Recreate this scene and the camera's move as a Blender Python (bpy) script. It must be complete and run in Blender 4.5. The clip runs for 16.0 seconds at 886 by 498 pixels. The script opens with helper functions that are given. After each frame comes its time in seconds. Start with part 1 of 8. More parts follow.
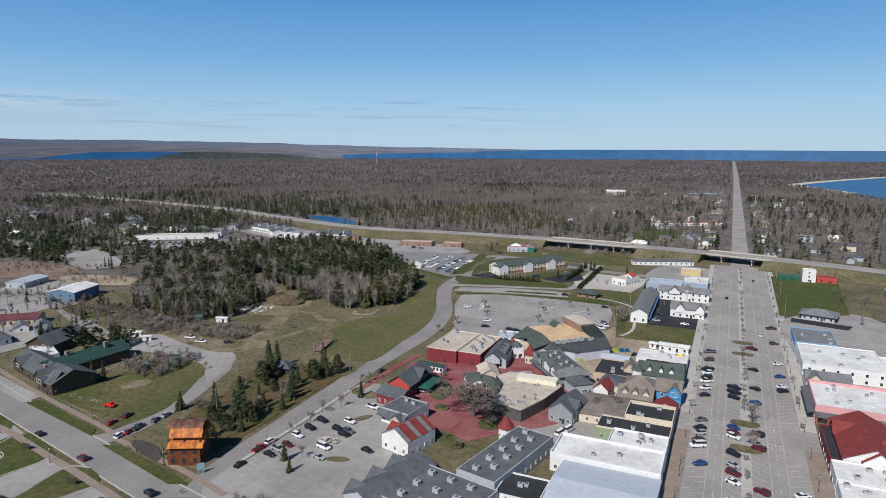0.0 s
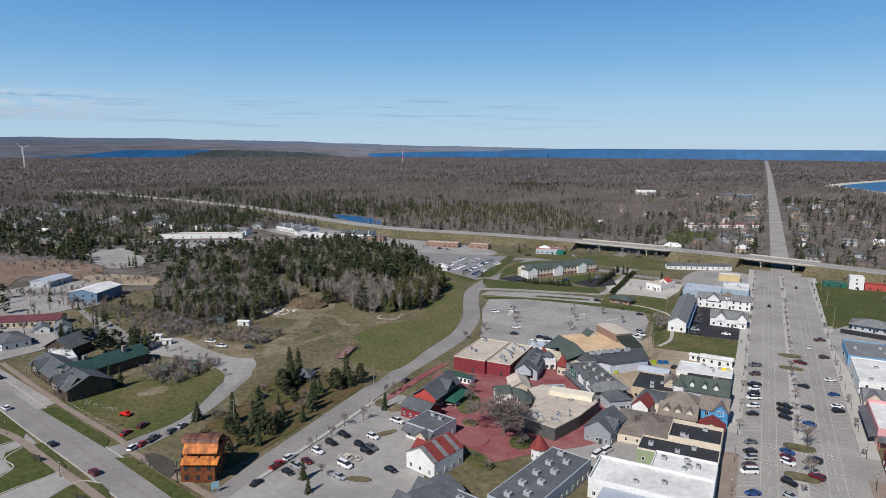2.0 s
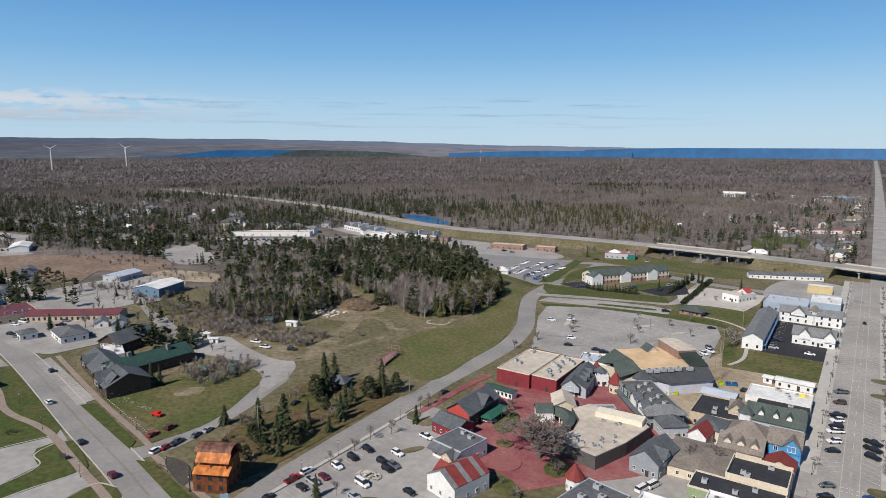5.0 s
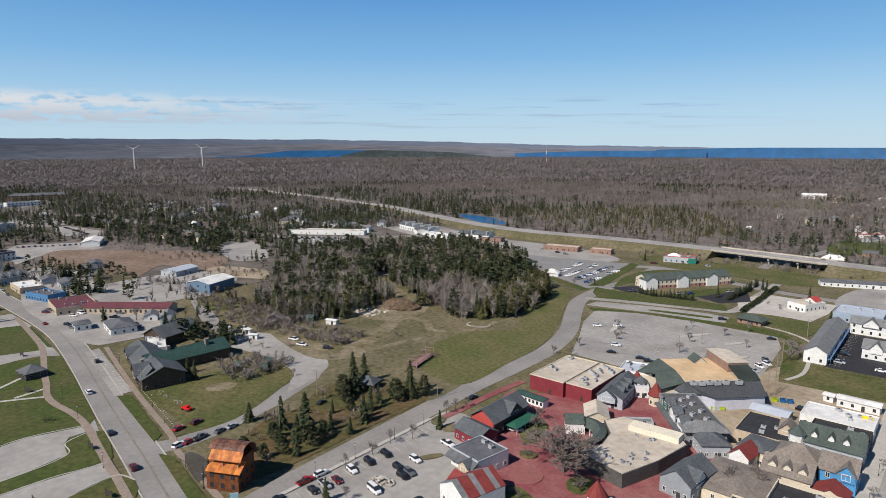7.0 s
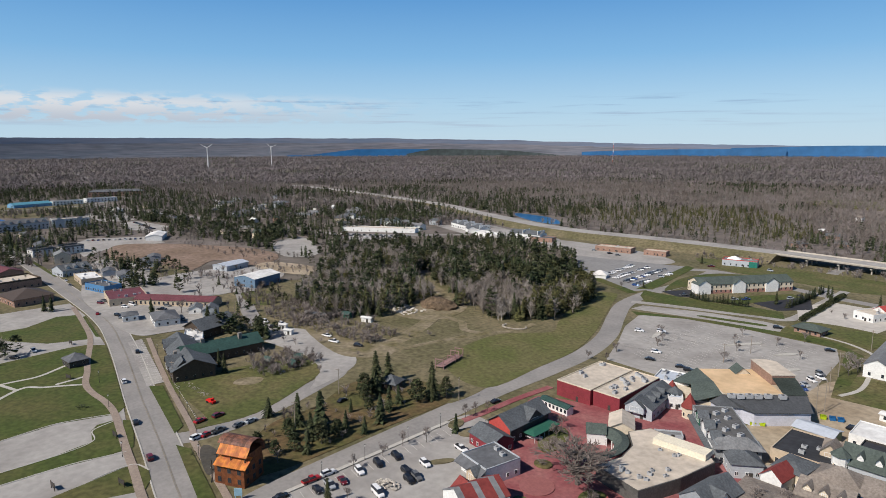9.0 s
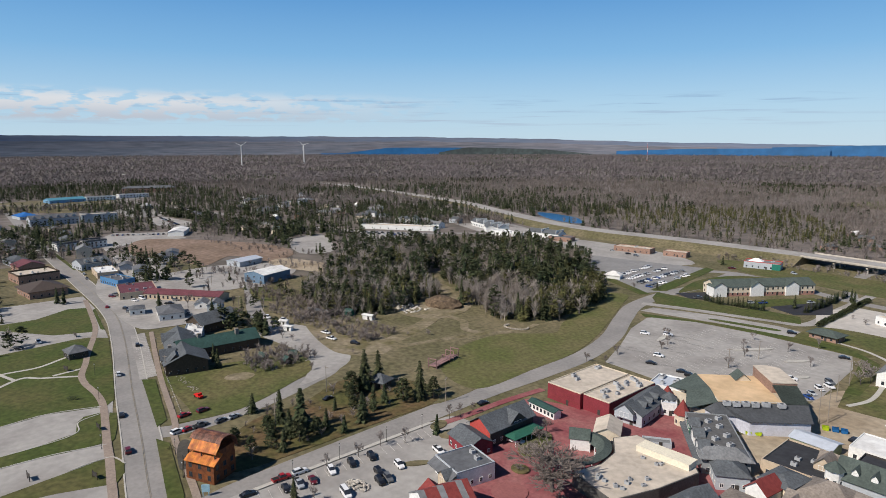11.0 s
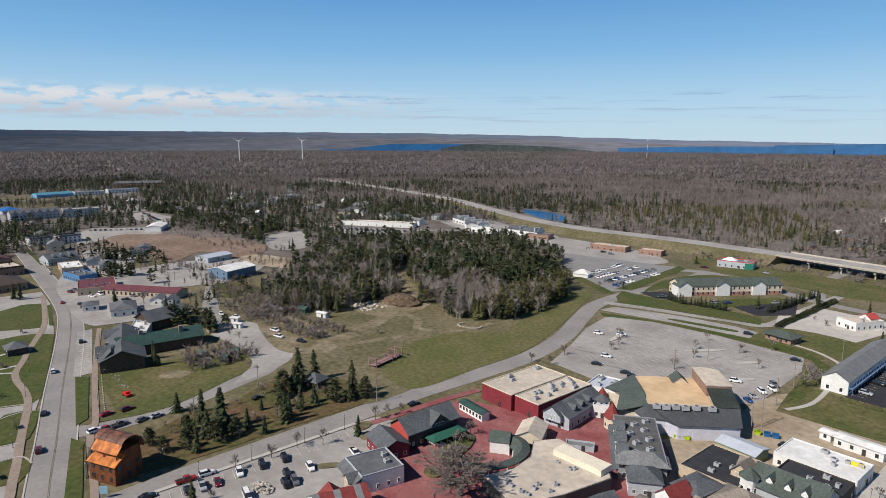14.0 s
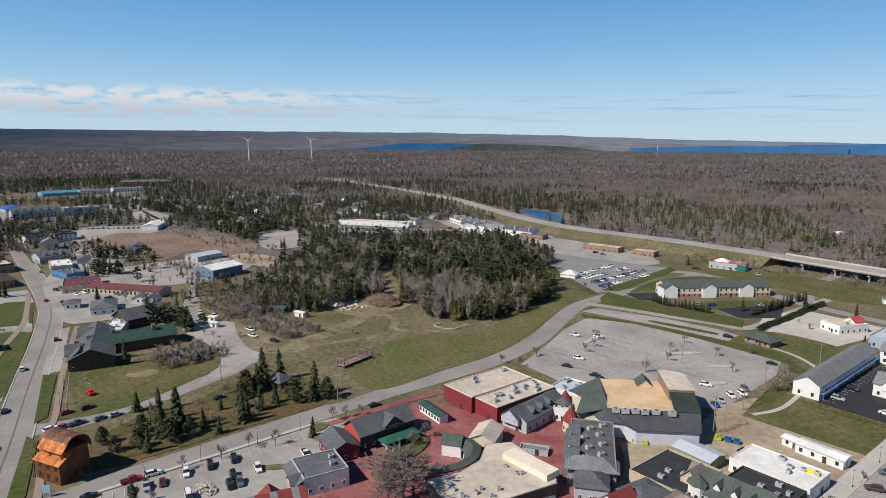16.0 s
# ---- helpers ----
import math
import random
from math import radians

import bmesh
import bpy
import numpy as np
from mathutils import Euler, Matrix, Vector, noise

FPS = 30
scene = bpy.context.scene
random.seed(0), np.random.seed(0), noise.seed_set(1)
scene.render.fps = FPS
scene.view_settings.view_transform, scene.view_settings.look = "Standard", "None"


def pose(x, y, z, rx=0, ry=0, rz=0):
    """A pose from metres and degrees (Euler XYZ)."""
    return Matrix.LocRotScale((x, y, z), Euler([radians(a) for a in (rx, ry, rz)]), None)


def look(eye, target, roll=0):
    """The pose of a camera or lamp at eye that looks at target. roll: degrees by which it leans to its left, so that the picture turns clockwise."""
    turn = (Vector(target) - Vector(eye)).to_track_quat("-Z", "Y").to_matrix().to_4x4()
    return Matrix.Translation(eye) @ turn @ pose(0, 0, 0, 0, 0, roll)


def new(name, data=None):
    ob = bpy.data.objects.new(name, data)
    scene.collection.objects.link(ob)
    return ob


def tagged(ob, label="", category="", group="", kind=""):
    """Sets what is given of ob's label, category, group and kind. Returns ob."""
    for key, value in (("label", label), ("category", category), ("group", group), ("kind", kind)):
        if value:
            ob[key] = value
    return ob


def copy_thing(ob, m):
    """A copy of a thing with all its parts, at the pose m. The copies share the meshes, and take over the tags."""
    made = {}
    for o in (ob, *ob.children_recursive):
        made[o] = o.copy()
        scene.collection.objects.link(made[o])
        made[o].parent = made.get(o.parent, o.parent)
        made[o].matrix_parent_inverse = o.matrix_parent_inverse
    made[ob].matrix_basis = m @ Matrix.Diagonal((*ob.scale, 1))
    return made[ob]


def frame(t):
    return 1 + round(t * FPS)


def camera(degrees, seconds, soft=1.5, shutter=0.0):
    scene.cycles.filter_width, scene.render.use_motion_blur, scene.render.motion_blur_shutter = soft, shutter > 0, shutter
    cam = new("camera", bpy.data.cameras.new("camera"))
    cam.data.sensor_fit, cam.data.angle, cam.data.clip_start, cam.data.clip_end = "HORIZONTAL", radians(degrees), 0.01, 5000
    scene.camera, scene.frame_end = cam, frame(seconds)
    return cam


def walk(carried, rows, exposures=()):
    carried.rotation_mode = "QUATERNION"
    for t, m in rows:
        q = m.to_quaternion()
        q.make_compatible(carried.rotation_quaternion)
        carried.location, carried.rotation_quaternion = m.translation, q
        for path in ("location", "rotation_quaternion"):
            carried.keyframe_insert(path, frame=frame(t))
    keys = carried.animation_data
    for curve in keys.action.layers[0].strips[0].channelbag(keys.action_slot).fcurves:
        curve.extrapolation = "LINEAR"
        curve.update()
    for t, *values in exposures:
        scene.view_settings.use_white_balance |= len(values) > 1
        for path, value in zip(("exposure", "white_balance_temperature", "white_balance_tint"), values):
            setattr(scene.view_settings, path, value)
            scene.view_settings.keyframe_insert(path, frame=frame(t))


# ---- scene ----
cam = camera(70.11, 16.0, soft=0.8)
PATH = [
    (0, look((-9.990, -7.431, 101.680), (-56.049, 93.064, 83.698), 0.14)),
    (0.5, look((-12.550, -4.511, 101.739), (-59.193, 95.717, 83.773), 0.09)),
    (1, look((-14.833, -1.560, 101.842), (-62.266, 98.297, 83.873), 0.13)),
    (1.5, look((-16.597, 1.514, 101.931), (-65.252, 100.767, 83.885), 0.16)),
    (2, look((-17.591, 4.720, 101.969), (-67.573, 103.280, 83.757), 0.24)),
    (2.5, look((-17.781, 8.145, 101.968), (-69.222, 105.934, 83.661), 0.25)),
    (3, look((-17.277, 11.777, 101.953), (-70.490, 108.600, 83.576), 0.25)),
    (3.5, look((-16.226, 15.597, 101.910), (-71.415, 111.297, 83.481), 0.26)),
    (4, look((-14.793, 19.435, 101.806), (-72.208, 113.819, 83.391), 0.24)),
    (6.5, look((-6.526, 38.048, 100.179), (-75.886, 124.087, 81.999), -0.07)),
    (7, look((-4.802, 41.741, 99.981), (-76.359, 125.948, 81.736), -0.05)),
    (7.5, look((-3.009, 45.482, 99.771), (-76.708, 127.809, 81.476), -0.16)),
    (8, look((-1.080, 49.300, 99.550), (-76.909, 129.663, 81.226), -0.16)),
    (8.5, look((0.996, 53.185, 99.335), (-76.904, 131.538, 80.993), -0.21)),
    (9, look((3.148, 57.104, 99.146), (-76.793, 133.347, 80.694), -0.16)),
    (11.5, look((13.749, 77.029, 97.720), (-70.331, 148.624, 79.045), -0.02)),
    (12, look((15.995, 81.056, 97.626), (-67.983, 152.739, 78.828), 0.04)),
    (12.5, look((18.325, 85.079, 97.580), (-65.687, 156.684, 78.642), 0.07)),
    (13, look((20.697, 89.053, 97.558), (-63.406, 160.523, 78.514), 0.10)),
    (13.5, look((23.096, 92.988, 97.543), (-61.104, 164.315, 78.392), 0.15)),
    (14, look((25.538, 96.929, 97.532), (-58.816, 168.052, 78.296), 0.23)),
    (14.5, look((28.035, 100.911, 97.523), (-56.592, 171.701, 78.264), 0.22)),
    (15, look((30.583, 104.906, 97.516), (-54.408, 175.264, 78.272), 0.25)),
    (15.5, look((33.174, 108.876, 97.513), (-52.197, 178.762, 78.229), 0.26)),
    (16, look((35.779, 112.837, 97.527), (-49.984, 182.225, 78.190), 0.28)),
]
walk(cam, PATH, [(0, -0.16, 6100, 10), (4, -0.08, 6280, 10), (7, 0.0, 6450, 10), (16, 0.0, 6500, 10)])

# ---- light ----
SUN_EL, SUN_TO = radians(43), Vector((-0.13, -0.99, 0)).normalized()
world = bpy.data.worlds.new("sky")
scene.world = world
world.use_nodes = True
wn = world.node_tree.nodes
sky = wn.new("ShaderNodeTexSky")
sky.sky_type, sky.sun_disc = "NISHITA", False
sky.sun_elevation, sky.sun_rotation = SUN_EL, math.atan2(SUN_TO.x, SUN_TO.y)
sky.air_density, sky.dust_density, sky.ozone_density, sky.altitude = 1.0, 0.3, 2.5, 100
wn["Background"].inputs["Strength"].default_value = 1.0
wl = world.node_tree.links
co, sep, ramp_sky = wn.new("ShaderNodeTexCoord"), wn.new("ShaderNodeSeparateXYZ"), wn.new("ShaderNodeValToRGB")
wl.new(co.outputs["Generated"], sep.inputs[0])
wl.new(sep.outputs["Z"], ramp_sky.inputs["Fac"])
stops = ramp_sky.color_ramp.elements
stops[0].position, stops[0].color = 0.0, (0.46, 0.62, 0.74, 1)
stops[1].position, stops[1].color = 1.0, (0.008, 0.034, 0.11, 1)
for at, c in ((0.06, (0.36, 0.56, 0.74, 1)), (0.13, (0.19, 0.42, 0.69, 1)), (0.23, (0.075, 0.265, 0.58, 1)), (0.45, (0.014, 0.062, 0.18, 1))):
    stops.new(at).color = c
dim = wn.new("ShaderNodeMix")
dim.data_type = "RGBA"
dim.inputs["Factor"].default_value = 0.012
wl.new(ramp_sky.outputs["Color"], dim.inputs["A"])
wl.new(sky.outputs["Color"], dim.inputs["B"])


def sky_math(op, a, b=None):
    m = wn.new("ShaderNodeMath")
    m.operation = op
    for i, v in enumerate((a, b)):
        if isinstance(v, (int, float)):
            m.inputs[i].default_value = v
        elif v is not None:
            wl.new(v, m.inputs[i])
    return m.outputs[0]


def sky_ramp(v, a, b, c=0.0, d=1.0):
    m = wn.new("ShaderNodeMapRange")
    m.interpolation_type = "SMOOTHSTEP"
    wl.new(v, m.inputs[0])
    for i, k in enumerate((a, b, c, d)):
        m.inputs[i + 1].default_value = k
    return m.outputs[0]


def sky_cloud(below, wide, tall, seed, lo, hi, most, base, top, az0, az1, colour, shade):
    """Clouds in a belt of heights and bearings, denser from az0 to az1."""
    az, el = sky_math("ARCTAN2", sep.outputs["Y"], sep.outputs["X"]), sep.outputs["Z"]
    cv = wn.new("ShaderNodeCombineXYZ")
    wl.new(sky_math("MULTIPLY", az, wide), cv.inputs[0])
    wl.new(sky_math("MULTIPLY", el, tall), cv.inputs[1])
    cv.inputs[2].default_value = seed
    tx = wn.new("ShaderNodeTexNoise")
    tx.inputs["Scale"].default_value = 1.0
    tx.inputs["Detail"].default_value, tx.inputs["Roughness"].default_value = 7, 0.55
    wl.new(cv.outputs[0], tx.inputs["Vector"])
    fac = sky_ramp(tx.outputs["Fac"], lo, hi)
    for r in (sky_ramp(el, base[0], base[1]), sky_ramp(el, top[0], top[1], 1.0, 0.0), sky_ramp(az, radians(az0), radians(az1), 0.0, most)):
        fac = sky_math("MULTIPLY", fac, r)
    tint = wn.new("ShaderNodeMix")
    tint.data_type = "RGBA"
    tint.inputs["A"].default_value, tint.inputs["B"].default_value = (*shade, 1), (*colour, 1)
    wl.new(sky_ramp(el, base[1] - 0.004, top[0] + 0.004), tint.inputs["Factor"])
    mx = wn.new("ShaderNodeMix")
    mx.data_type = "RGBA"
    wl.new(fac, mx.inputs["Factor"])
    wl.new(below, mx.inputs["A"])
    wl.new(tint.outputs["Result"], mx.inputs["B"])
    return mx.outputs["Result"]


heaven = sky_cloud(dim.outputs["Result"], 7, 170, 3.0, 0.50, 0.70, 0.75, (0.018, 0.03), (0.062, 0.075), 96, 118, (0.27, 0.41, 0.60), (0.42, 0.53, 0.66))
heaven = sky_cloud(heaven, 30, 92, 9.0, 0.40, 0.53, 0.97, (0.026, 0.036), (0.058, 0.078), 134, 166, (0.72, 0.74, 0.77), (0.50, 0.55, 0.63))
wl.new(heaven, wn["Background"].inputs["Color"])
sun = new("sun", bpy.data.lights.new("sun", "SUN"))
sun.data.energy, sun.data.angle, sun.data.color = 5.4, radians(0.5), (1.0, 0.925, 0.84)
sun_dir = Vector((SUN_TO.x * math.cos(SUN_EL), SUN_TO.y * math.cos(SUN_EL), math.sin(SUN_EL)))
sun.matrix_world = look(sun_dir * 200, (0, 0, 0))

rnd = random.Random(7)

# ---- materials ----
MATS = {}


def mat(name, col, rough=0.85, var=0.22, fine=1.2, coarse=0.12, second=None, metal=0.0, bump=0.0, island=0.0, mix=0.5, flat=1.0):
    """Colour broken by fine grain and broad stains, in world metres; second: the stain's colour; flat: squeezes the pattern into level streaks."""
    if name in MATS:
        return MATS[name]
    m = bpy.data.materials.new(name)
    m.use_nodes = True
    n, l = m.node_tree.nodes, m.node_tree.links
    b = n["Principled BSDF"]
    b.inputs["Roughness"].default_value, b.inputs["Metallic"].default_value = rough, metal
    b.inputs["Specular IOR Level"].default_value = 0.25
    geo = n.new("ShaderNodeNewGeometry")
    n1, n2 = n.new("ShaderNodeTexNoise"), n.new("ShaderNodeTexNoise")
    at = geo.outputs["Position"]
    if flat != 1.0:
        mp = n.new("ShaderNodeMapping")
        mp.inputs["Scale"].default_value = (1, 1, flat)
        l.new(at, mp.inputs["Vector"])
        at = mp.outputs["Vector"]
    for node, scale in ((n1, fine), (n2, coarse)):
        node.inputs["Scale"].default_value, node.inputs["Detail"].default_value = scale, 5
        l.new(at, node.inputs["Vector"])
    ramp = n.new("ShaderNodeMapRange")
    ramp.inputs[1].default_value, ramp.inputs[2].default_value = 0.3, 0.7
    ramp.inputs[3].default_value, ramp.inputs[4].default_value = 1 - var, 1 + var
    l.new(n1.outputs["Fac"], ramp.inputs[0])
    blend = n.new("ShaderNodeMix")
    blend.data_type = "RGBA"
    sec = second or tuple(c * (1 - var * 0.9) for c in col)
    blend.inputs["A"].default_value, blend.inputs["B"].default_value = (*col, 1), (*sec, 1)
    r2 = n.new("ShaderNodeMapRange")
    r2.inputs[1].default_value, r2.inputs[2].default_value = mix - 0.14, mix + 0.14
    l.new(n2.outputs["Fac"], r2.inputs[0])
    l.new(r2.outputs[0], blend.inputs["Factor"])
    mul = n.new("ShaderNodeMix")
    mul.data_type, mul.blend_type = "RGBA", "MULTIPLY"
    mul.inputs["Factor"].default_value = 1
    l.new(blend.outputs["Result"], mul.inputs["A"])
    l.new(ramp.outputs[0], mul.inputs["B"])
    last = mul.outputs["Result"]
    if island:
        oi = n.new("ShaderNodeObjectInfo")
        add = n.new("ShaderNodeMath")
        l.new(oi.outputs["Random"], add.inputs[0])
        l.new(geo.outputs["Random Per Island"], add.inputs[1])
        fr = n.new("ShaderNodeMath")
        fr.operation = "FRACT"
        l.new(add.outputs[0], fr.inputs[0])
        r3 = n.new("ShaderNodeMapRange")
        r3.inputs[3].default_value, r3.inputs[4].default_value = 1 - island, 1 + island
        l.new(fr.outputs[0], r3.inputs[0])
        m2 = n.new("ShaderNodeMix")
        m2.data_type, m2.blend_type = "RGBA", "MULTIPLY"
        m2.inputs["Factor"].default_value = 1
        l.new(last, m2.inputs["A"])
        l.new(r3.outputs[0], m2.inputs["B"])
        last = m2.outputs["Result"]
    l.new(last, b.inputs["Base Color"])
    if bump:
        bp = n.new("ShaderNodeBump")
        bp.inputs["Strength"].default_value, bp.inputs["Distance"].default_value = bump, 0.1
        l.new(n1.outputs["Fac"], bp.inputs["Height"])
        l.new(bp.outputs["Normal"], b.inputs["Normal"])
    MATS[name] = m
    return m


ASPHALT = mat("asphalt", (0.335, 0.315, 0.29), 0.9, 0.14, 0.9, 0.05, (0.27, 0.255, 0.237))
ROADTOP = mat("road_asphalt", (0.27, 0.255, 0.24), 0.9, 0.10, 0.7, 0.06, (0.22, 0.21, 0.20))
LOTTOP = mat("lot_asphalt", (0.33, 0.315, 0.295), 0.9, 0.12, 0.35, 0.045, (0.25, 0.235, 0.22), mix=0.55)
BLACKTOP = mat("fresh_blacktop", (0.035, 0.035, 0.04), 0.8, 0.2, 0.5, 0.1)
CONCRETE = mat("concrete", (0.44, 0.42, 0.38), 0.9, 0.12, 0.8, 0.1)
BRICKWALK = mat("brick_walk", (0.28, 0.225, 0.185), 0.9, 0.15, 1.5, 0.2)
PLAZA = mat("red_paving", (0.215, 0.062, 0.068), 0.85, 0.18, 0.8, 0.12, (0.28, 0.12, 0.115))
GRASS = mat("lawn", (0.078, 0.088, 0.027), 0.95, 0.35, 0.5, 0.05, (0.135, 0.112, 0.052), bump=0.4, mix=0.56)
GREENGRASS = mat("green_lawn", (0.055, 0.074, 0.017), 0.95, 0.32, 0.5, 0.045, (0.088, 0.084, 0.030), bump=0.4, mix=0.54)
DRYGRASS = mat("dry_grass", (0.16, 0.135, 0.08), 0.95, 0.35, 0.4, 0.04, (0.10, 0.092, 0.045), bump=0.4)
DIRT = mat("dirt", (0.36, 0.30, 0.22), 0.95, 0.2, 0.4, 0.06, (0.26, 0.205, 0.14), bump=0.4)
LITTER = mat("pine_litter", (0.115, 0.075, 0.038), 0.95, 0.4, 0.5, 0.07, (0.075, 0.075, 0.025), bump=0.5)
MARSH = mat("marsh_reeds", (0.23, 0.165, 0.125), 0.95, 0.3, 0.25, 0.03, (0.17, 0.12, 0.085), bump=0.6)
FLOOR = mat("forest_floor", (0.158, 0.135, 0.122), 0.95, 0.35, 0.05, 0.006, (0.115, 0.10, 0.082))
WORN = mat("worn_earth", (0.235, 0.195, 0.135), 0.95, 0.3, 0.4, 0.09, (0.125, 0.108, 0.052), bump=0.4)
PAINT = mat("road_paint", (0.62, 0.60, 0.55), 0.8, 0.2, 0.8, 0.2)
YELLOW = mat("yellow_paint", (0.285, 0.25, 0.19), 0.8, 0.25, 0.8, 0.2)
GLASS = mat("window_glass", (0.03, 0.035, 0.045), 0.08, 0.1)
GLASS.node_tree.nodes["Principled BSDF"].inputs["Specular IOR Level"].default_value = 0.6
TRIM = mat("white_trim", (0.72, 0.72, 0.70), 0.6, 0.08)
BARK = mat("bark", (0.13, 0.11, 0.095), 0.95, 0.3, 2.0, 0.3, island=0.25)
NEEDLE = mat("spruce_needles", (0.032, 0.045, 0.020), 0.9, 0.4, 1.2, 0.06, (0.052, 0.056, 0.025), island=0.55)
CEDAR = mat("cedar_needles", (0.088, 0.090, 0.033), 0.9, 0.4, 1.2, 0.3, (0.07, 0.065, 0.024), island=0.4)
TWIG = mat("bare_twigs", (0.235, 0.205, 0.19), 0.95, 0.2, 1.0, 0.012, (0.155, 0.13, 0.115), island=0.28)
# Greyer than the nearer twigs: haze over far trees is in the colour.
FARTWIG = mat("haze_greyed_twigs", (0.215, 0.188, 0.186), 0.95, 0.2, 0.03, 0.0035, (0.15, 0.133, 0.13), island=0.2)
RUBBER = mat("rubber", (0.02, 0.02, 0.02), 0.8)
STEEL = mat("galvanised_steel", (0.45, 0.46, 0.47), 0.45, 0.1, metal=0.6)
WATER = mat("lake_water", (0.022, 0.10, 0.23), 0.35, 0.15, 0.02, 0.004)
UNIT = mat("rooftop_unit_metal", (0.38, 0.39, 0.40), 0.6, 0.15)

# ---- mesh helpers ----


def link(name, bm, material, parent=None, label="", smooth=False):
    me = bpy.data.meshes.new(name)
    bm.to_mesh(me)
    bm.free()
    for mm in material if isinstance(material, (list, tuple)) else [material]:
        me.materials.append(mm)
    if smooth:
        me.shade_smooth()
    ob = new(name, me)
    ob.parent = parent
    if label:
        ob["label"] = label
    return ob


part = link


def thing(name, label, category, m, group="", kind=""):
    e = new(name)
    e.empty_display_size = 0.5
    e.matrix_basis = m
    return tagged(e, label, category, group, kind)


def box(bm, x0, x1, y0, y1, z0, z1, mi=0):
    v = [bm.verts.new((x, y, z)) for z in (z0, z1) for x, y in ((x0, y0), (x1, y0), (x1, y1), (x0, y1))]
    for q in ((3, 2, 1, 0), (4, 5, 6, 7), (0, 1, 5, 4), (1, 2, 6, 5), (2, 3, 7, 6), (3, 0, 4, 7)):
        bm.faces.new([v[i] for i in q]).material_index = mi
    return v


def prism(bm, pts, z0, z1, mi=0):
    lo = [bm.verts.new((x, y, z0)) for x, y in pts]
    hi = [bm.verts.new((x, y, z1)) for x, y in pts]
    k = len(pts)
    bm.faces.new(lo[::-1]).material_index = mi
    bm.faces.new(hi).material_index = mi
    for i in range(k):
        bm.faces.new((lo[i], lo[(i + 1) % k], hi[(i + 1) % k], hi[i])).material_index = mi


def tube(bm, a, b, r0, r1, sides=6):
    a, b = Vector(a), Vector(b)
    q = (b - a).to_track_quat("Z", "Y").to_matrix()
    ring = [[bm.verts.new(p + q @ Vector((r * math.cos(i * math.tau / sides), r * math.sin(i * math.tau / sides), 0))) for i in range(sides)] for p, r in ((a, r0), (b, max(r1, 0.005)))]
    for i in range(sides):
        j = (i + 1) % sides
        bm.faces.new((ring[0][i], ring[0][j], ring[1][j], ring[1][i]))
    bm.faces.new(ring[0][::-1])
    bm.faces.new(ring[1])


def curve(pts, steps=6, closed=False):
    """A smooth line through the points."""
    p = [Vector((*q, 0)) for q in pts]
    k, out = len(p), []
    for i in range(k if closed else k - 1):
        a, b, c, d = (p[(i - 1) % k], p[i], p[(i + 1) % k], p[(i + 2) % k]) if closed else (p[max(i - 1, 0)], p[i], p[i + 1], p[min(i + 2, k - 1)])
        for s in range(steps):
            t = s / steps
            out.append(0.5 * ((2 * b) + (c - a) * t + (2 * a - 5 * b + 4 * c - d) * t * t + (3 * b - a - 3 * c + d) * t ** 3))
    if not closed:
        out.append(p[-1])
    return [(q.x, q.y) for q in out]


def offset_line(pts, d):
    out = []
    for i, (x, y) in enumerate(pts):
        a, b = Vector(pts[max(i - 1, 0)]), Vector(pts[min(i + 1, len(pts) - 1)])
        t = (b - a).normalized()
        out.append((x - t.y * d, y + t.x * d))
    return out


LAYER = [0]


def area(name, pts, z, material, label, category, smooth=True, thick=0.12):
    """A patch of ground, as a thin slab whose top lies at z, each a little over the last."""
    LAYER[0] += 1
    z += 0.002 * LAYER[0]
    bm = bmesh.new()
    prism(bm, curve(pts, 5, True) if smooth else pts, z - thick, z)
    bmesh.ops.recalc_face_normals(bm, faces=bm.faces)
    bmesh.ops.triangulate(bm, faces=[f for f in bm.faces if len(f.verts) > 4])
    return tagged(link(name, bm, material), label, category, kind="structure")


def strip(name, pts, width, z, material, label, category, steps=8, thick=0.1, height=None):
    LAYER[0] += 1
    z += 0.002 * LAYER[0]
    line = curve(pts, steps)
    bm = bmesh.new()
    cols = []
    for d in (width / 2, -width / 2):
        off = offset_line(line, d)
        cols.append([[bm.verts.new((x, y, zz + (height(x, y) if height else 0))) for x, y in off] for zz in (z, z - thick)])
    (lt, lb), (rt, rb) = cols
    for i in range(len(line) - 1):
        for q in ((lt[i], rt[i], rt[i + 1], lt[i + 1]), (rt[i], rb[i], rb[i + 1], rt[i + 1]), (lb[i], lt[i], lt[i + 1], lb[i + 1])):
            bm.faces.new(q)
    bmesh.ops.recalc_face_normals(bm, faces=bm.faces)
    return tagged(link(name, bm, material), label, category, kind="structure")


def bulk(name, v, f, material, label, category):
    """One joined mesh of many small plants from arrays."""
    me = bpy.data.meshes.new(name)
    v, f = np.asarray(v, np.float32).reshape(-1, 3), np.asarray(f, np.int32).reshape(-1, 3)
    me.vertices.add(len(v))
    me.vertices.foreach_set("co", v.ravel())
    me.loops.add(f.size)
    me.loops.foreach_set("vertex_index", f.ravel())
    me.polygons.add(len(f))
    me.polygons.foreach_set("loop_start", np.arange(0, f.size, 3, dtype=np.int32))
    me.polygons.foreach_set("loop_total", np.full(len(f), 3, np.int32))
    me.update(calc_edges=True)
    me.validate()
    me.materials.append(material)
    return tagged(new(name, me), label, category, kind="stuff")


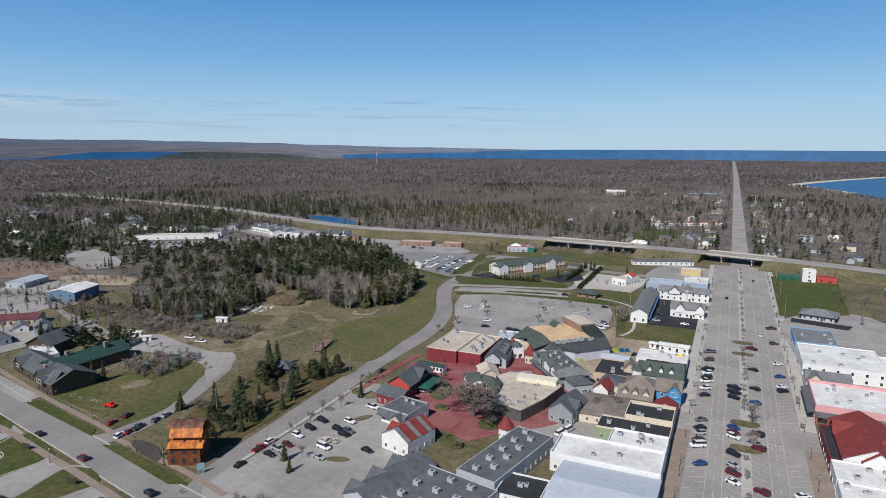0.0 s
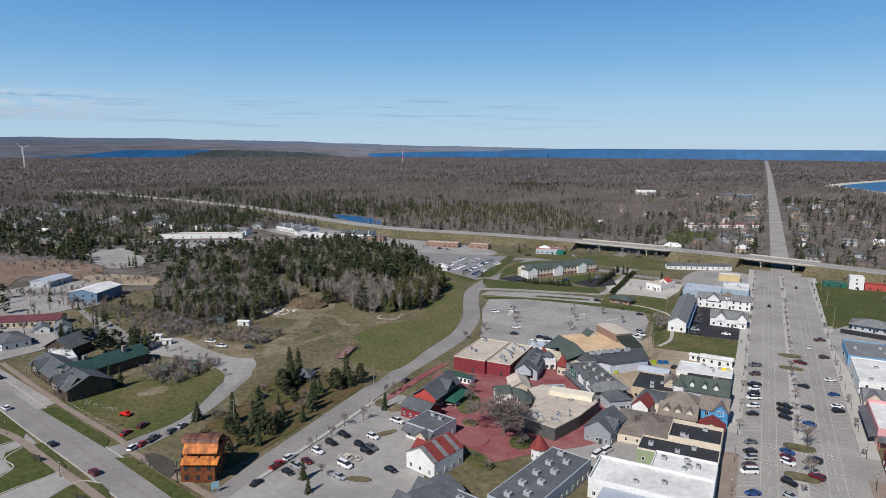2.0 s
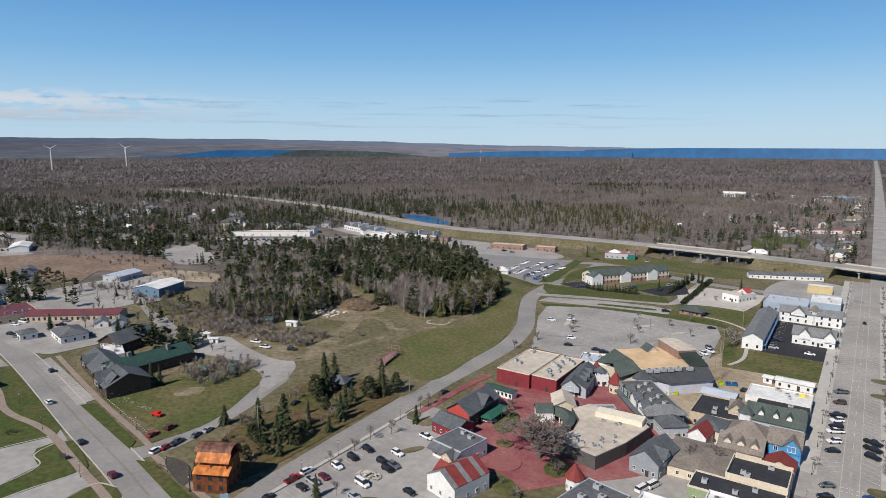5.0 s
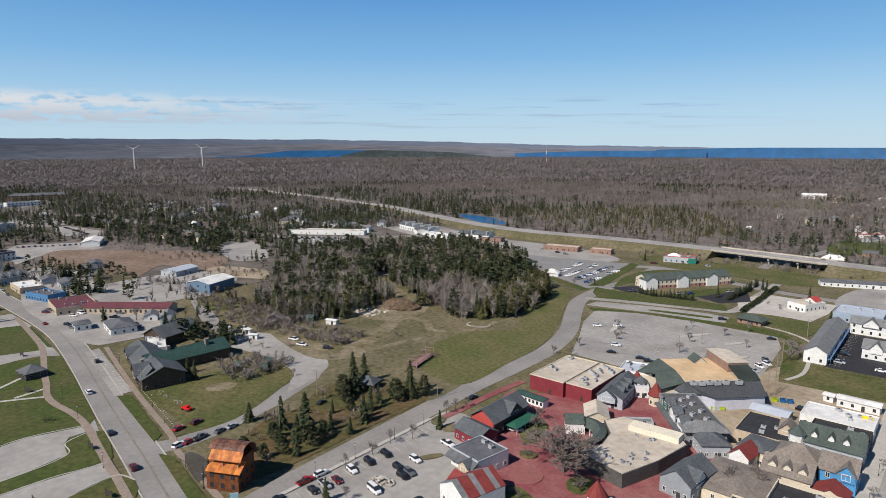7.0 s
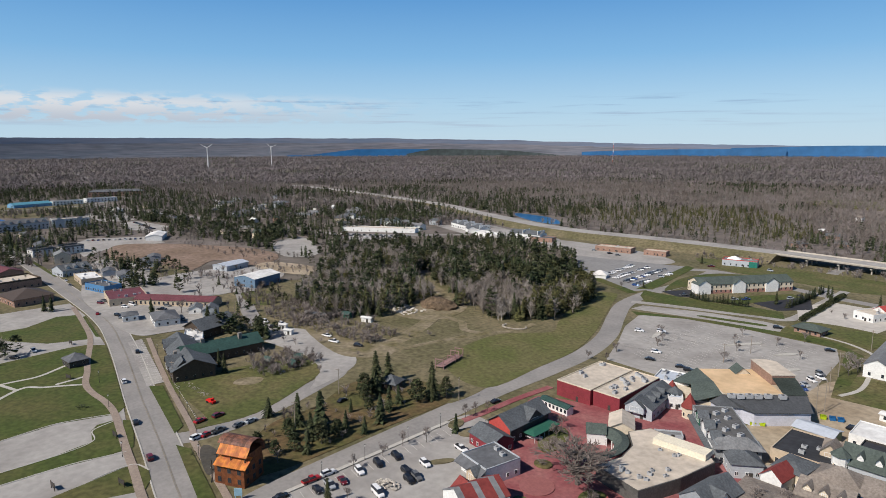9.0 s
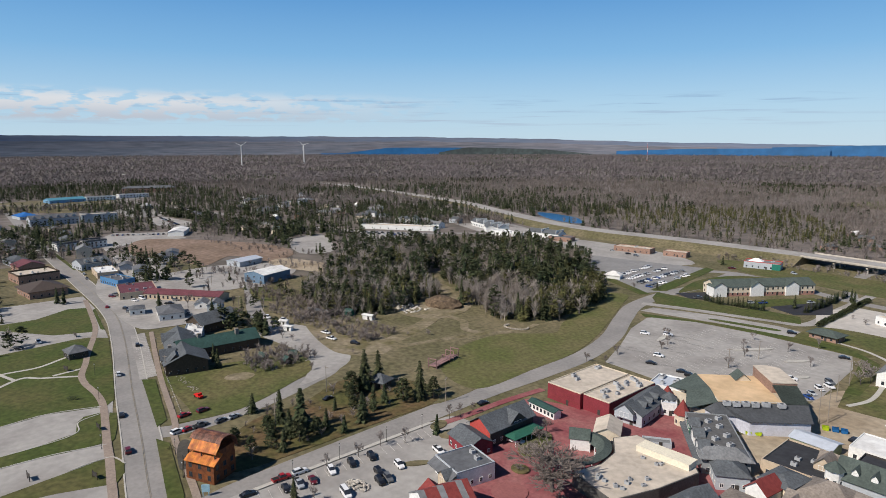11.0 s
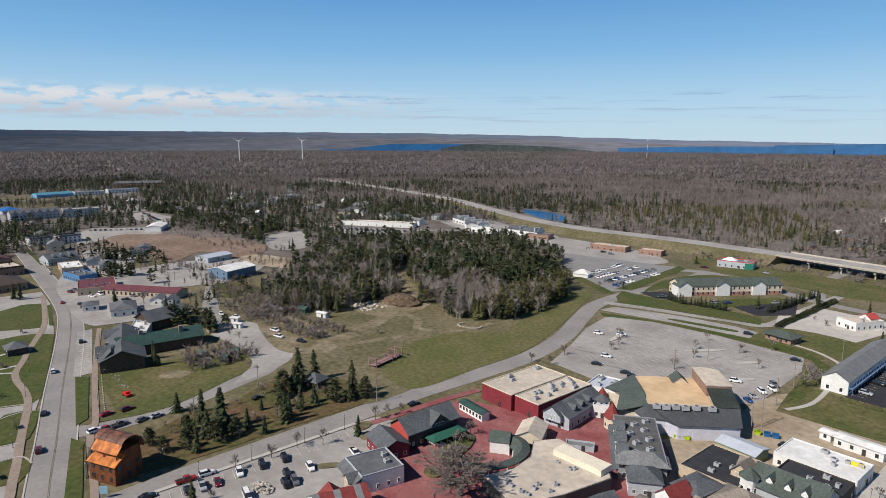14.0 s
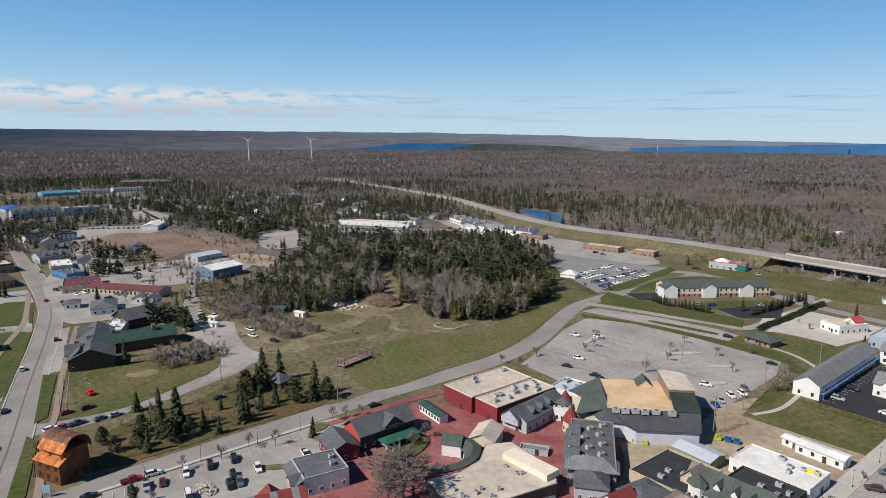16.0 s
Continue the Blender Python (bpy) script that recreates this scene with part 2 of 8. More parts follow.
def scatter(tpls, places):
    """Copies of small templates (v, f) at rows of x, y, z, width scale, height scale, turn."""
    vs, fs, base = [], [], 0
    places = np.asarray(places, float)
    pick = np.random.randint(0, len(tpls), len(places))
    for k, (tv, tf) in enumerate(tpls):
        p = places[pick == k]
        if not len(p):
            continue
        c, s = np.cos(p[:, 5])[:, None], np.sin(p[:, 5])[:, None]
        x = (tv[None, :, 0] * c - tv[None, :, 1] * s) * p[:, 3:4] + p[:, 0:1]
        y = (tv[None, :, 0] * s + tv[None, :, 1] * c) * p[:, 3:4] + p[:, 1:2]
        z = tv[None, :, 2] * p[:, 4:5] + p[:, 2:3]
        vs.append(np.stack([x, y, z], -1).reshape(-1, 3))
        fs.append((tf[None] + (np.arange(len(p)) * len(tv))[:, None, None] + base).reshape(-1, 3))
        base += len(p) * len(tv)
    return np.concatenate(vs), np.concatenate(fs)


# ---- ground ----
EYE = (0, 50)


def rise(x, y):
    """Height of the land: level in town, rising slowly far away."""
    r = math.hypot(x - EYE[0], y - EYE[1])
    t = min(max((r - 1200) / 1800, 0), 1)
    return 6 * t * t * (3 - 2 * t) + max(0, r - 3000) / 1800 * 2


bm = bmesh.new()
rings = [0, 100, 200, 300, 400, 500, 600, 700, 800, 1000, 1200, 1400, 1700, 2000, 2400, 2800, 3200, 3700, 4200, 4700]
grid = []
for r in rings[1:]:
    grid.append([bm.verts.new((EYE[0] + r * math.cos(a * math.tau / 96), EYE[1] + r * math.sin(a * math.tau / 96), rise(EYE[0] + r, EYE[1]))) for a in range(96)])
c0 = bm.verts.new((*EYE, 0))
for i in range(96):
    bm.faces.new((c0, grid[0][i], grid[0][(i + 1) % 96]))
    for k in range(len(grid) - 1):
        bm.faces.new((grid[k][i], grid[k + 1][i], grid[k + 1][(i + 1) % 96], grid[k][(i + 1) % 96]))
tagged(link("ground", bm, FLOOR), "brown leaf-strewn ground reaching to the horizon", "ground", kind="structure")

# town floor, a mix of dry grass and worn earth
area("ground_town", ((-560, 60), (-300, 40), (-100, 60), (200, 60), (240, 300), (160, 620), (-100, 640), (-300, 620), (-420, 600), (-420, 540), (-350, 420), (-380, 330), (-440, 260), (-560, 230)), 0.03, DRYGRASS, "dry spring grass over the town's open ground", "ground")
# ---- backdrop of far hills and open water ----


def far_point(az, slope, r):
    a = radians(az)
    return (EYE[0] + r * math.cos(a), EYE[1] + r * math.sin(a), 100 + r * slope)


def lerp_table(x, *rows):
    for (a, va), (b, vb) in zip(rows, rows[1:]):
        if x <= b:
            t = min(max((x - a) / (b - a), 0), 1)
            return va + (vb - va) * t
    return rows[-1][1]


# The blue of the hills is distance haze mixed into their base colour.
HILLS = mat("haze_tinted_hills", (0.13, 0.165, 0.23), 1.0, 0.12, 0.006, 0.0022, (0.17, 0.185, 0.235), flat=14)
SHORE = mat("far_headland", (0.055, 0.068, 0.068), 1.0, 0.3, 0.03, 0.006)


def ring_band(name, a0, a1, top, bottom, r, material, label, category, step=0.25):
    bm = bmesh.new()
    prev, k = None, int((a1 - a0) / step)
    for i in range(k + 1):
        az = a0 + (a1 - a0) * i / k
        cur = [bm.verts.new(far_point(az, s(az) if callable(s) else s, r + dr)) for s, dr in ((bottom, 0), (top, 25))]
        if prev:
            bm.faces.new((prev[0], cur[0], cur[1], prev[1]))
        prev = cur
    return tagged(link(name, bm, material), label, category, kind="structure")


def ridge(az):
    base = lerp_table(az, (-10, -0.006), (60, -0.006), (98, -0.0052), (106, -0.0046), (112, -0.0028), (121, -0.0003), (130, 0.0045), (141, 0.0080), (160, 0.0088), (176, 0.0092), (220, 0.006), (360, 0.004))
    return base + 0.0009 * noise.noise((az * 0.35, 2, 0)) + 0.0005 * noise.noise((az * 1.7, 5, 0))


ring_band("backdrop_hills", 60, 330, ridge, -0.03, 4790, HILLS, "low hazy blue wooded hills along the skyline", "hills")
# This band's grey-blue cast is aerial haze put into the material's colour.
ring_band("backdrop_woods", 116, 330, lambda az: ridge(az) - lerp_table(az, (116, 0.006), (128, 0.006), (150, 0.0075), (180, 0.008)) + 0.0006 * noise.noise((az * 3, 9, 0)), -0.03, 4772, mat("haze_tinted_woods", (0.175, 0.17, 0.19), 1.0, 0.22, 0.008, 0.003, (0.125, 0.132, 0.155), flat=16), "hazy brown woods rising to far hills", "woods")
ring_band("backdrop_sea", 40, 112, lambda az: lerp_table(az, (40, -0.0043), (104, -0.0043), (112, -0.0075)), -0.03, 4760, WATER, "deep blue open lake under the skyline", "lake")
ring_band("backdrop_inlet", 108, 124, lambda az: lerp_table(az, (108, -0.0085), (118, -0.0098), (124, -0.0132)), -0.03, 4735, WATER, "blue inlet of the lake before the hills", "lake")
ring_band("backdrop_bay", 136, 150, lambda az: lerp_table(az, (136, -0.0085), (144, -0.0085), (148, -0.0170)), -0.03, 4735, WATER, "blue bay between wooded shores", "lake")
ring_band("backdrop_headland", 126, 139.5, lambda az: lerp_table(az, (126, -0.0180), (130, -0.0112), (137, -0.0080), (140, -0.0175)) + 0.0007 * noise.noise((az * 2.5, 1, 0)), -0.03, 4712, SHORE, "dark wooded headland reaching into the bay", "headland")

# water on the land
area("water_bay", ((138, 1905), (300, 2230), (450, 2480), (1400, 3300), (2400, 2500), (900, 1300), (330, 1150), (265, 1400), (215, 1600), (150, 1780)), 5.6, WATER, "turquoise-blue bay behind a pale shore", "lake", thick=6)
area("beach", ((128, 1900), (290, 2240), (440, 2500), (470, 2490), (310, 2210), (160, 1890), (165, 1780), (225, 1600), (215, 1590), (140, 1770)), 5.9, mat("sand", (0.6, 0.55, 0.45)), "pale sandy shore of the bay", "beach", thick=6)
area("pond", ((-575, 760), (-505, 745), (-462, 700), (-500, 700), (-560, 735)), 0.12, WATER, "small bright blue pond among bare trees", "pond")

# ---- roads ----
HW = ((-2200, 880), (-1300, 850), (-800, 775), (-610, 705), (-470, 652), (-385, 634), (-290, 637), (-180, 632), (-96, 622), (-15, 608), (40, 593), (220, 542), (600, 440), (1500, 210))


def embank(x, y):
    return lerp_table(x, (-1300, 0.4), (-800, 1.5), (-480, 4.5), (-180, 6.2), (60, 6.2), (240, 4), (600, 1))


strip("road_main", ((0, -60), (0, 150), (0, 400), (0, 585)), 47, 0.05, ASPHALT, "broad grey asphalt main street with parking bays", "street", 10)
strip("road_far", ((0, 580), (0, 700), (-1, 1200), (-4, 2200), (-12, 3400), (-20, 4600)), 15, 0.12, LOTTOP, "long straight grey road running to the horizon", "road", 30, 1.6, lambda x, y: rise(x, y) + (0.9 if y > 900 else 0))
strip("road_west", ((-60, 97), (-120, 108), (-170, 117.5), (-205, 125), (-250, 134), (-328, 150.5), (-390, 159.5), (-491, 162.5), (-679, 167), (-1100, 185), (-1500, 200)), 11.5, 0.1, ROADTOP, "grey two-lane street with kerbs", "street", 8)
strip("road_curve", ((-146, 113), (-152, 135), (-154.5, 165), (-157, 209), (-158.5, 240), (-158, 275), (-159.5, 306), (-168, 339), (-184, 374), (-196, 405), (-199.5, 445), (-196, 487), (-200, 545)), 10.3, 0.09, ROADTOP, "light grey curving street", "street", 10)
strip("road_side", ((-208, 126), (-203, 140), (-206, 165), (-214, 190), (-223, 208), (-250, 222), (-300, 217), (-330, 222), (-372, 238), (-430, 262), (-470, 280)), 9, 0.08, ROADTOP, "worn asphalt side street", "street", 10)
area("apron", ((-212, 188), (-222, 196), (-246, 208), (-290, 205), (-300, 216), (-294, 228), (-262, 236), (-240, 228), (-222, 216)), 0.11, LOTTOP, "wide worn asphalt apron", "parking lot")
strip("road_frontage", ((-1200, 690), (-800, 690), (-560, 640), (-440, 600), (-343, 560), (-290, 528), (-240, 524), (-200, 545), (-150, 528), (-110, 514), (-60, 508), (-10, 512)), 9, 0.10, ROADTOP, "grey frontage street beside the highway", "street", 8)
strip("road_hotel", ((-196, 412), (-172, 420), (-154, 425), (-130, 432), (-112, 439), (-111, 478), (-110, 520), (-110, 543)), 6, 0.11, LOTTOP, "pale drive past a hotel", "drive", 8)
strip("road_far_west", ((-480, 640), (-440, 600), (-470, 560), (-560, 470), (-700, 420), (-900, 400), (-1300, 330)), 9, 0.13, ROADTOP, "pale road through scattered woods", "road", 8)
strip("highway", HW, 22, 0.35, LOTTOP, "pale concrete highway on a low embankment", "highway", 8, 0.8, embank)
strip("road_under", ((-128, 640), (-134, 610), (-128, 560), (-115, 520)), 8, 0.10, ROADTOP, "street passing under a highway bridge", "street")
strip("road_beyond", ((-128, 640), (-110, 720), (-70, 900), (-40, 1050), (-5, 1150)), 9, 0.10, ROADTOP, "straight grey road through bare woods", "road")

# median, kerbs and paint of the main street
for y0, y1 in ((120, 222), (238, 330), (346, 470), (486, 572)):
    area("median", [(x, y) for x, y in ((-1.6, y0), (1.6, y0), (1.6, y1), (-1.6, y1))], 0.2, CONCRETE, "narrow concrete median of a street", "median", False, 0.2)
for y0 in (217, 239, 327, 347):
    area("median_bed", curve(((-4.6, y0), (0, y0 - 1.6), (4.6, y0), (4.4, y0 + 3.5), (0, y0 + 4.2), (-4.4, y0 + 3.5)), 4, True), 0.24, DRYGRASS, "dry grass bed at the end of a median", "flower bed", False, 0.2)
for sx in (-1, 1):
    for y0, y1 in ((60, 226), (243, 412), (424, 580)):
        area("pavement", [(sx * 18.2, y0), (sx * 23.6, y0), (sx * 23.6, y1), (sx * 18.2, y1)][:: sx], 0.17, BRICKWALK if y1 < 400 else CONCRETE, "brown brick pavement along shop fronts", "pavement", False, 0.2)


LAYER_Z = 0.20


def lines(name, segs, width, z, material, label):
    bm = bmesh.new()
    for x0, y0, x1, y1 in segs:
        d = Vector((x1 - x0, y1 - y0)).normalized() * width / 2
        bm.faces.new([bm.verts.new(p) for p in ((x0 + d.y, y0 - d.x, z), (x1 + d.y, y1 - d.x, z), (x1 - d.y, y1 + d.x, z), (x0 - d.y, y0 + d.x, z))])
    bmesh.ops.recalc_face_normals(bm, faces=bm.faces)
    return tagged(link(name, bm, material), label, "road marking", kind="structure")


stalls = []
for y0, y1 in ((90, 214), (246, 322), (352, 404), (430, 470)):
    y = y0
    while y < y1:
        stalls += [(-17.8, y, -11.9, y + 3.2), (17.8, y + 3.2, 11.9, y), (-6.6, y + 3.2, -1.6, y), (1.6, y + 3.2, 6.6, y)]
        y += 3.45
lines("road_marking", stalls, 0.14, LAYER_Z, PAINT, "worn white slanted parking bay lines")
lines("road_marking", [(sx * x, y, sx * x, y + 4) for sx in (-1, 1) for x in (9.3,) for y in range(60, 580, 11)], 0.14, LAYER_Z, PAINT, "white dashed lane lines")
lines("road_marking", [(sx * x, 60, sx * x, 580) for sx in (-1, 1) for x in (11.7, 6.9)], 0.25, LAYER_Z - 0.01, CONCRETE, "pale concrete gutter lines of a street")
lines("road_marking", [(x, y, x + 0.5, y) for y in (223, 225.6, 236, 238.6, 331, 344) for x in np.arange(-11.5, 11, 1.3)], 0.5, LAYER_Z + 0.01, PAINT, "white zebra crossing")
rw = curve(((-120, 108), (-170, 117.5), (-205, 125), (-250, 134), (-328, 150.5), (-390, 159.5), (-491, 162.5), (-679, 167)), 16)
for d in (-0.18, 0.18):
    ol = offset_line(rw, d)
    lines("road_marking", [(*a, *b) for a, b in zip(ol, ol[1:])], 0.13, LAYER_Z, YELLOW, "double yellow centre line")
for d in (-6.0, 6.0):
    strip("kerb", offset_line(rw[::4], d), 0.45, 0.2, CONCRETE, "pale concrete kerb", "kerb", 4, 0.2)
stall2 = []
for i in range(22):
    t = i / 21
    px, py = -263 - 62 * t, 141.5 + 12.5 * t
    stall2.append((px, py, px + 1.2, py + 6))
lines("road_marking", stall2, 0.14, LAYER_Z, PAINT, "white parking bay lines beside a street")

# ---- lots, lawns and yards ----
area("parking_bays", ((-262, 140), (-330, 154), (-331, 161), (-262, 147)), 0.125, LOTTOP, "pale asphalt parking bays", "parking lot", False)
area("lot_west", ((-150, 128), (-149.5, 170), (-150, 196), (-150, 216), (-133, 214), (-126, 198), (-112, 176), (-104, 160), (-104, 120), (-140, 118)), 0.07, LOTTOP, "open grey asphalt car park", "parking lot")
area("lot_theatre", ((-148, 306), (-158, 333), (-170, 360), (-176, 385), (-170, 396), (-120, 401), (-78, 399), (-72, 380), (-69, 330), (-80, 322), (-110, 303)), 0.06, LOTTOP, "large patched asphalt car park", "parking lot", False)
area("lot_upper", ((-187, 396), (-186, 408), (-150, 420), (-121, 424), (-104, 421), (-104, 411), (-112, 408), (-145, 405)), 0.075, LOTTOP, "pale asphalt turning area", "parking lot", False)
area("island", ((-150, 408), (-130, 411), (-117, 414), (-118, 417), (-132, 415), (-150, 411)), 0.2, GREENGRASS, "narrow grass island in an asphalt drive", "kerb island")
area("lot_hotel", ((-140.5, 462), (-123.7, 454), (-109.6, 471), (-118, 496), (-127.9, 509), (-142.5, 480)), 0.07, BLACKTOP, "fresh black hotel car park", "parking lot", False)
area("lot_cars", ((-262, 466), (-320, 500), (-330, 525), (-284, 533), (-222, 547), (-203, 452), (-212, 434)), 0.08, mat("dealer_lot", (0.235, 0.23, 0.225), 0.9, 0.12, 0.4, 0.08), "grey asphalt lot with rows of parked cars", "parking lot", False)
area("lot_north", ((-330, 520), (-290, 500), (-262, 520), (-240, 560), (-300, 590), (-400, 590), (-440, 560)), 0.06, LOTTOP, "grey asphalt station yard", "parking lot")
area("lot_motel", ((-50.5, 364), (-22, 364), (-20, 380), (-20, 430), (-50, 431)), 0.08, BLACKTOP, "fresh black motel courtyard", "parking lot", False)
area("lot_food", ((-108, 440), (-72, 436), (-66, 470), (-66, 496), (-108, 500), (-118, 470)), 0.06, mat("pale_concrete_lot", (0.47, 0.44, 0.40), 0.9, 0.12, 0.3, 0.05), "pale concrete restaurant lot", "parking lot", False)
area("lot_store", ((-66, 492), (-22, 470), (-20, 555), (-60, 560)), 0.065, LOTTOP, "grey store forecourt", "parking lot")
area("yard", ((-72, 250), (-24, 252), (-23, 330), (-50, 345), (-66, 350), (-70, 325), (-66, 300), (-78, 272)), 0.055, DIRT, "bare sandy gravel yard", "yard")
area("yard_south", ((-72, 200), (-23, 196), (-23, 250), (-60, 256), (-66, 230)), 0.06, LOTTOP, "grey back yard of shops", "yard")
area("plaza", ((-143, 243), (-128, 206), (-112, 184), (-92, 182), (-80, 194), (-64, 210), (-58, 225), (-64, 262), (-86, 286), (-104, 292), (-112, 262), (-136, 252)), 0.09, PLAZA, "red paved shopping plaza", "plaza")
strip("pavement", ((-148.0, 207.2), (-147.2, 221.2), (-147.1, 238.8), (-145.3, 259.8)), 3.2, 0.12, PLAZA, "red paved walk beside a street", "pavement")
area("lawn_motel", ((-62, 330), (-22, 332), (-21, 362), (-60, 364), (-66, 352)), 0.07, GRASS, "green lawn with bare spots", "lawn", False)
area("lawn_divider", ((-184, 391), (-141, 405), (-107, 409), (-84, 411), (-66, 396), (-62, 372), (-60, 348), (-65, 348), (-70, 376), (-74, 398), (-88, 401), (-120, 402), (-151, 399), (-178, 386)), 0.09, GREENGRASS, "narrow green verge beside a car park", "lawn", False)
strip("pavement", ((-90, 416), (-75, 411), (-62, 398), (-58, 372), (-56, 348), (-60, 334)), 1.8, 0.13, CONCRETE, "pale winding concrete footpath", "pavement")
area("lawn_hotel", ((-206, 446), (-190, 445), (-172, 446), (-150, 446), (-138, 452), (-120, 452), (-114, 437), (-134, 432), (-161, 426), (-190, 418), (-200, 430)), 0.06, GREENGRASS, "green lawn before a hotel", "lawn", False)
area("lawn_hotel", ((-196, 455), (-190, 480), (-172, 520), (-146, 545), (-170, 548), (-196, 536), (-206, 500)), 0.06, GREENGRASS, "green lawn behind a hotel", "lawn")
area("lawn_hotel", ((-160, 452), (-146, 452), (-124, 500), (-132, 506), (-150, 480)), 0.062, GREENGRASS, "green lawn between hotel and drive", "lawn", False)
area("lot_hotel", ((-197, 452), (-184, 470), (-172, 452), (-182, 445)), 0.075, BLACKTOP, "fresh black hotel forecourt", "parking lot", False)
area("lawn_dealer", ((-203, 452), (-217, 546), (-226, 551), (-212, 446)), 0.1, GREENGRASS, "mown verge round a dealer's lot", "lawn", False)
area("lawn_dealer", ((-206, 437), (-256, 463), (-310, 498), (-314, 492), (-258, 456), (-210, 431)), 0.1, GREENGRASS, "mown verge round a dealer's lot", "lawn", False)
area("lawn_north", ((-200, 556), (-150, 548), (-100, 540), (-70, 570), (-100, 592), (-190, 598), (-236, 590)), 0.055, GRASS, "rough lawn below a highway bank", "lawn")
area("lawn_corner", ((-104, 402), (-68, 408), (-66, 440), (-104, 440)), 0.06, GRASS, "green lawn beside a shelter", "lawn")
area("lawn_hill", ((-163, 240), (-163, 275), (-165, 305), (-175, 338), (-190, 372), (-204, 404), (-214, 424), (-226, 416), (-214, 372), (-200, 340), (-192, 322), (-208, 300), (-206, 268), (-190, 244)), 0.06, mat("slope_lawn", (0.092, 0.100, 0.032), 0.95, 0.3, 0.5, 0.045, (0.130, 0.115, 0.052), bump=0.4), "smooth green hillside lawn", "lawn")
area("lawn_field", ((-164, 215), (-165, 250), (-180, 280), (-206, 300), (-240, 298), (-252, 262), (-230, 236), (-196, 222)), 0.05, DRYGRASS, "patchy grass field", "lawn")
strip("track", ((-252, 226), (-236, 238), (-238, 256), (-246, 276), (-258, 300), (-268, 322)), 9, 0.080, WORN, "worn dirt track across a field", "track")
strip("track", ((-228, 226), (-225, 252), (-222, 268), (-214, 296), (-206, 312), (-208, 328)), 3.6, 0.088, WORN, "worn dirt track across a field", "track")
strip("track", ((-262, 300), (-240, 302), (-226, 292), (-214, 296)), 4.5, 0.096, WORN, "faint dirt track over grass", "track")
strip("track", ((-266, 318), (-285, 334), (-311, 349), (-332, 354), (-352, 381)), 7, 0.104, WORN, "dirt track into a wood", "track")
area("yard_edge", ((-254, 222), (-234, 222), (-222, 236), (-236, 250), (-262, 252), (-292, 250), (-306, 244), (-290, 232)), 0.077, WORN, "bare trodden ground beside an apron", "yard")
area("dirt_pile_ground", ((-270, 285), (-250, 300), (-262, 330), (-300, 335), (-310, 300)), 0.06, WORN, "bare dirt clearing", "track")
area("lawn_lodge", ((-209, 138), (-214, 145), (-262, 147), (-264, 152), (-257, 178), (-246, 204), (-228, 202), (-218, 188), (-206, 160)), 0.08, GRASS, "green lawn with a bare sandy patch", "lawn")
area("sand_patch", ((-239, 167), (-243, 171), (-241, 177), (-236, 179), (-233, 173)), 0.1, WORN, "bare sandy patch in a lawn", "sand")
area("pine_ground", ((-163, 140), (-163, 190), (-165, 222), (-186, 226), (-206, 206), (-196, 180), (-194, 160), (-180, 142)), 0.06, LITTER, "brown needle litter under spruces", "ground")
area("verge", ((-201, 128.5), (-195, 131), (-160, 124), (-154, 122), (-160, 119.5)), 0.16, GREENGRASS, "narrow mown green verge", "lawn", False)
area("verge", ((-261, 140.5), (-258, 145), (-214, 136), (-210, 131.5)), 0.16, GREENGRASS, "narrow mown green verge", "lawn", False)
strip("pavement", ((-330, 164), (-262, 148), (-212, 138), (-198, 133.5), (-160, 127), (-140, 122)), 2.2, 0.15, BRICKWALK, "brown brick footpath", "pavement")
area("park_ground", ((-168, 108), (-206, 116), (-250, 127), (-330, 144), (-400, 153), (-440, 154), (-440, 60), (-300, 30), (-150, 40), (-150, 100)), 0.06, LOTTOP, "pale asphalt drives of a park", "parking lot", False)
for pts in (((-396, 60), (-396, 122), (-410, 140), (-406, 150), (-352, 144), (-350, 140), (-356, 124), (-394, 96)), ((-401, 153), (-350, 146.5), (-352, 145), (-399, 151)), ((-336, 50), (-337, 101), (-341, 130), (-340, 137), (-333, 144.5), (-290, 136), (-246, 126.5), (-241, 122.5), (-247, 104), (-245, 87), (-241, 50)), ((-234, 122), (-232, 124), (-219, 121), (-210, 118), (-207, 115)), ((-232, 111), (-236, 114), (-236, 120), (-209, 114), (-209, 108), (-211, 96), (-212, 60), (-222, 60), (-220, 83), (-220, 95), (-223, 109)), ((-190, 70), (-195, 100), (-197, 110), (-197, 114), (-190, 116), (-184, 114.5), (-179, 111), (-184, 97)), ((-170, 60), (-172, 98), (-172, 106), (-160, 108), (-140, 104), (-140, 60))):
    area("lawn_park", pts, 0.12, GREENGRASS, "green park lawn with kerbed edges", "lawn", False)
for pts in (((-303, 70), (-306, 96), (-306, 110), (-313, 122), (-314, 130)), ((-270, 76), (-294, 100), (-290, 109), (-282, 122)), ((-290, 113), (-292, 125)), ((-336, 88), (-318, 92), (-306, 96), (-294, 100))):
    strip("pavement", pts, 1.6, 0.15, CONCRETE, "pale narrow concrete park path", "pavement")
strip("pavement", ((-160, 105.5), (-172, 108.5), (-180, 110), (-195, 113), (-212, 116), (-241, 121.5), (-256, 122.5), (-271, 121.5), (-283, 122.5), (-298, 127), (-313, 131), (-350, 142), (-380, 147), (-428, 153)), 2.6, 0.16, BRICKWALK, "brown winding footpath", "pavement")
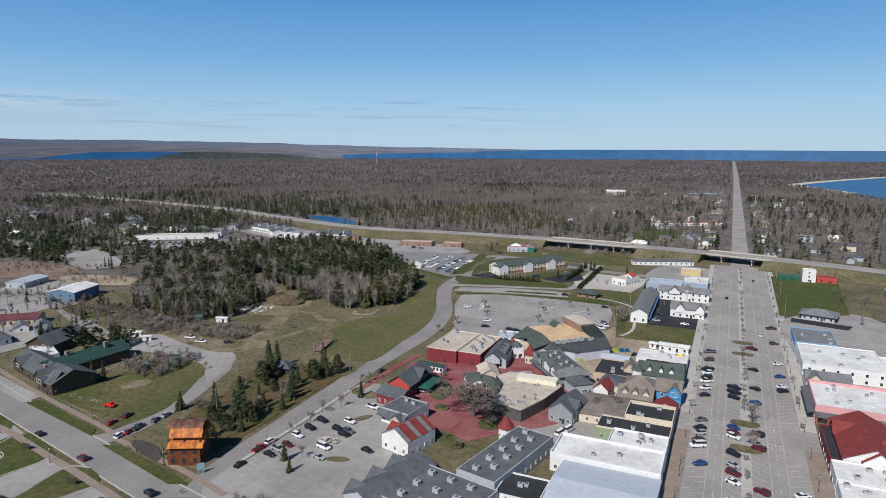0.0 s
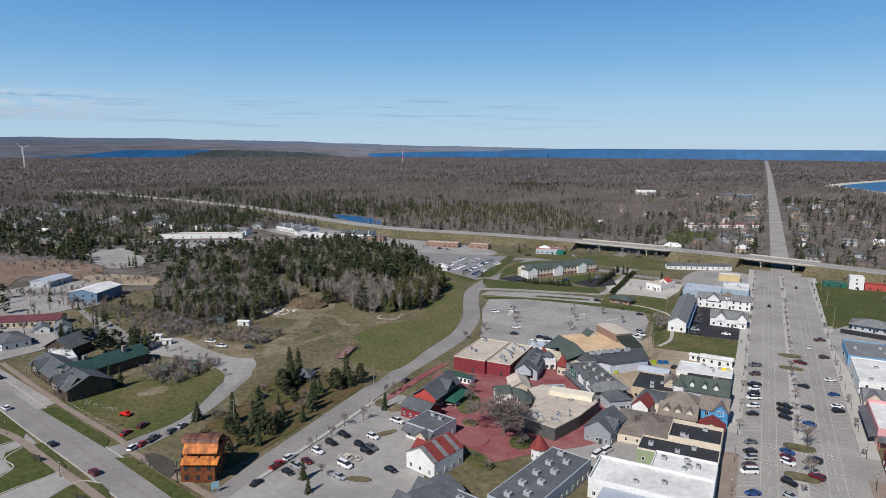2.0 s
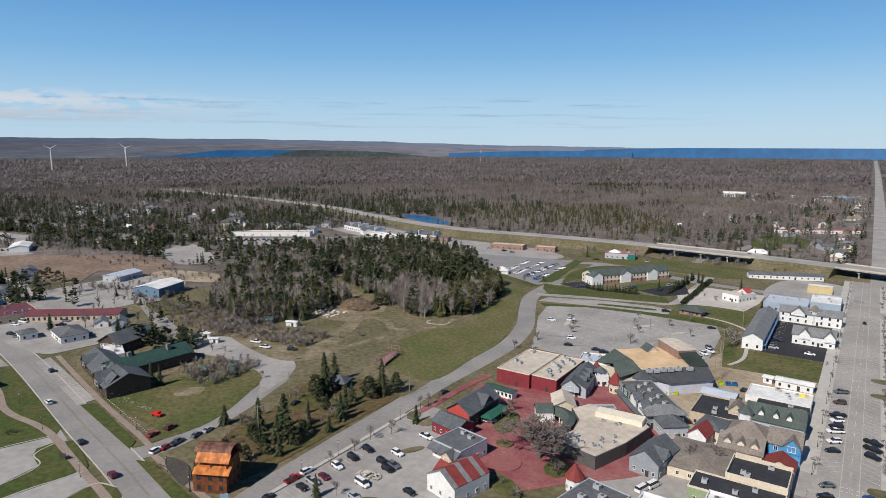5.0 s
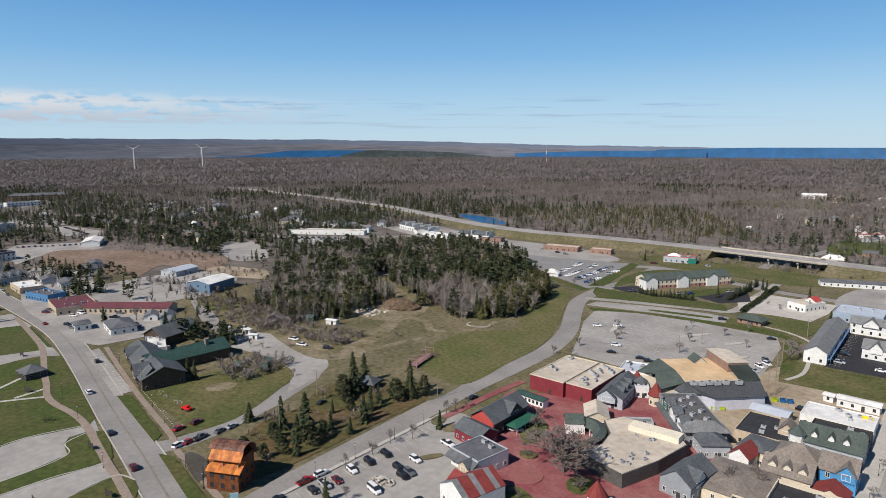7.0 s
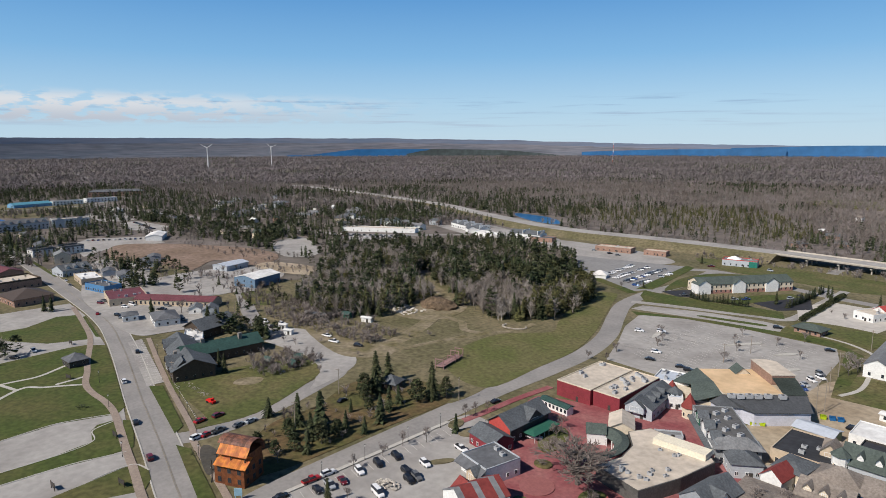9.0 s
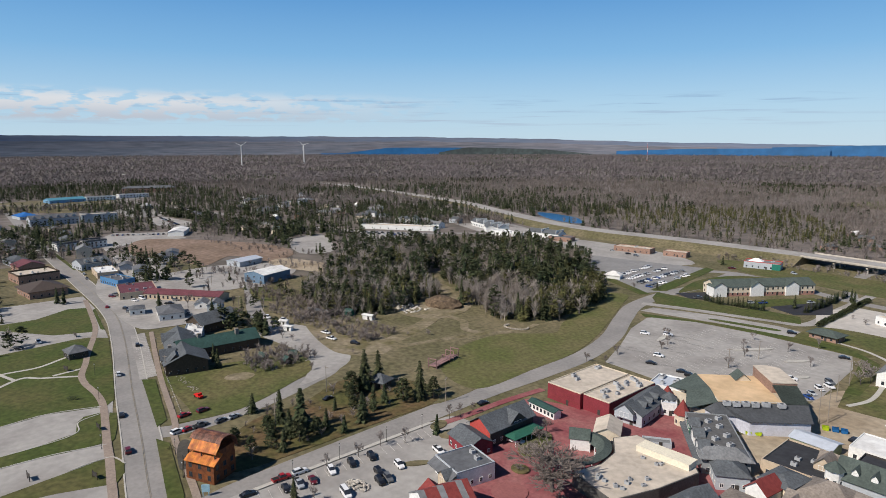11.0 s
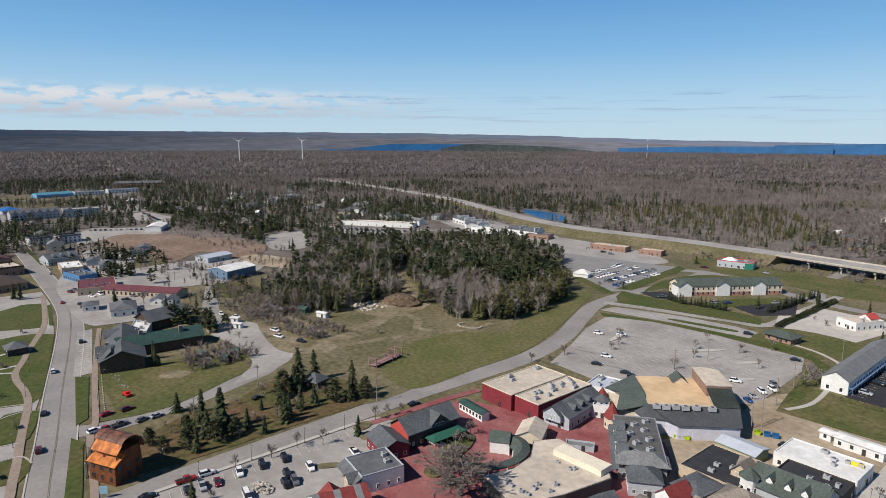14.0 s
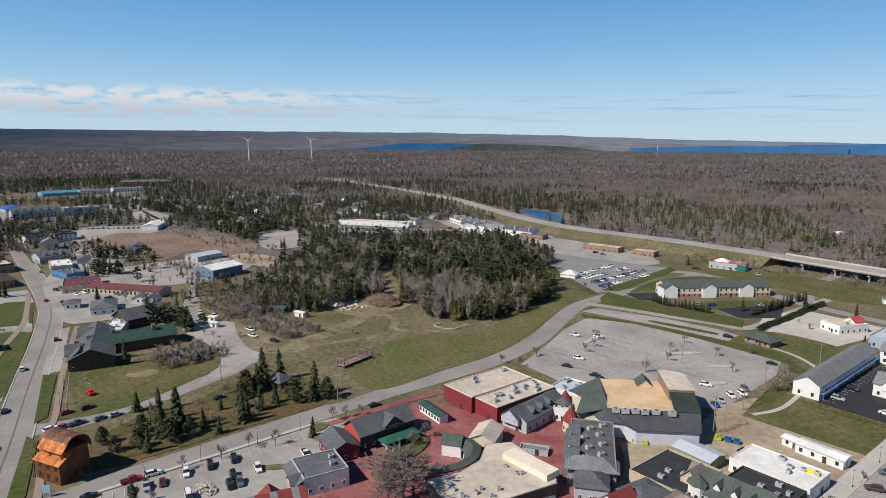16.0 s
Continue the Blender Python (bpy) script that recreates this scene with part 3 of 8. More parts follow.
for pts in (((-241, 50), (-245, 87), (-247, 104), (-242, 121)), ((-220, 60), (-220, 95), (-223, 109), (-232, 111.5), (-235, 119)), ((-211, 60), (-211, 96), (-209, 108), (-207.5, 115)), ((-196, 102), (-197.5, 110), (-196.5, 114.5), (-190, 116.2))):
    strip("kerb", pts, 0.4, 0.2, CONCRETE, "pale concrete kerb of a park drive", "kerb", 6, 0.2)
lines("road_marking", [(-396 + i * 3.4, 96, -394.6 + i * 3.4, 101) for i in range(16)] + [(-228 - i * 0.4, 64 + i * 3, -233 - i * 0.4, 64 + i * 3) for i in range(12)], 0.14, LAYER_Z, PAINT, "white bay lines of a park lot")
area("lot_school", ((-704, 218), (-740, 243), (-710, 296), (-655, 292), (-650, 235), (-620, 208)), 0.06, LOTTOP, "grey asphalt parking area before a white hall", "parking lot", False)
area("lot_school", ((-856, 310), (-873, 334), (-785, 344), (-727, 312), (-783, 300)), 0.06, LOTTOP, "grey lot beside woods", "parking lot", False)
area("lot_stores", ((-600, 448), (-520, 502), (-478, 470), (-530, 436)), 0.06, LOTTOP, "grey store lot full of cars", "parking lot", False)
area("lot_north", ((-560, 580), (-440, 538), (-380, 545), (-384, 596), (-440, 612), (-540, 612)), 0.064, LOTTOP, "pale motel yard beside the highway", "parking lot", False)
area("lot_bare", ((-572, 368), (-588, 412), (-490, 370), (-496, 338)), 0.06, LOTTOP, "bare pale gravel lot among trees", "parking lot")
area("field_west", ((-1240, 150), (-1090, 160), (-1000, 250), (-1110, 330), (-1180, 360), (-1260, 300)), 0.06, DRYGRASS, "rough dry field beside a far road", "field", False)
strip("road_far_west", ((-1240, 130), (-1190, 186), (-1146, 236), (-1136, 289), (-1161, 349), (-1290, 470), (-1500, 520), (-1651, 527), (-2366, 627)), 9, 0.2, ROADTOP, "pale road across far woods", "road", 8, 0.4, rise)
area("lawn_verge", ((-895, 169), (-816, 183), (-740, 179), (-700, 176), (-700, 173), (-895, 165)), 0.12, GREENGRASS, "mown verge of a western street", "lawn", False)
area("lawn_verge", ((-660, 172), (-583, 171), (-540, 169), (-540, 167.5), (-660, 168.5)), 0.12, GREENGRASS, "mown verge of a western street", "lawn", False)
area("lawn_beyond", ((-108, 722), (-64, 735), (-50, 796), (-108, 818)), 0.06, GREENGRASS, "green lawn beyond the highway", "lawn")
area("lawn_beyond", ((-330, 1190), (-200, 1150), (-180, 1240), (-300, 1290)), 2.5, GRASS, "far clearing with thin grass", "lawn", True, 2.4)
area("lot_hangar", ((-468, 196), (-430, 196), (-398, 226), (-404, 262), (-430, 300), (-470, 296), (-486, 250)), 0.062, LOTTOP, "grey concrete yard before metal sheds", "parking lot")
area("lot_west", ((-1010, 310), (-900, 300), (-880, 330), (-930, 352), (-1020, 350)), 0.06, LOTTOP, "pale lot among far buildings", "parking lot")
area("marsh", ((-645, 235), (-671, 260), (-630, 300), (-559, 337), (-501, 335), (-476, 300), (-522, 286), (-492, 250), (-540, 243), (-576, 221)), 0.07, MARSH, "tan dead reed marsh", "marsh")
area("lot_shed", ((-480, 262), (-440, 246), (-392, 248), (-394, 258), (-430, 300), (-470, 290)), 0.075, LOTTOP, "pale gravel yard by a shed", "yard")
area("sandy_yard", ((-470, 296), (-430, 300), (-400, 320), (-440, 330), (-480, 316)), 0.08, DIRT, "tan sandy yard", "yard")
area("lawn_shed", ((-392, 246), (-360, 236), (-350, 246), (-380, 262)), 0.085, GRASS, "green lawn by a shed", "lawn")
area("lot_shops", ((-470, 168), (-400, 160), (-345, 160), (-334, 172), (-340, 200), (-400, 215), (-470, 215), (-560, 240), (-590, 210)), 0.06, LOTTOP, "worn asphalt around shops", "parking lot")
area("field_east", ((21, 418), (60, 436), (68, 556), (22, 548)), 0.06, GREENGRASS, "green ball field", "lawn", False)
area("lot_east", ((24, 330), (24, 412), (70, 436), (90, 330), (80, 190), (40, 190)), 0.05, LOTTOP, "grey asphalt behind shops", "parking lot")
area("lot_bank", ((26, 405), (54, 398), (58, 408), (27, 415)), 0.08, BLACKTOP, "black drive around a pavilion", "parking lot", False)
# ---- plants ----


def tpl_conifer(tiers, spikes, slim, seed, droop=0.25):
    """Tiers of drooping boughs, one unit high."""
    q = random.Random(seed)
    v, f = [], []
    for k in range(tiers):
        t = k / tiers
        z, r = 0.06 + 0.92 * t, slim * (1 - t) ** 0.85 + 0.02
        for s in range(spikes):
            a = (s + q.random()) * math.tau / spikes
            rr = r * q.uniform(0.45, 1.25)
            w = 0.42 * r + 0.012
            tip = (rr * math.cos(a), rr * math.sin(a), z - droop * rr + q.uniform(-0.01, 0.01))
            i = len(v)
            px, py = -math.sin(a) * w, math.cos(a) * w
            mx, my = tip[0] * 0.55, tip[1] * 0.55
            v += [(0, 0, z + 0.10), (mx + px, my + py, z), tip, (mx - px, my - py, z)]
            f += [(i, i + 1, i + 2), (i, i + 2, i + 3)]
    i = len(v)
    v += [(0.015, 0, 0.9), (-0.01, 0.012, 0.9), (-0.01, -0.012, 0.9), (0, 0, 1.0)]
    f += [(i, i + 1, i + 3), (i + 1, i + 2, i + 3), (i + 2, i, i + 3)]
    return np.array(v), np.array(f)


def tpl_bare(twigs, seed, spread=0.3, thick=0.010):
    """A leafless tree: trunk and thin upward twigs, one unit high."""
    q = random.Random(seed)
    v, f = [], []

    def sliver(a, b, w):
        i = len(v)
        ang = q.random() * math.pi
        dx, dy = math.cos(ang) * w, math.sin(ang) * w
        v.extend([(a[0] - dx, a[1] - dy, a[2]), (a[0] + dx, a[1] + dy, a[2]), b])
        f.append((i, i + 1, i + 2))

    sliver((0, 0, 0), (0, 0, 0.95), 0.02)
    sliver((0, 0, 0), (0.01, 0.01, 0.9), 0.02)
    for _ in range(twigs):
        z = q.uniform(0.22, 0.8)
        a = q.random() * math.tau
        r = spread * q.uniform(0.35, 1) * (1 - abs(z - 0.5) * 0.9)
        b = (r * math.cos(a), r * math.sin(a), min(z + q.uniform(0.12, 0.38), 1.0))
        s = (b[0] * 0.15, b[1] * 0.15, z)
        sliver(s, b, thick * q.uniform(0.7, 1.6))
    return np.array(v), np.array(f)


def tpl_pine(clumps, seed, slim=0.3, tuft=0.085):
    """A bushy rounded crown of many small needle tufts, one unit high."""
    q = random.Random(seed)
    v, f = [], []
    for _ in range(clumps):
        z = q.uniform(0.2, 1.0)
        R = slim * (1.1 - abs(z - 0.45) * 1.5) * q.uniform(0.5, 1.05)
        a = q.random() * math.tau
        c = Vector((max(R, 0.02) * math.cos(a), max(R, 0.02) * math.sin(a), z))
        s = tuft * q.uniform(0.7, 1.4)
        for _ in range(4):
            i = len(v)
            for _ in range(3):
                v.append(tuple(c + Vector((q.uniform(-s, s), q.uniform(-s, s), q.uniform(-s, s) * 0.6))))
            f.append((i, i + 1, i + 2))
    return np.array(v), np.array(f)


def tpl_ragged(tiers, boughs, slim, seed, droop=0.35, start=0.1, bits=4, lean=0.03):
    """A spruce of separate hanging boughs, ragged and uneven, one unit high."""
    q = random.Random(seed)
    v, f = [], []
    side = q.random() * math.tau
    for k in range(tiers):
        t = k / tiers
        z0 = start + (0.97 - start) * t
        r0 = slim * (1 - t) ** 0.8 * q.uniform(0.7, 1.12) + 0.012
        for b in range(boughs):
            if q.random() < 0.12:
                continue
            a = (b + q.random()) * math.tau / boughs
            rr = r0 * q.uniform(0.55, 1.2) * (1 + 0.22 * math.cos(a - side))
            for m in range(bits):
                u0, u1 = m / bits * 0.85, (m + 1.5) / bits
                w = (0.030 + 0.14 * r0) * (1.15 - u0 * 0.6) * q.uniform(0.7, 1.3)
                j = q.uniform(-0.3, 0.3)
                ca, sa = math.cos(a + j * 0.3), math.sin(a + j * 0.3)
                za, zb = z0 + 0.02 - droop * rr * u0, z0 - droop * rr * u1 * 1.15 + q.uniform(-0.012, 0.008)
                i = len(v)
                bx, by = rr * u0 * ca + lean * z0 * 0.3, rr * u0 * sa
                v += [(bx - sa * w, by + ca * w, za - 0.012), (bx + sa * w, by - ca * w, za - 0.012), (rr * u1 * ca, rr * u1 * sa, zb)]
                f.append((i, i + 1, i + 2))
    i = len(v)
    v += [(0.013, 0, 0.86), (-0.01, 0.012, 0.86), (-0.01, -0.012, 0.86), (0, 0, 1.0)]
    f += [(i, i + 1, i + 3), (i + 1, i + 2, i + 3), (i + 2, i, i + 3)]
    return np.array(v), np.array(f)


CON_HILL = [tpl_pine(40, 140 + i, w, 0.075) for i, w in enumerate((0.15, 0.19, 0.17))] + [tpl_conifer(9, 6, w, 130 + i, 0.35) for i, w in enumerate((0.17, 0.2))]
CON_FAR = [tpl_conifer(5, 5, w, i) for i, w in enumerate((0.2, 0.26, 0.16))]
CON_MID = [tpl_conifer(7, 7, w, 10 + i) for i, w in enumerate((0.2, 0.25, 0.15))]
PINE_MID = [tpl_pine(26, 15 + i, 0.26, 0.13) for i in range(2)]
BARE_FAR = [tpl_bare(14, 20 + i, 0.42, 0.05) for i in range(4)]
BARE_FINE = [tpl_bare(64, 36 + i, 0.42, 0.009) for i in range(4)]
BARE_MID = [tpl_bare(34, 30 + i, 0.34, 0.018) for i in range(4)]


def in_poly(x, y, poly):
    hit = False
    for (x0, y0), (x1, y1) in zip(poly, poly[1:] + poly[:1]):
        if (y0 > y) != (y1 > y) and x < (x1 - x0) * (y - y0) / (y1 - y0) + x0:
            hit = not hit
    return hit


def clear_of(x, y, pts, d):
    for (x0, y0), (x1, y1) in zip(pts, pts[1:]):
        if min(x0, x1) - d < x < max(x0, x1) + d and min(y0, y1) - d < y < max(y0, y1) + d:
            t = max(0, min(1, ((x - x0) * (x1 - x0) + (y - y0) * (y1 - y0)) / ((x1 - x0) ** 2 + (y1 - y0) ** 2)))
            if math.hypot(x - x0 - t * (x1 - x0), y - y0 - t * (y1 - y0)) < d:
                return False
    return True


BAY = [(128, 1900), (300, 2240), (450, 2500), (1400, 3320), (2420, 2500), (900, 1290), (330, 1130), (255, 1400), (205, 1600), (140, 1780)]
POND = [(-585, 770), (-500, 752), (-440, 690), (-500, 685), (-570, 730)]
TOWN = [(-560, 40), (260, 40), (300, 420), (240, 540), (60, 600), (-15, 620), (-96, 640), (-180, 642), (-290, 625), (-385, 632), (-460, 650), (-560, 560), (-470, 400), (-440, 330), (-500, 340), (-700, 290), (-720, 230), (-600, 190)]
WOOD = [(-300, 250), (-276, 276), (-290, 318), (-256, 326), (-226, 318), (-200, 345), (-216, 400), (-232, 425), (-262, 446), (-300, 500), (-388, 528), (-430, 500), (-470, 420), (-420, 330), (-350, 262)]
LOTS = [[(-704, 215), (-745, 243), (-712, 300), (-650, 300), (-624, 205)], [(-860, 305), (-880, 338), (-785, 350), (-715, 312), (-780, 296)], [(-1010, 150), (-830, 150), (-830, 290), (-890, 290), (-1010, 250)], [(-1240, 140), (-1090, 160), (-1090, 300), (-1140, 420), (-1240, 420)], [(-720, 225), (-620, 215), (-500, 250), (-480, 345), (-600, 340), (-690, 300)], [(-600, 440), (-470, 440), (-500, 520), (-590, 500)], [(-580, 366), (-492, 340), (-486, 370), (-582, 412)]]
OLIVE = [(-520, 800), (-500, 890), (-429, 985), (-333, 990), (-239, 905), (-196, 770), (-230, 690), (-330, 690), (-430, 730)]
FARW = [(-480, 640), (-440, 600), (-470, 560), (-560, 470), (-700, 420), (-900, 400), (-1300, 330)]


def stripe(x, y):
    # stands of conifers lie in long strips along the highway
    r, a = math.hypot(x, y), math.atan2(y, x)
    return noise.noise((r * 0.011, a * 5.0, 21)) + 0.45 * noise.noise((r * 0.03, a * 16.0, 33))


def density(x, y):
    return noise.noise((x * 0.004, y * 0.004, 3)) + 0.5 * noise.noise((x * 0.015, y * 0.015, 8))


bare, dark, olive, far_bare, far_dark = [], [], [], [], []
q = np.random.RandomState(3)
for _ in range(44000):
    r = 520 + 1180 * q.rand() ** 0.8
    a = radians(52 + 134 * q.rand())
    x, y = r * math.cos(a), 50 + r * math.sin(a)
    if in_poly(x, y, TOWN) or in_poly(x, y, POND) or in_poly(x, y, BAY) or abs(x) < 13 or not clear_of(x, y, HW, 26) or not clear_of(x, y, FARW, 9) or any(in_poly(x, y, lot) for lot in LOTS):
        continue
    suburb = (x < -420 and y < 560) or (x > -330 and y < 1250 and abs(x) < 330 and x > -120)
    d = density(x, y)
    if suburb and q.rand() < (0.25 if x < -420 else 0.45):
        continue
    if -520 < x < -60 and y < 760 and q.rand() < 0.5:
        continue
    z = rise(x, y)
    if suburb:
        share = (0.78 if d > -0.15 else 0.4) if x < -420 else 0.5 if d > 0.05 else 0.2
    else:
        g = stripe(x, y)
        share = 0.85 if g > 0.40 else 0.25 if g > 0.3 else 0.01
        near_road = not clear_of(x, y, HW, 190)
        if near_road and -1100 < x < -60 and q.rand() < (0.7 if x < -430 else 0.16):
            share = max(share, 0.75 if d > -0.12 else 0.2)
        if x < -500 and y < 800 and d > -0.05:
            share += 0.25
    cedar = in_poly(x, y, OLIVE)
    con = q.rand() < (0.72 if cedar else share)
    h = q.uniform(5, 10) if cedar else q.uniform(7, 13)
    if con and cedar and q.rand() < 0.7:
        olive.append((x, y, z, h * 0.95, h * 1.2, q.rand() * 6.28))
    elif con:
        dark.append((x, y, z, h * 1.25, h * 1.05, q.rand() * 6.28))
    else:
        bare.append((x, y, z, h * 1.15, h * q.uniform(0.8, 1.0), q.rand() * 6.28))
for _ in range(48000):
    r = 1600 + 3080 * q.rand() ** 1.15
    a = radians(48 + 142 * q.rand())
    x, y = r * math.cos(a), 50 + r * math.sin(a)
    if in_poly(x, y, BAY) or abs(x + y * 0.004) < 14:
        continue
    d = stripe(x * 0.6, y * 0.6)
    z = rise(x, y) - 1
    s = q.uniform(0.8, 1.3)
    if q.rand() < (0.8 if d > 0.44 else 0.25 if d > 0.36 else 0.006):
        far_dark.append((x, y, z, 15 * s, 14 * s, q.rand() * 6.28))
    else:
        far_bare.append((x, y, z, 24 * s, 10 * s, q.rand() * 6.28))
bulk("woods_bare", *scatter(BARE_MID, bare), TWIG, "leafless grey-brown woods beyond the town", "woods")
bulk("woods_dark", *scatter(CON_HILL[1:3] + CON_MID, dark), NEEDLE, "dark conifers among bare woods", "woods")
bulk("woods_olive", *scatter(CON_HILL[:2] + CON_MID[:2], olive), CEDAR, "olive green cedars behind the highway", "woods")
bulk("far_woods_bare", *scatter(BARE_FAR, far_bare), FARTWIG, "far leafless woods to the skyline", "woods")
bulk("far_woods_dark", *scatter(CON_FAR, far_dark), NEEDLE, "far dark conifer stands", "woods")

# the wooded hill in town
wb, wd, wc = [], [], []
for _ in range(6600):
    x, y = q.uniform(-475, -196), q.uniform(248, 530)
    if not in_poly(x, y, WOOD) or not clear_of(x, y, [(-268, 316), (-285, 334), (-311, 349), (-332, 354), (-352, 381)], 7):
        continue
    z = 0
    k = q.rand()
    patch = noise.noise((x * 0.03, y * 0.03, 5))
    west = x < -318 + (y - 330) * 0.25
    if in_poly(x, y, [(-257, 327), (-235, 314), (-219, 319), (-224, 348), (-248, 378), (-280, 390), (-290, 375)]):
        share = (0.05, 0.09)
    elif west and y < 318:
        share = (0.07, 0.2)
    elif west:
        share = (0.44, 0.52) if patch > -0.05 else (0.12, 0.2)
    elif (x + 290) ** 2 / 2300 + (y - 405) ** 2 / 3000 < 1:
        share = (0.6, 0.78)
    elif x > -262:
        share = (0.10, 0.50)
    else:
        share = (0.25, 0.5) if patch > 0 else (0.12, 0.3)
    if k < share[0]:
        h = q.uniform(8, 16) if q.rand() < 0.8 else q.uniform(15, 19)
        wd.append((x, y, z, 6 + h * 0.75, h, k * 640))
    elif k < share[1]:
        wc.append((x, y, z, q.uniform(12, 17), q.uniform(8, 14), k * 640))
    elif q.rand() < 0.75:
        wb.append((x, y, z, q.uniform(9, 14), q.uniform(8, 14), k * 640))
bulk("hill_woods_bare", *scatter(BARE_FINE, wb), mat("pale_bare_twigs", (0.31, 0.275, 0.25), 0.95, 0.2, 1.0, 0.03, (0.22, 0.19, 0.165), island=0.3), "leafless grey trees of a wooded hill", "woods")
bulk("hill_woods_dark", *scatter(CON_HILL, wd), NEEDLE, "dark green pines of a wooded hill", "woods")
bulk("hill_woods_cedar", *scatter(CON_HILL, wc), CEDAR, "olive green cedars of a wooded hill", "woods")

town_bare, town_dark = [], []
# low leafless brush round the woods and yards
for _ in range(420):
    x, y = q.uniform(-760, -335), q.uniform(95, 260)
    if not clear_of(x, y, [(-250, 134), (-328, 150), (-390, 159), (-491, 162), (-679, 167), (-900, 176)], 11) or (x > -520 and 112 < y < 215) or any(in_poly(x, y, lot) for lot in LOTS):
        continue
    h = q.uniform(5, 11)
    (town_dark if q.rand() < 0.5 else town_bare).append((x, y, 0, h * 1.1, h, q.rand() * 6.28))
for x0, x1, y0, y1, n in ((-640, -520, 250, 268, 45), (-600, -500, 205, 232, 30), (-470, -452, 186, 216, 14), (-300, -285, 205, 216, 8), (-900, -480, 338, 430, 330), (-330, -300, 196, 206, 6)):
    for _ in range(n):
        h = q.uniform(6, 12)
        x, y = q.uniform(x0, x1), q.uniform(y0, y1)
        if clear_of(x, y, FARW, 9) and not any(in_poly(x, y, lot) for lot in LOTS):
            town_dark.append((x, y, 0, h * 1.3, h, q.rand() * 6.28))
bulk("town_trees_bare", *scatter(BARE_MID, town_bare), TWIG, "leafless trees among western houses", "trees")
bulk("town_trees_dark", *scatter(CON_MID + PINE_MID, town_dark), NEEDLE, "dark conifers among western houses", "trees")
brush = []
for x0, x1, y0, y1, n in ((-266, -242, 236, 260, 90), (-335, -285, 228, 250, 90), (-330, -290, 248, 262, 90), (-255, -236, 180, 206, 60), (-420, -340, 236, 262, 90), (-345, -272, 238, 268, 150), (-470, -340, 246, 320, 190), (-262, -236, 182, 212, 50), (-310, -262, 232, 246, 60), (-196, -166, 145, 215, 40), (-560, -470, 195, 250, 60), (-700, -480, 300, 345, 140), (-240, -60, 590, 612, 120), (-330, -250, 205, 216, 12), (30, 240, 560, 640, 180), (60, 260, 300, 560, 260)):
    for _ in range(n):
        h = q.uniform(1.6, 5.5)
        brush.append((q.uniform(x0, x1), q.uniform(y0, y1), 0, h * 1.9, h, q.rand() * 6.28))
bulk("brush", *scatter(BARE_MID, brush), TWIG, "low leafless brush round woods and yards", "brush")
# ---- buildings ----


def paint(name, col, **kw):
    return mat(name, col, kw.pop("rough", 0.75), kw.pop("var", 0.1), kw.pop("fine", 1.5), kw.pop("coarse", 0.3), **kw)


WHITE = paint("white_siding", (0.70, 0.70, 0.68))
CREAM = paint("cream_siding", (0.62, 0.54, 0.42))
TAN = paint("tan_stucco", (0.47, 0.38, 0.28))
GREYW = paint("grey_siding", (0.40, 0.43, 0.46))
BLUEW = paint("blue_siding", (0.07, 0.19, 0.36))
SKYBLUE = paint("light_blue_siding", (0.17, 0.34, 0.52))
REDW = paint("red_wall", (0.21, 0.034, 0.044), var=0.15)
BRICK = paint("brown_brick", (0.30, 0.19, 0.145), var=0.2)
PINKW = paint("pink_stucco", (0.62, 0.33, 0.33))
GREENW = paint("sage_wall", (0.26, 0.32, 0.19))
DARKW = paint("dark_timber", (0.055, 0.05, 0.045), var=0.2)
LOGW = paint("brown_timber", (0.075, 0.055, 0.04), var=0.2)
R_SLATE = mat("slate_shingles", (0.105, 0.115, 0.125), 0.9, 0.25, 1.5, 0.25)
R_GREY = mat("grey_shingles", (0.19, 0.195, 0.20), 0.9, 0.22, 1.5, 0.25)
R_BROWN = mat("brown_shingles", (0.22, 0.19, 0.165), 0.9, 0.25, 1.5, 0.25)
R_GREEN = mat("green_metal_roof", (0.035, 0.075, 0.065), 0.6, 0.2, 1.0, 0.3)
R_GSH = mat("green_shingles", (0.078, 0.098, 0.088), 0.9, 0.22, 1.5, 0.2)
R_RED = mat("dark_red_roof", (0.22, 0.045, 0.04), 0.8, 0.2, 1.2, 0.3)
R_MAROON = mat("maroon_metal_roof", (0.145, 0.05, 0.06), 0.7, 0.2, 0.8, 0.2)
R_TAN = mat("tan_membrane", (0.56, 0.49, 0.405), 0.9, 0.14, 0.5, 0.1, (0.44, 0.385, 0.32))
R_ORANGE = mat("sand_membrane", (0.64, 0.46, 0.28), 0.9, 0.1, 0.4, 0.08, (0.52, 0.37, 0.22))
R_WHITE = mat("white_membrane", (0.72, 0.72, 0.70), 0.8, 0.12, 0.6, 0.12, (0.58, 0.57, 0.55))
R_BLACK = mat("black_membrane", (0.04, 0.042, 0.048), 0.9, 0.25, 0.6, 0.15)
R_DGREY = mat("dark_grey_membrane", (0.12, 0.125, 0.135), 0.9, 0.2, 0.6, 0.12)
R_MGREY = mat("grey_membrane", (0.20, 0.205, 0.21), 0.9, 0.2, 0.6, 0.12)
R_STEEL = mat("pale_metal_roof", (0.46, 0.50, 0.56), 0.5, 0.1, 0.8, 0.2)
RUST = mat("rusted_roof", (0.62, 0.22, 0.04), 0.6, 0.35, 1.4, 0.7, (0.30, 0.085, 0.03), island=0.3)
RUSTW = mat("orange_timber", (0.17, 0.055, 0.018), 0.8, 0.3, 1.2, 0.4, (0.10, 0.036, 0.017))
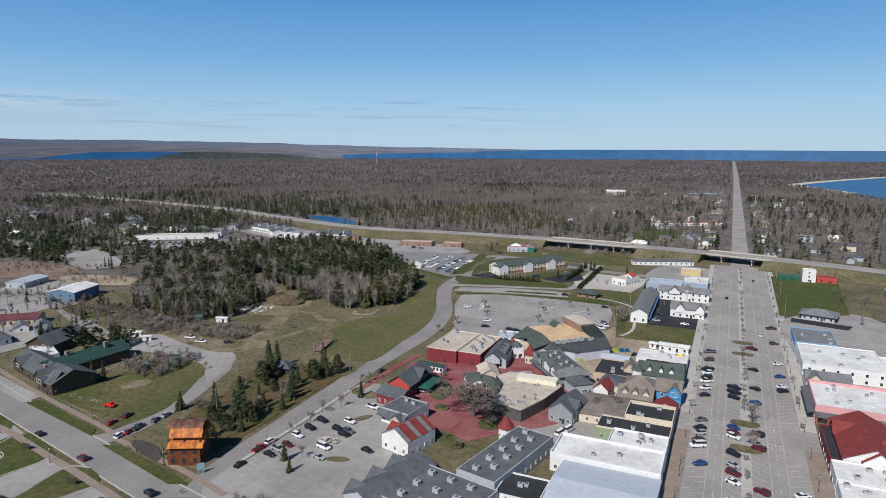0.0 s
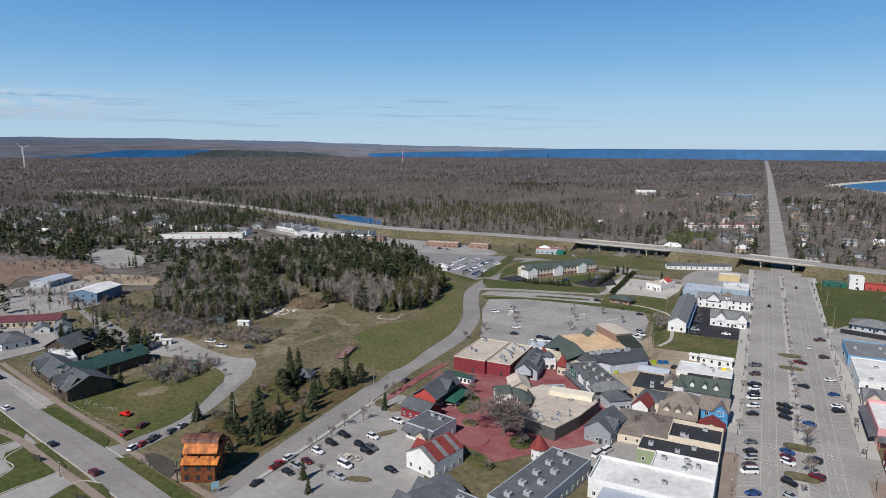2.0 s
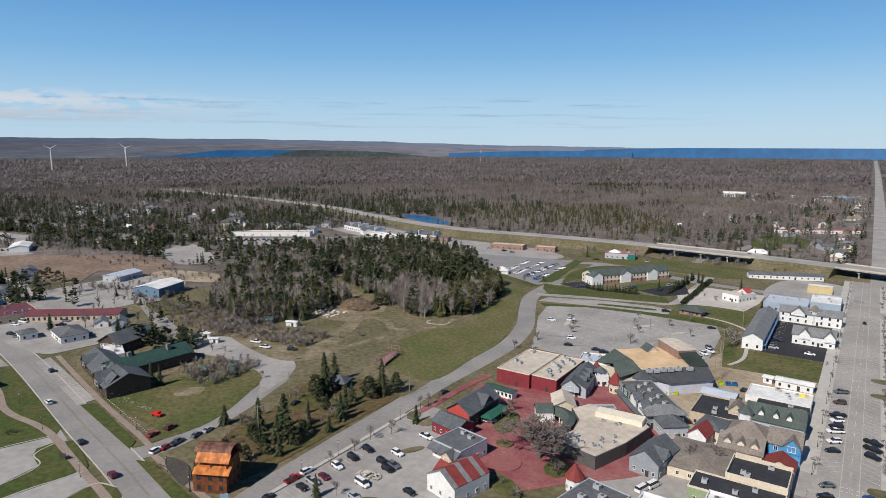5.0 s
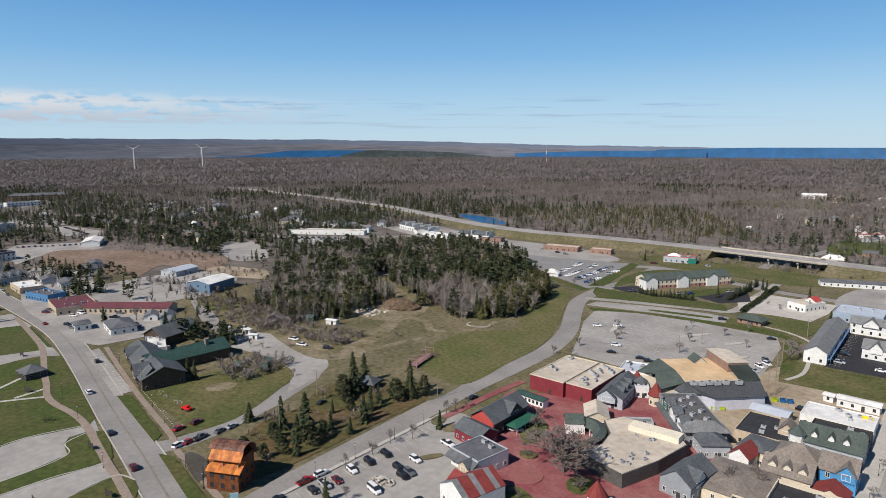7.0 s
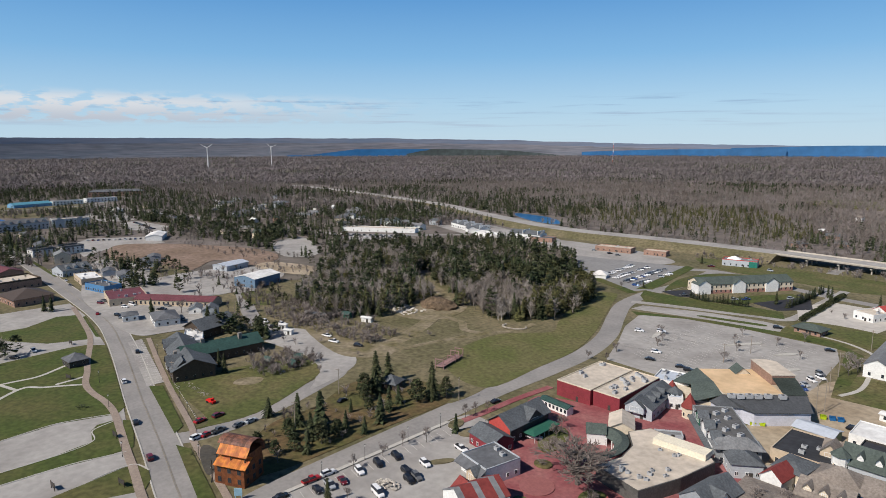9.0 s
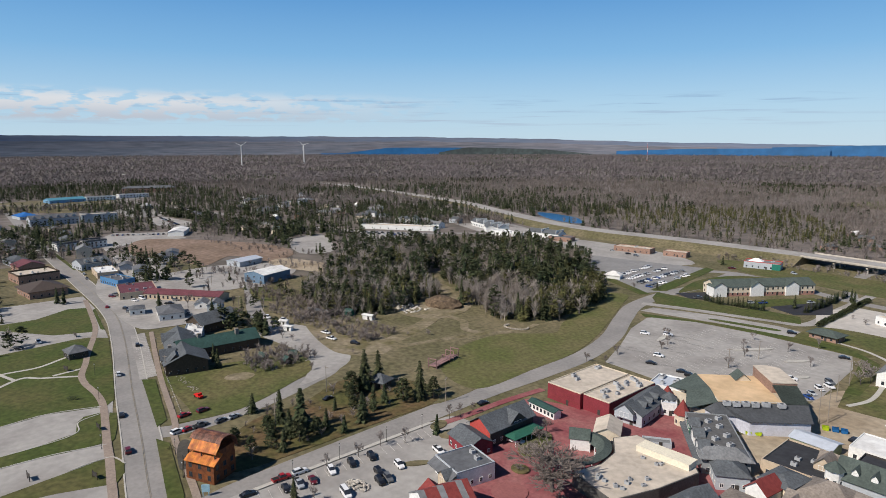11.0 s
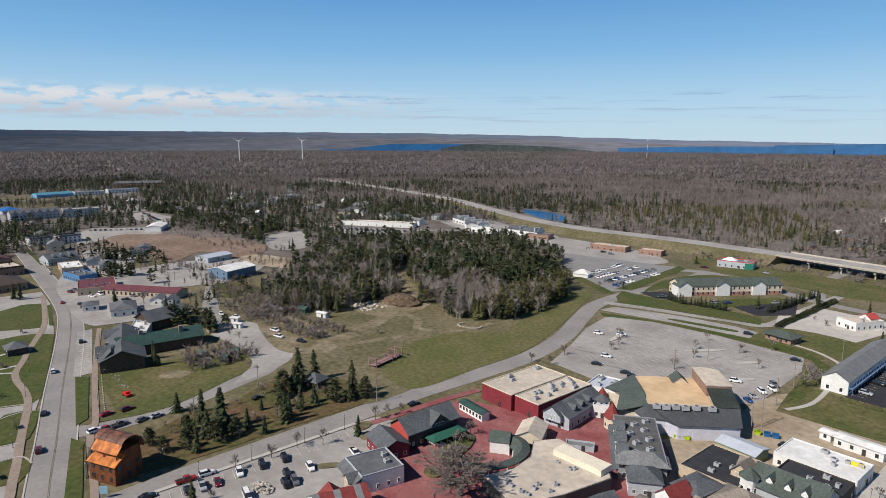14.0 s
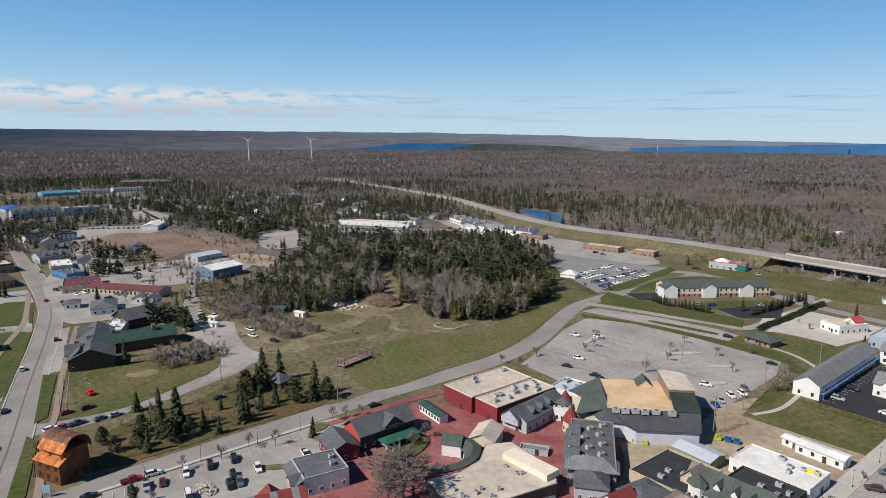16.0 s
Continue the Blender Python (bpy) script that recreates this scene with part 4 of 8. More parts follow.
AWN_RED = paint("red_awning", (0.42, 0.07, 0.06))
AWN_GREEN = paint("green_awning", (0.025, 0.11, 0.075))


def roof_planes(bm, w, d, h, rise_, over, along, t=0.22):
    """Two slabs of a gable roof whose ridge runs along x or y."""
    hw, hd = w / 2 + over, d / 2 + over
    span = hd if along == "x" else hw
    slope = rise_ / (span - over)
    for s in (-1, 1):
        prof = [(0, h + rise_ + 0.04), (s * span, h - slope * over + 0.04), (s * span, h - slope * over + 0.04 + t), (0, h + rise_ + 0.04 + t)]
        ends = []
        for e in (-1, 1):
            L = (hw if along == "x" else hd) * e
            ends.append([bm.verts.new((L, p, z) if along == "x" else (p, L, z)) for p, z in prof])
        for i in range(4):
            j = (i + 1) % 4
            bm.faces.new((ends[0][i], ends[0][j], ends[1][j], ends[1][i]))
        bm.faces.new(ends[0])
        bm.faces.new(ends[1][::-1])
    bmesh.ops.recalc_face_normals(bm, faces=bm.faces)


def hip_roof(bm, w, d, h, rise_, over, ridge_len=None, t=0.2):
    hw, hd = w / 2 + over, d / 2 + over
    if w >= d:
        k = max(hw - hd, 0.05) if ridge_len is None else ridge_len / 2
        top = [(-k, 0), (k, 0)]
    else:
        k = max(hd - hw, 0.05) if ridge_len is None else ridge_len / 2
        top = [(0, -k), (0, k)]
    lo = [bm.verts.new((x, y, h - 0.1)) for x, y in ((-hw, -hd), (hw, -hd), (hw, hd), (-hw, hd))]
    up = [bm.verts.new((x, y, h + t - 0.1)) for x, y in ((-hw, -hd), (hw, -hd), (hw, hd), (-hw, hd))]
    a, b = (bm.verts.new((*p, h + rise_ + t)) for p in top)
    bm.faces.new(lo[::-1])
    for i in range(4):
        bm.faces.new((lo[i], lo[(i + 1) % 4], up[(i + 1) % 4], up[i]))
    if w >= d:
        for f in ((up[0], up[1], b, a), (up[1], up[2], b), (up[2], up[3], a, b), (up[3], up[0], a)):
            bm.faces.new(f)
    else:
        for f in ((up[0], up[1], a), (up[1], up[2], b, a), (up[2], up[3], b), (up[3], up[0], a, b)):
            bm.faces.new(f)


WIN = {}


def window_mesh(w, h, fm):
    key = (round(w, 1), round(h, 1), fm.name)
    if key not in WIN:
        bm = bmesh.new()
        f = 0.09
        for b in ((-w / 2, w / 2, 0, f), (-w / 2, w / 2, h - f, h), (-w / 2, -w / 2 + f, f, h - f), (w / 2 - f, w / 2, f, h - f), (-0.03, 0.03, f, h - f)):
            box(bm, b[0], b[1], -0.09, 0.0, b[2], b[3])
        me = bpy.data.meshes.new("window")
        bm.to_mesh(me)
        bm.free()
        me.materials.append(fm)
        bm = bmesh.new()
        box(bm, -w / 2 + f, w / 2 - f, -0.045, 0, f, h - f)
        mg = bpy.data.meshes.new("pane")
        bm.to_mesh(mg)
        bm.free()
        mg.materials.append(GLASS)
        WIN[key] = (me, mg)
    return WIN[key]


SIMPLE = {}


def window(parent, x, y, z, turn, w=1.0, h=1.3, fm=None):
    me, mg = window_mesh(w, h, fm or TRIM)
    base = parent.matrix_basis.translation
    if math.hypot(base.x, base.y - 50) > 215:
        key = me.name
        if key not in SIMPLE:
            bm = bmesh.new()
            box(bm, -w / 2, w / 2, -0.09, 0, 0, h)
            front = [f for f in bm.faces if f.normal.y < -0.5 or f.calc_center_median().y < -0.08]
            bmesh.ops.inset_region(bm, faces=front, thickness=0.1, depth=-0.05)
            for f in front:
                f.material_index = 1
            m2 = bpy.data.meshes.new("window")
            bm.to_mesh(m2)
            bm.free()
            m2.materials.append(me.materials[0])
            m2.materials.append(GLASS)
            SIMPLE[key] = m2
        o = new("window", SIMPLE[key])
        o.parent = parent
        o.matrix_basis = pose(x, y, z, 0, 0, turn)
        return
    o = new("window", me)
    o.parent = parent
    o.matrix_basis = pose(x, y, z, 0, 0, turn)
    g = new("pane", mg)
    g.parent = o


def windows(parent, w, d, h, gap=3.4, ww=1.0, wh=1.3, sides="swen", fm=None, storey=3.0, sill=1.0):
    for k in range(max(1, int(h / storey))):
        z = sill + k * storey
        for s in sides:
            L = w if s in "sn" else d
            n = max(1, int((L - 1) / gap))
            for i in range(n):
                u = (i + 0.5) * L / n - L / 2
                if s == "s":
                    window(parent, u, -d / 2 - 0.005, z, 0, ww, wh, fm)
                elif s == "n":
                    window(parent, u, d / 2 + 0.005, z, 180, ww, wh, fm)
                elif s == "e":
                    window(parent, w / 2 + 0.005, u, z, 90, ww, wh, fm)
                else:
                    window(parent, -w / 2 - 0.005, u, z, -90, ww, wh, fm)


def door(parent, x, y, turn, material=None, w=1.1, h=2.1):
    bm = bmesh.new()
    box(bm, -w / 2, w / 2, -0.12, 0, 0.02, h)
    o = part("door", bm, material or DARKW, parent)
    o.matrix_basis = pose(x, y, 0, 0, 0, turn)


def unit(parent, x, y, z, w=1.6, d=1.3, h=1.0, turn=0):
    """A rooftop air handler: case, fan ring, feet."""
    bm = bmesh.new()
    box(bm, -w / 2, w / 2, -d / 2, d / 2, 0, h)
    box(bm, -w / 2 - 0.03, w / 2 + 0.03, -d / 2 - 0.03, d / 2 + 0.03, h, h + 0.06)
    o = part("rooftop_unit", bm, UNIT, parent, "grey metal rooftop unit")
    o.matrix_basis = pose(x, y, z, 0, 0, turn)
    bm = bmesh.new()
    tube(bm, (0, 0, h + 0.05), (0, 0, h + 0.22), min(w, d) * 0.33, min(w, d) * 0.33, 10)
    part("fan", bm, R_DGREY, o)


def building(name, label, category, x, y, w, d, h, rot=0.0, wall=None, roofm=None, roof="flat", rise_=2.2, over=0.45, gap=3.4, ww=1.0, wh=1.3, sides="swen", fm=None, units=0, group="", rim=None, doors="s", para=0.55):
    e = thing(name, label, category, pose(x, y, 0, 0, 0, rot), group)
    wall, roofm = wall or WHITE, roofm or R_GREY
    bm = bmesh.new()
    if roof in ("gable_x", "gable_y"):
        ax = roof[-1]
        s = d / 2 if ax == "x" else w / 2
        prof = [(-s, 0), (s, 0), (s, h), (0, h + rise_), (-s, h)]
        rows = []
        for k in (-1, 1):
            L = k * (w / 2 if ax == "x" else d / 2)
            rows.append([bm.verts.new((L, p, z) if ax == "x" else (p, L, z)) for p, z in prof])
        for i in range(5):
            bm.faces.new((rows[0][i], rows[0][(i + 1) % 5], rows[1][(i + 1) % 5], rows[1][i]))
        bm.faces.new(rows[0])
        bm.faces.new(rows[1])
        bmesh.ops.recalc_face_normals(bm, faces=bm.faces)
        part("wall", bm, wall, e)
        bm = bmesh.new()
        roof_planes(bm, w, d, h, rise_, over, ax)
        part("roof", bm, roofm, e)
    elif roof == "hip":
        box(bm, -w / 2, w / 2, -d / 2, d / 2, 0, h)
        part("wall", bm, wall, e)
        bm = bmesh.new()
        hip_roof(bm, w, d, h, rise_, over)
        part("roof", bm, roofm, e)
    else:
        box(bm, -w / 2, w / 2, -d / 2, d / 2, 0, h)
        part("wall", bm, wall, e)
        bm = bmesh.new()
        box(bm, -w / 2 + 0.3, w / 2 - 0.3, -d / 2 + 0.3, d / 2 - 0.3, h + 0.003, h + 0.06)
        part("roof", bm, roofm, e)
        bm = bmesh.new()
        for b in ((-w / 2, w / 2, -d / 2, -d / 2 + 0.3), (-w / 2, w / 2, d / 2 - 0.3, d / 2), (-w / 2, -w / 2 + 0.3, -d / 2 + 0.3, d / 2 - 0.3), (w / 2 - 0.3, w / 2, -d / 2 + 0.3, d / 2 - 0.3)):
            box(bm, *b, h, h + para)
        part("parapet", bm, rim or wall, e)
        for i in range(units):
            unit(e, rnd.uniform(-w / 2 + 2, w / 2 - 2), rnd.uniform(-d / 2 + 2, d / 2 - 2), h + 0.06, rnd.uniform(1.1, 2.0), rnd.uniform(1.0, 1.6), rnd.uniform(0.7, 1.2), rnd.choice((0, 90)))
    if sides:
        windows(e, w, d, h, gap, ww, wh, sides, fm)
    if doors:
        for s in doors:
            u = (w if s in "sn" else d) * 0.12
            door(e, *{"s": (u, -d / 2 - 0.01, 0), "n": (u, d / 2 + 0.01, 180), "e": (w / 2 + 0.01, u, 90), "w": (-w / 2 - 0.01, u, -90)}[s])
    return e


def gable_bump(parent, x, y, z, w, d, rise_, turn, wall, roofm, h=1.4, win=True):
    """A small gable dormer that faces turn; 0 looks towards -y."""
    bm = bmesh.new()
    v = [[bm.verts.new(p) for p in ((-w / 2, k, 0), (w / 2, k, 0), (w / 2, k, h), (0, k, h + rise_), (-w / 2, k, h))] for k in (0, d)]
    for i in range(5):
        bm.faces.new((v[0][i], v[0][(i + 1) % 5], v[1][(i + 1) % 5], v[1][i]))
    bm.faces.new(v[0][::-1])
    bm.faces.new(v[1])
    bmesh.ops.recalc_face_normals(bm, faces=bm.faces)
    o = part("dormer", bm, wall, parent)
    o.matrix_basis = pose(x, y, z, 0, 0, turn)
    bm = bmesh.new()
    roof_planes(bm, w, d + 0.3, h, rise_, 0.25, "y", 0.15)
    r = part("dormer_roof", bm, roofm, o)
    r.matrix_basis = pose(0, d / 2 - 0.1, 0)
    if win:
        me, mg = window_mesh(w * 0.5, h * 0.75, TRIM)
        g = new("window", me)
        g.parent = o
        g.matrix_basis = pose(0, -0.005, h * 0.2)


def awning(parent, x0, x1, y, z, depth, drop, material, turn=0):
    bm = bmesh.new()
    v = [bm.verts.new(p) for p in ((x0, 0, z), (x1, 0, z), (x1, -depth, z - drop), (x0, -depth, z - drop), (x0, 0, z - 0.15), (x1, 0, z - 0.15), (x1, -depth, z - drop - 0.3), (x0, -depth, z - drop - 0.3))]
    for qd in ((0, 3, 2, 1), (4, 5, 6, 7), (3, 7, 6, 2), (0, 4, 7, 3), (1, 2, 6, 5), (0, 1, 5, 4)):
        bm.faces.new([v[i] for i in qd])
    bmesh.ops.recalc_face_normals(bm, faces=bm.faces)
    o = part("awning", bm, material, parent)
    o.matrix_basis = Matrix.Rotation(radians(turn), 4, "Z") @ Matrix.Translation((0, y, 0))
    return o


def cone_turret(parent, x, y, r, h, rise_, wall, roofm, sides=8):
    bm = bmesh.new()
    tube(bm, (x, y, 0), (x, y, h), r, r, sides)
    part("turret", bm, wall, parent)
    bm = bmesh.new()
    tube(bm, (x, y, h), (x, y, h + rise_), r * 1.2, 0.04, sides)
    part("turret_roof", bm, roofm, parent)
    for i in range(sides):
        a = (i + 0.5) * math.tau / sides
        rr = r * math.cos(math.pi / sides) + 0.01
        for z in np.arange(1.0, h - 1.3, 2.6):
            window(parent, x + rr * math.cos(a), y + rr * math.sin(a), z, math.degrees(a) + 90, 0.8, 1.3)


# shops on the west side of the main street, south to north
FRONT = "shops on the main street"


def shop(label, x0, x1, y0, y1, h, wall, roofm, roof="flat", **kw):
    return building("shop", label, "shop", (x0 + x1) / 2, (y0 + y1) / 2, x1 - x0, y1 - y0, h, 0, wall, roofm, roof, group=FRONT, **kw)


shop("low shop with a long dark flat roof", -62, -23.6, 120, 148, 5.0, WHITE, R_DGREY, units=4, sides="se", doors="e")
shop("white shop with a pale metal roof", -52, -23.6, 149, 176, 4.6, WHITE, R_STEEL, "gable_x", rise_=1.4, sides="se", doors="e")
shop("small white shop with a black roof", -66, -53, 150, 163, 4.0, WHITE, R_BLACK, units=2, sides="se")
shop("long white-walled flat-roofed shop", -57, -23.6, 177, 192.5, 5.4, WHITE, R_WHITE, units=2, sides="se", doors="e", para=0.9)
shop("white flat-roofed shop with roof vents", -42, -23.6, 193, 204.5, 5.2, WHITE, R_WHITE, units=5, sides="e", doors="e", para=0.7)
e = shop("pale green shop with a black flat roof", -48, -23.6, 205, 215.5, 4.6, GREENW, R_BLACK, units=3, sides="se", doors="e", rim=CREAM)
shop("cream gabled shop with a black roof", -40, -23.6, 216, 230, 5.2, CREAM, R_BLACK, units=3, sides="se", doors="e", rim=CREAM, para=1.3)
shop("long low shop with a brown shingle roof", -59, -41, 217, 238, 3.6, CREAM, R_BROWN, "hip", rise_=1.8, sides="sen", doors="s")
e = shop("brown-roofed gabled shop with small dormers", -46, -33, 237, 248, 4.4, CREAM, R_BROWN, "gable_x", rise_=3.2, doors="s")
for dx in (-4, 0, 4):
    gable_bump(e, dx, -4.0, 5.0, 2.2, 3, 1.2, 0, CREAM, R_BROWN)
e = shop("bright blue gabled shop with white trim", -32.5, -23.0, 245, 256, 6.2, paint("bright_blue_siding", (0.08, 0.27, 0.50)), R_BROWN, "gable_x", rise_=3.2, ww=1.2, wh=1.6)
gable_bump(e, 2.2, -5.9, 4.0, 4.6, 4, 2.4, 0, MATS["bright_blue_siding"], R_BROWN, 2.6)
gable_bump(e, 4.9, 1.6, 3.6, 4.4, 4, 2.4, 90, MATS["bright_blue_siding"], R_BROWN, 2.6)
shop("small red-roofed shop with white trim", -32, -23.6, 234, 241, 3.4, CREAM, R_RED, "gable_y", rise_=2.4)
shop("brown-roofed corner shop with hipped roof", -46, -33, 249, 260, 4.6, TAN, R_BROWN, "hip", rise_=3.2)
e = shop("green-roofed shop with white dormers", -42, -23.6, 263, 275, 5.6, GREYW, R_GSH, "gable_x", rise_=4.0, ww=1.1)
for dx in (-4.5, 0.2, 4.4):
    gable_bump(e, dx, -4.4, 6.6, 1.7, 3, 1.1, 0, WHITE, R_GSH)
gable_bump(e, 8.6, 0, 4.6, 6.5, 5, 3.2, 90, BLUEW, R_GSH, 2.4)
cone_turret(e, -9.2, -5.4, 2.4, 7.4, 2.6, WHITE, R_GSH)
e = shop("black-roofed shop behind a brown gable", -60, -43, 259, 279, 4.4, TAN, R_BLACK, units=4, doors="s")
gable_bump(e, 6.0, -3.5, 4.3, 5.0, 6, 2.6, 0, TAN, R_BROWN, 1.8)
gable_bump(e, 8.0, 3.5, 3.6, 4.5, 5, 2.4, 90, BRICK, R_BROWN, 1.6)
shop("low dark shop with black flat roof", -41, -23.6, 275.5, 287, 4.2, DARKW, R_BLACK, units=4, sides="e", doors="e")
e = shop("long white flat-roofed shop", -46, -23.6, 289, 303, 4.2, WHITE, R_WHITE, units=5, doors="e", para=0.35)
bm = bmesh.new()
box(bm, 0, 3.4, -0.15, 0.15, 0, 1.1)
o = part("sign", bm, paint("yellow_sign", (0.75, 0.55, 0.03)), e, "yellow roof sign")
o.matrix_basis = pose(6.5, 2.5, 4.3)
building("shed", "low shed with a pale metal roof and sage walls", "shed", -55, 288, 12.5, 8, 3.2, -4, GREENW, R_STEEL, "gable_x", rise_=1.0, sides="s", gap=6, doors="s")
building("trailer", "long white portable building", "trailer", -31.5, 319, 14, 5, 3.2, -3, WHITE, R_WHITE, "gable_x", rise_=0.5, gap=3, doors="s")
building("trailer", "small white portable box", "trailer", -41.5, 320.5, 3.6, 3.6, 2.6, -10, WHITE, R_WHITE, "gable_x", rise_=0.4, sides="s", doors="")

# motel with a courtyard
e = building("motel", "white motel wing with a grey gabled roof", "motel", -55.5, 398, 9.5, 64, 5.6, 1, WHITE, R_GREY, "gable_y", rise_=2.8, gap=3.6, wh=1.5, sides="sew", doors="e", fm=TRIM)
bm = bmesh.new()
box(bm, 4.76, 6.2, -31.5, 31.5, 2.75, 2.95)
for k in range(18):
    box(bm, 6.05, 6.2, -31.4 + k * 3.68, -31.25 + k * 3.68, 0, 5.4)
part("balcony", bm, paint("blue_grey_rail", (0.13, 0.2, 0.32)), e, "blue-grey railed walkway")
e = building("motel", "white motel rear wing with gables", "motel", -35, 437, 31, 9, 6.0, 0, WHITE, R_GREY, "gable_x", rise_=2.8, gap=3.4, wh=1.5, sides="se", doors="s")
gable_bump(e, -6, -5.4, 4.6, 7, 6, 3.2, 0, WHITE, R_GREY, 1.6)
cone_turret(e, 2, -2, 3.0, 8.2, 3.4, WHITE, R_BROWN, 4)
e = building("motel", "white motel office with steep gables", "motel", -30, 394, 19, 11, 5.2, 0, WHITE, R_GREY, "gable_x", rise_=3.2, gap=3.2, doors="s")
gable_bump(e, 7, -6.2, 3.2, 5, 6, 3, 0, WHITE, R_GREY, 2.4)
gable_bump(e, -4, -6.0, 3.2, 5, 6, 3, 0, WHITE, R_GREY, 2.4)

# stores before the highway
building("store", "pale blue store with a white flat roof", "store", -50, 466, 24, 22, 5, 0, paint("dusty_blue_siding", (0.30, 0.37, 0.45)), R_STEEL, units=3, gap=4.5, doors="e")
building("store", "blue-walled store with a white flat roof", "store", -30, 480, 17, 26, 5.4, 0, MATS["dusty_blue_siding"], R_WHITE, units=4, gap=4.5, doors="e")
e = building("restaurant", "white restaurant with a red gable top", "restaurant", -79, 474, 12, 18, 4.2, -25, WHITE, R_TAN, units=3, gap=3)
gable_bump(e, 0, 3.2, 4.2, 7, 6, 2.2, 0, WHITE, AWN_RED, 0.8)
e = building("canopy", "yellow and white fuel canopy on posts", "canopy", -36, 527, 15, 7, 5.2, 0, paint("yellow_fascia", (0.52, 0.42, 0.22)), R_WHITE, sides="", doors="")
e.children[0].matrix_basis = Matrix.Translation((0, 0, 4.3)) @ Matrix.Diagonal((1, 1, 0.173, 1))
bm = bmesh.new()
for px in (-6, 6):
    for py in (-2.5, 2.5):
        box(bm, px - 0.2, px + 0.2, py - 0.2, py + 0.2, 0, 4.3)
part("post", bm, STEEL, e)
building("shelter", "small visitor shelter with a green metal roof", "shelter", -95.5, 419, 13, 9, 3.0, -8, BRICK, R_GSH, "hip", rise_=2.0, over=1.2, gap=3.5)

# hotel, one storey over another with white gables
e = building("hotel", "long two-storey hotel with a grey-green roof", "hotel", -161.5, 494, 68, 15, 6.4, 55, CREAM, R_GSH, "gable_x", rise_=3.4, gap=3.2, wh=1.5, fm=TRIM)
for dx in (-31, -6, 18):
    gable_bump(e, dx, -8.6, 0.05, 9, 9, 3.0, 0, WHITE, R_GSH, 6.4, False)
bm = bmesh.new()
box(bm, -34.02, 34.02, -7.53, -7.5, 0.02, 2.4)
part("wainscot", bm, paint("rose_brick", (0.36, 0.2, 0.16), var=0.2), e, "rose brick lower wall")
e = building("restaurant", "low restaurant with a red band and white top", "restaurant", -196, 583, 26, 13, 5.0, 14, GREYW, R_MGREY, units=2, gap=4, rim=AWN_RED)
bm = bmesh.new()
hip_roof(bm, 10, 8, 0, 2.2, 0.2)
o = part("roof_cap", bm, paint("bright_white", (0.78, 0.78, 0.76)), e, "white hipped roof cap")
o.matrix_basis = pose(-5, 0, 5.1)
bm = bmesh.new()
box(bm, 7, 13.05, -6.6, -6.53, 0.2, 4.8)
part("panel", bm, paint("teal_panel", (0.02, 0.16, 0.12)), e, "dark teal wall panel")
building("tent", "white peaked sales tent", "tent", -251, 462, 11, 9, 2.6, 20, WHITE, R_WHITE, "hip", rise_=2.6, sides="", doors="")
building("station", "low station with a long pale canopy roof", "station", -305, 572, 34, 12, 4.2, 10, BRICK, R_TAN, units=3, gap=5)
building("station", "small brick office with a flat roof", "station", -268, 580, 20, 10, 4.0, 10, BRICK, R_TAN, gap=5)
e = building("restaurant", "dark low restaurant beside the highway", "restaurant", -390, 574, 24, 14, 4, 18, BRICK, R_DGREY, gap=5)
for x, y, L, t in ((-502, 582, 72, -18), (-413, 578, 38, 6)):
    e = building("motel", "long white two-storey motel under dark gabled roofs", "motel", x, y, L, 13, 5.6, t, WHITE, R_SLATE, "gable_x", rise_=3.2, gap=4.4, ww=1.6, wh=2.0, fm=R_DGREY)
    for k in range(int(L / 18)):
        bm = bmesh.new()
        box(bm, -L / 2 + 17 + k * 18 - 0.3, -L / 2 + 17 + k * 18 + 0.3, -6.9, 6.9, 5.4, 9.6)
        part("fire_wall", bm, WHITE, e, "white fire wall")
building("motel", "low white flat-roofed motel office", "motel", -448, 556, 40, 12, 4.6, -8, WHITE, R_WHITE, gap=4, units=3)
building("canopy", "white canopy frame before a motel", "canopy", -404, 556, 18, 8, 4, 0, WHITE, R_WHITE, "hip", rise_=1.2, sides="", doors="")
building("warehouse", "long low white warehouse", "warehouse", -566, 500, 88, 14, 4.5, 33, WHITE, R_TAN, gap=9, units=3)

# shops on the east side
shop("white flat-roofed shop with a stepped parapet", 23.6, 50, 150, 182, 5.0, WHITE, R_WHITE, units=6, sides="sw", doors="w", para=0.8)
shop("white shop with ribbed pale roof", 23.6, 46, 183, 197, 4.8, WHITE, R_WHITE, units=5, sides="sw", doors="w", para=0.6)
shop("white-roofed shop beside a red-roofed house", 23.6, 50, 198, 211, 5.0, WHITE, R_WHITE, units=6, sides="sw", doors="w", para=0.5)
e = shop("white house with a dark red gabled roof", 27, 44, 212, 244, 6.0, WHITE, R_RED, "gable_y", rise_=4.2, sides="swe")
gable_bump(e, 1, -16.8, 2.6, 9, 6, 3.6, 0, WHITE, R_RED, 3.4)
gable_bump(e, 9.2, -6, 4.6, 9, 6, 3.4, 90, WHITE, R_RED, 1.6)
gable_bump(e, -8.8, 6, 4.6, 8, 6, 3.2, -90, WHITE, R_RED, 1.6)
e = shop("low black-roofed shop front", 23.6, 26.9, 212, 240, 4.6, REDW, R_BLACK, sides="w", doors="w")
e = shop("white-roofed shop with a pink parapet", 23.6, 54, 254, 283, 5.6, PINKW, R_WHITE, units=7, sides="sw", doors="w", para=1.2)
awning(e, -15.2, 15.2, -14.6, 4.2, 3.2, 0.9, R_DGREY)
awning(e, -14.4, 14.4, -15.25, 4.2, 2.4, 0.9, R_DGREY, -90)
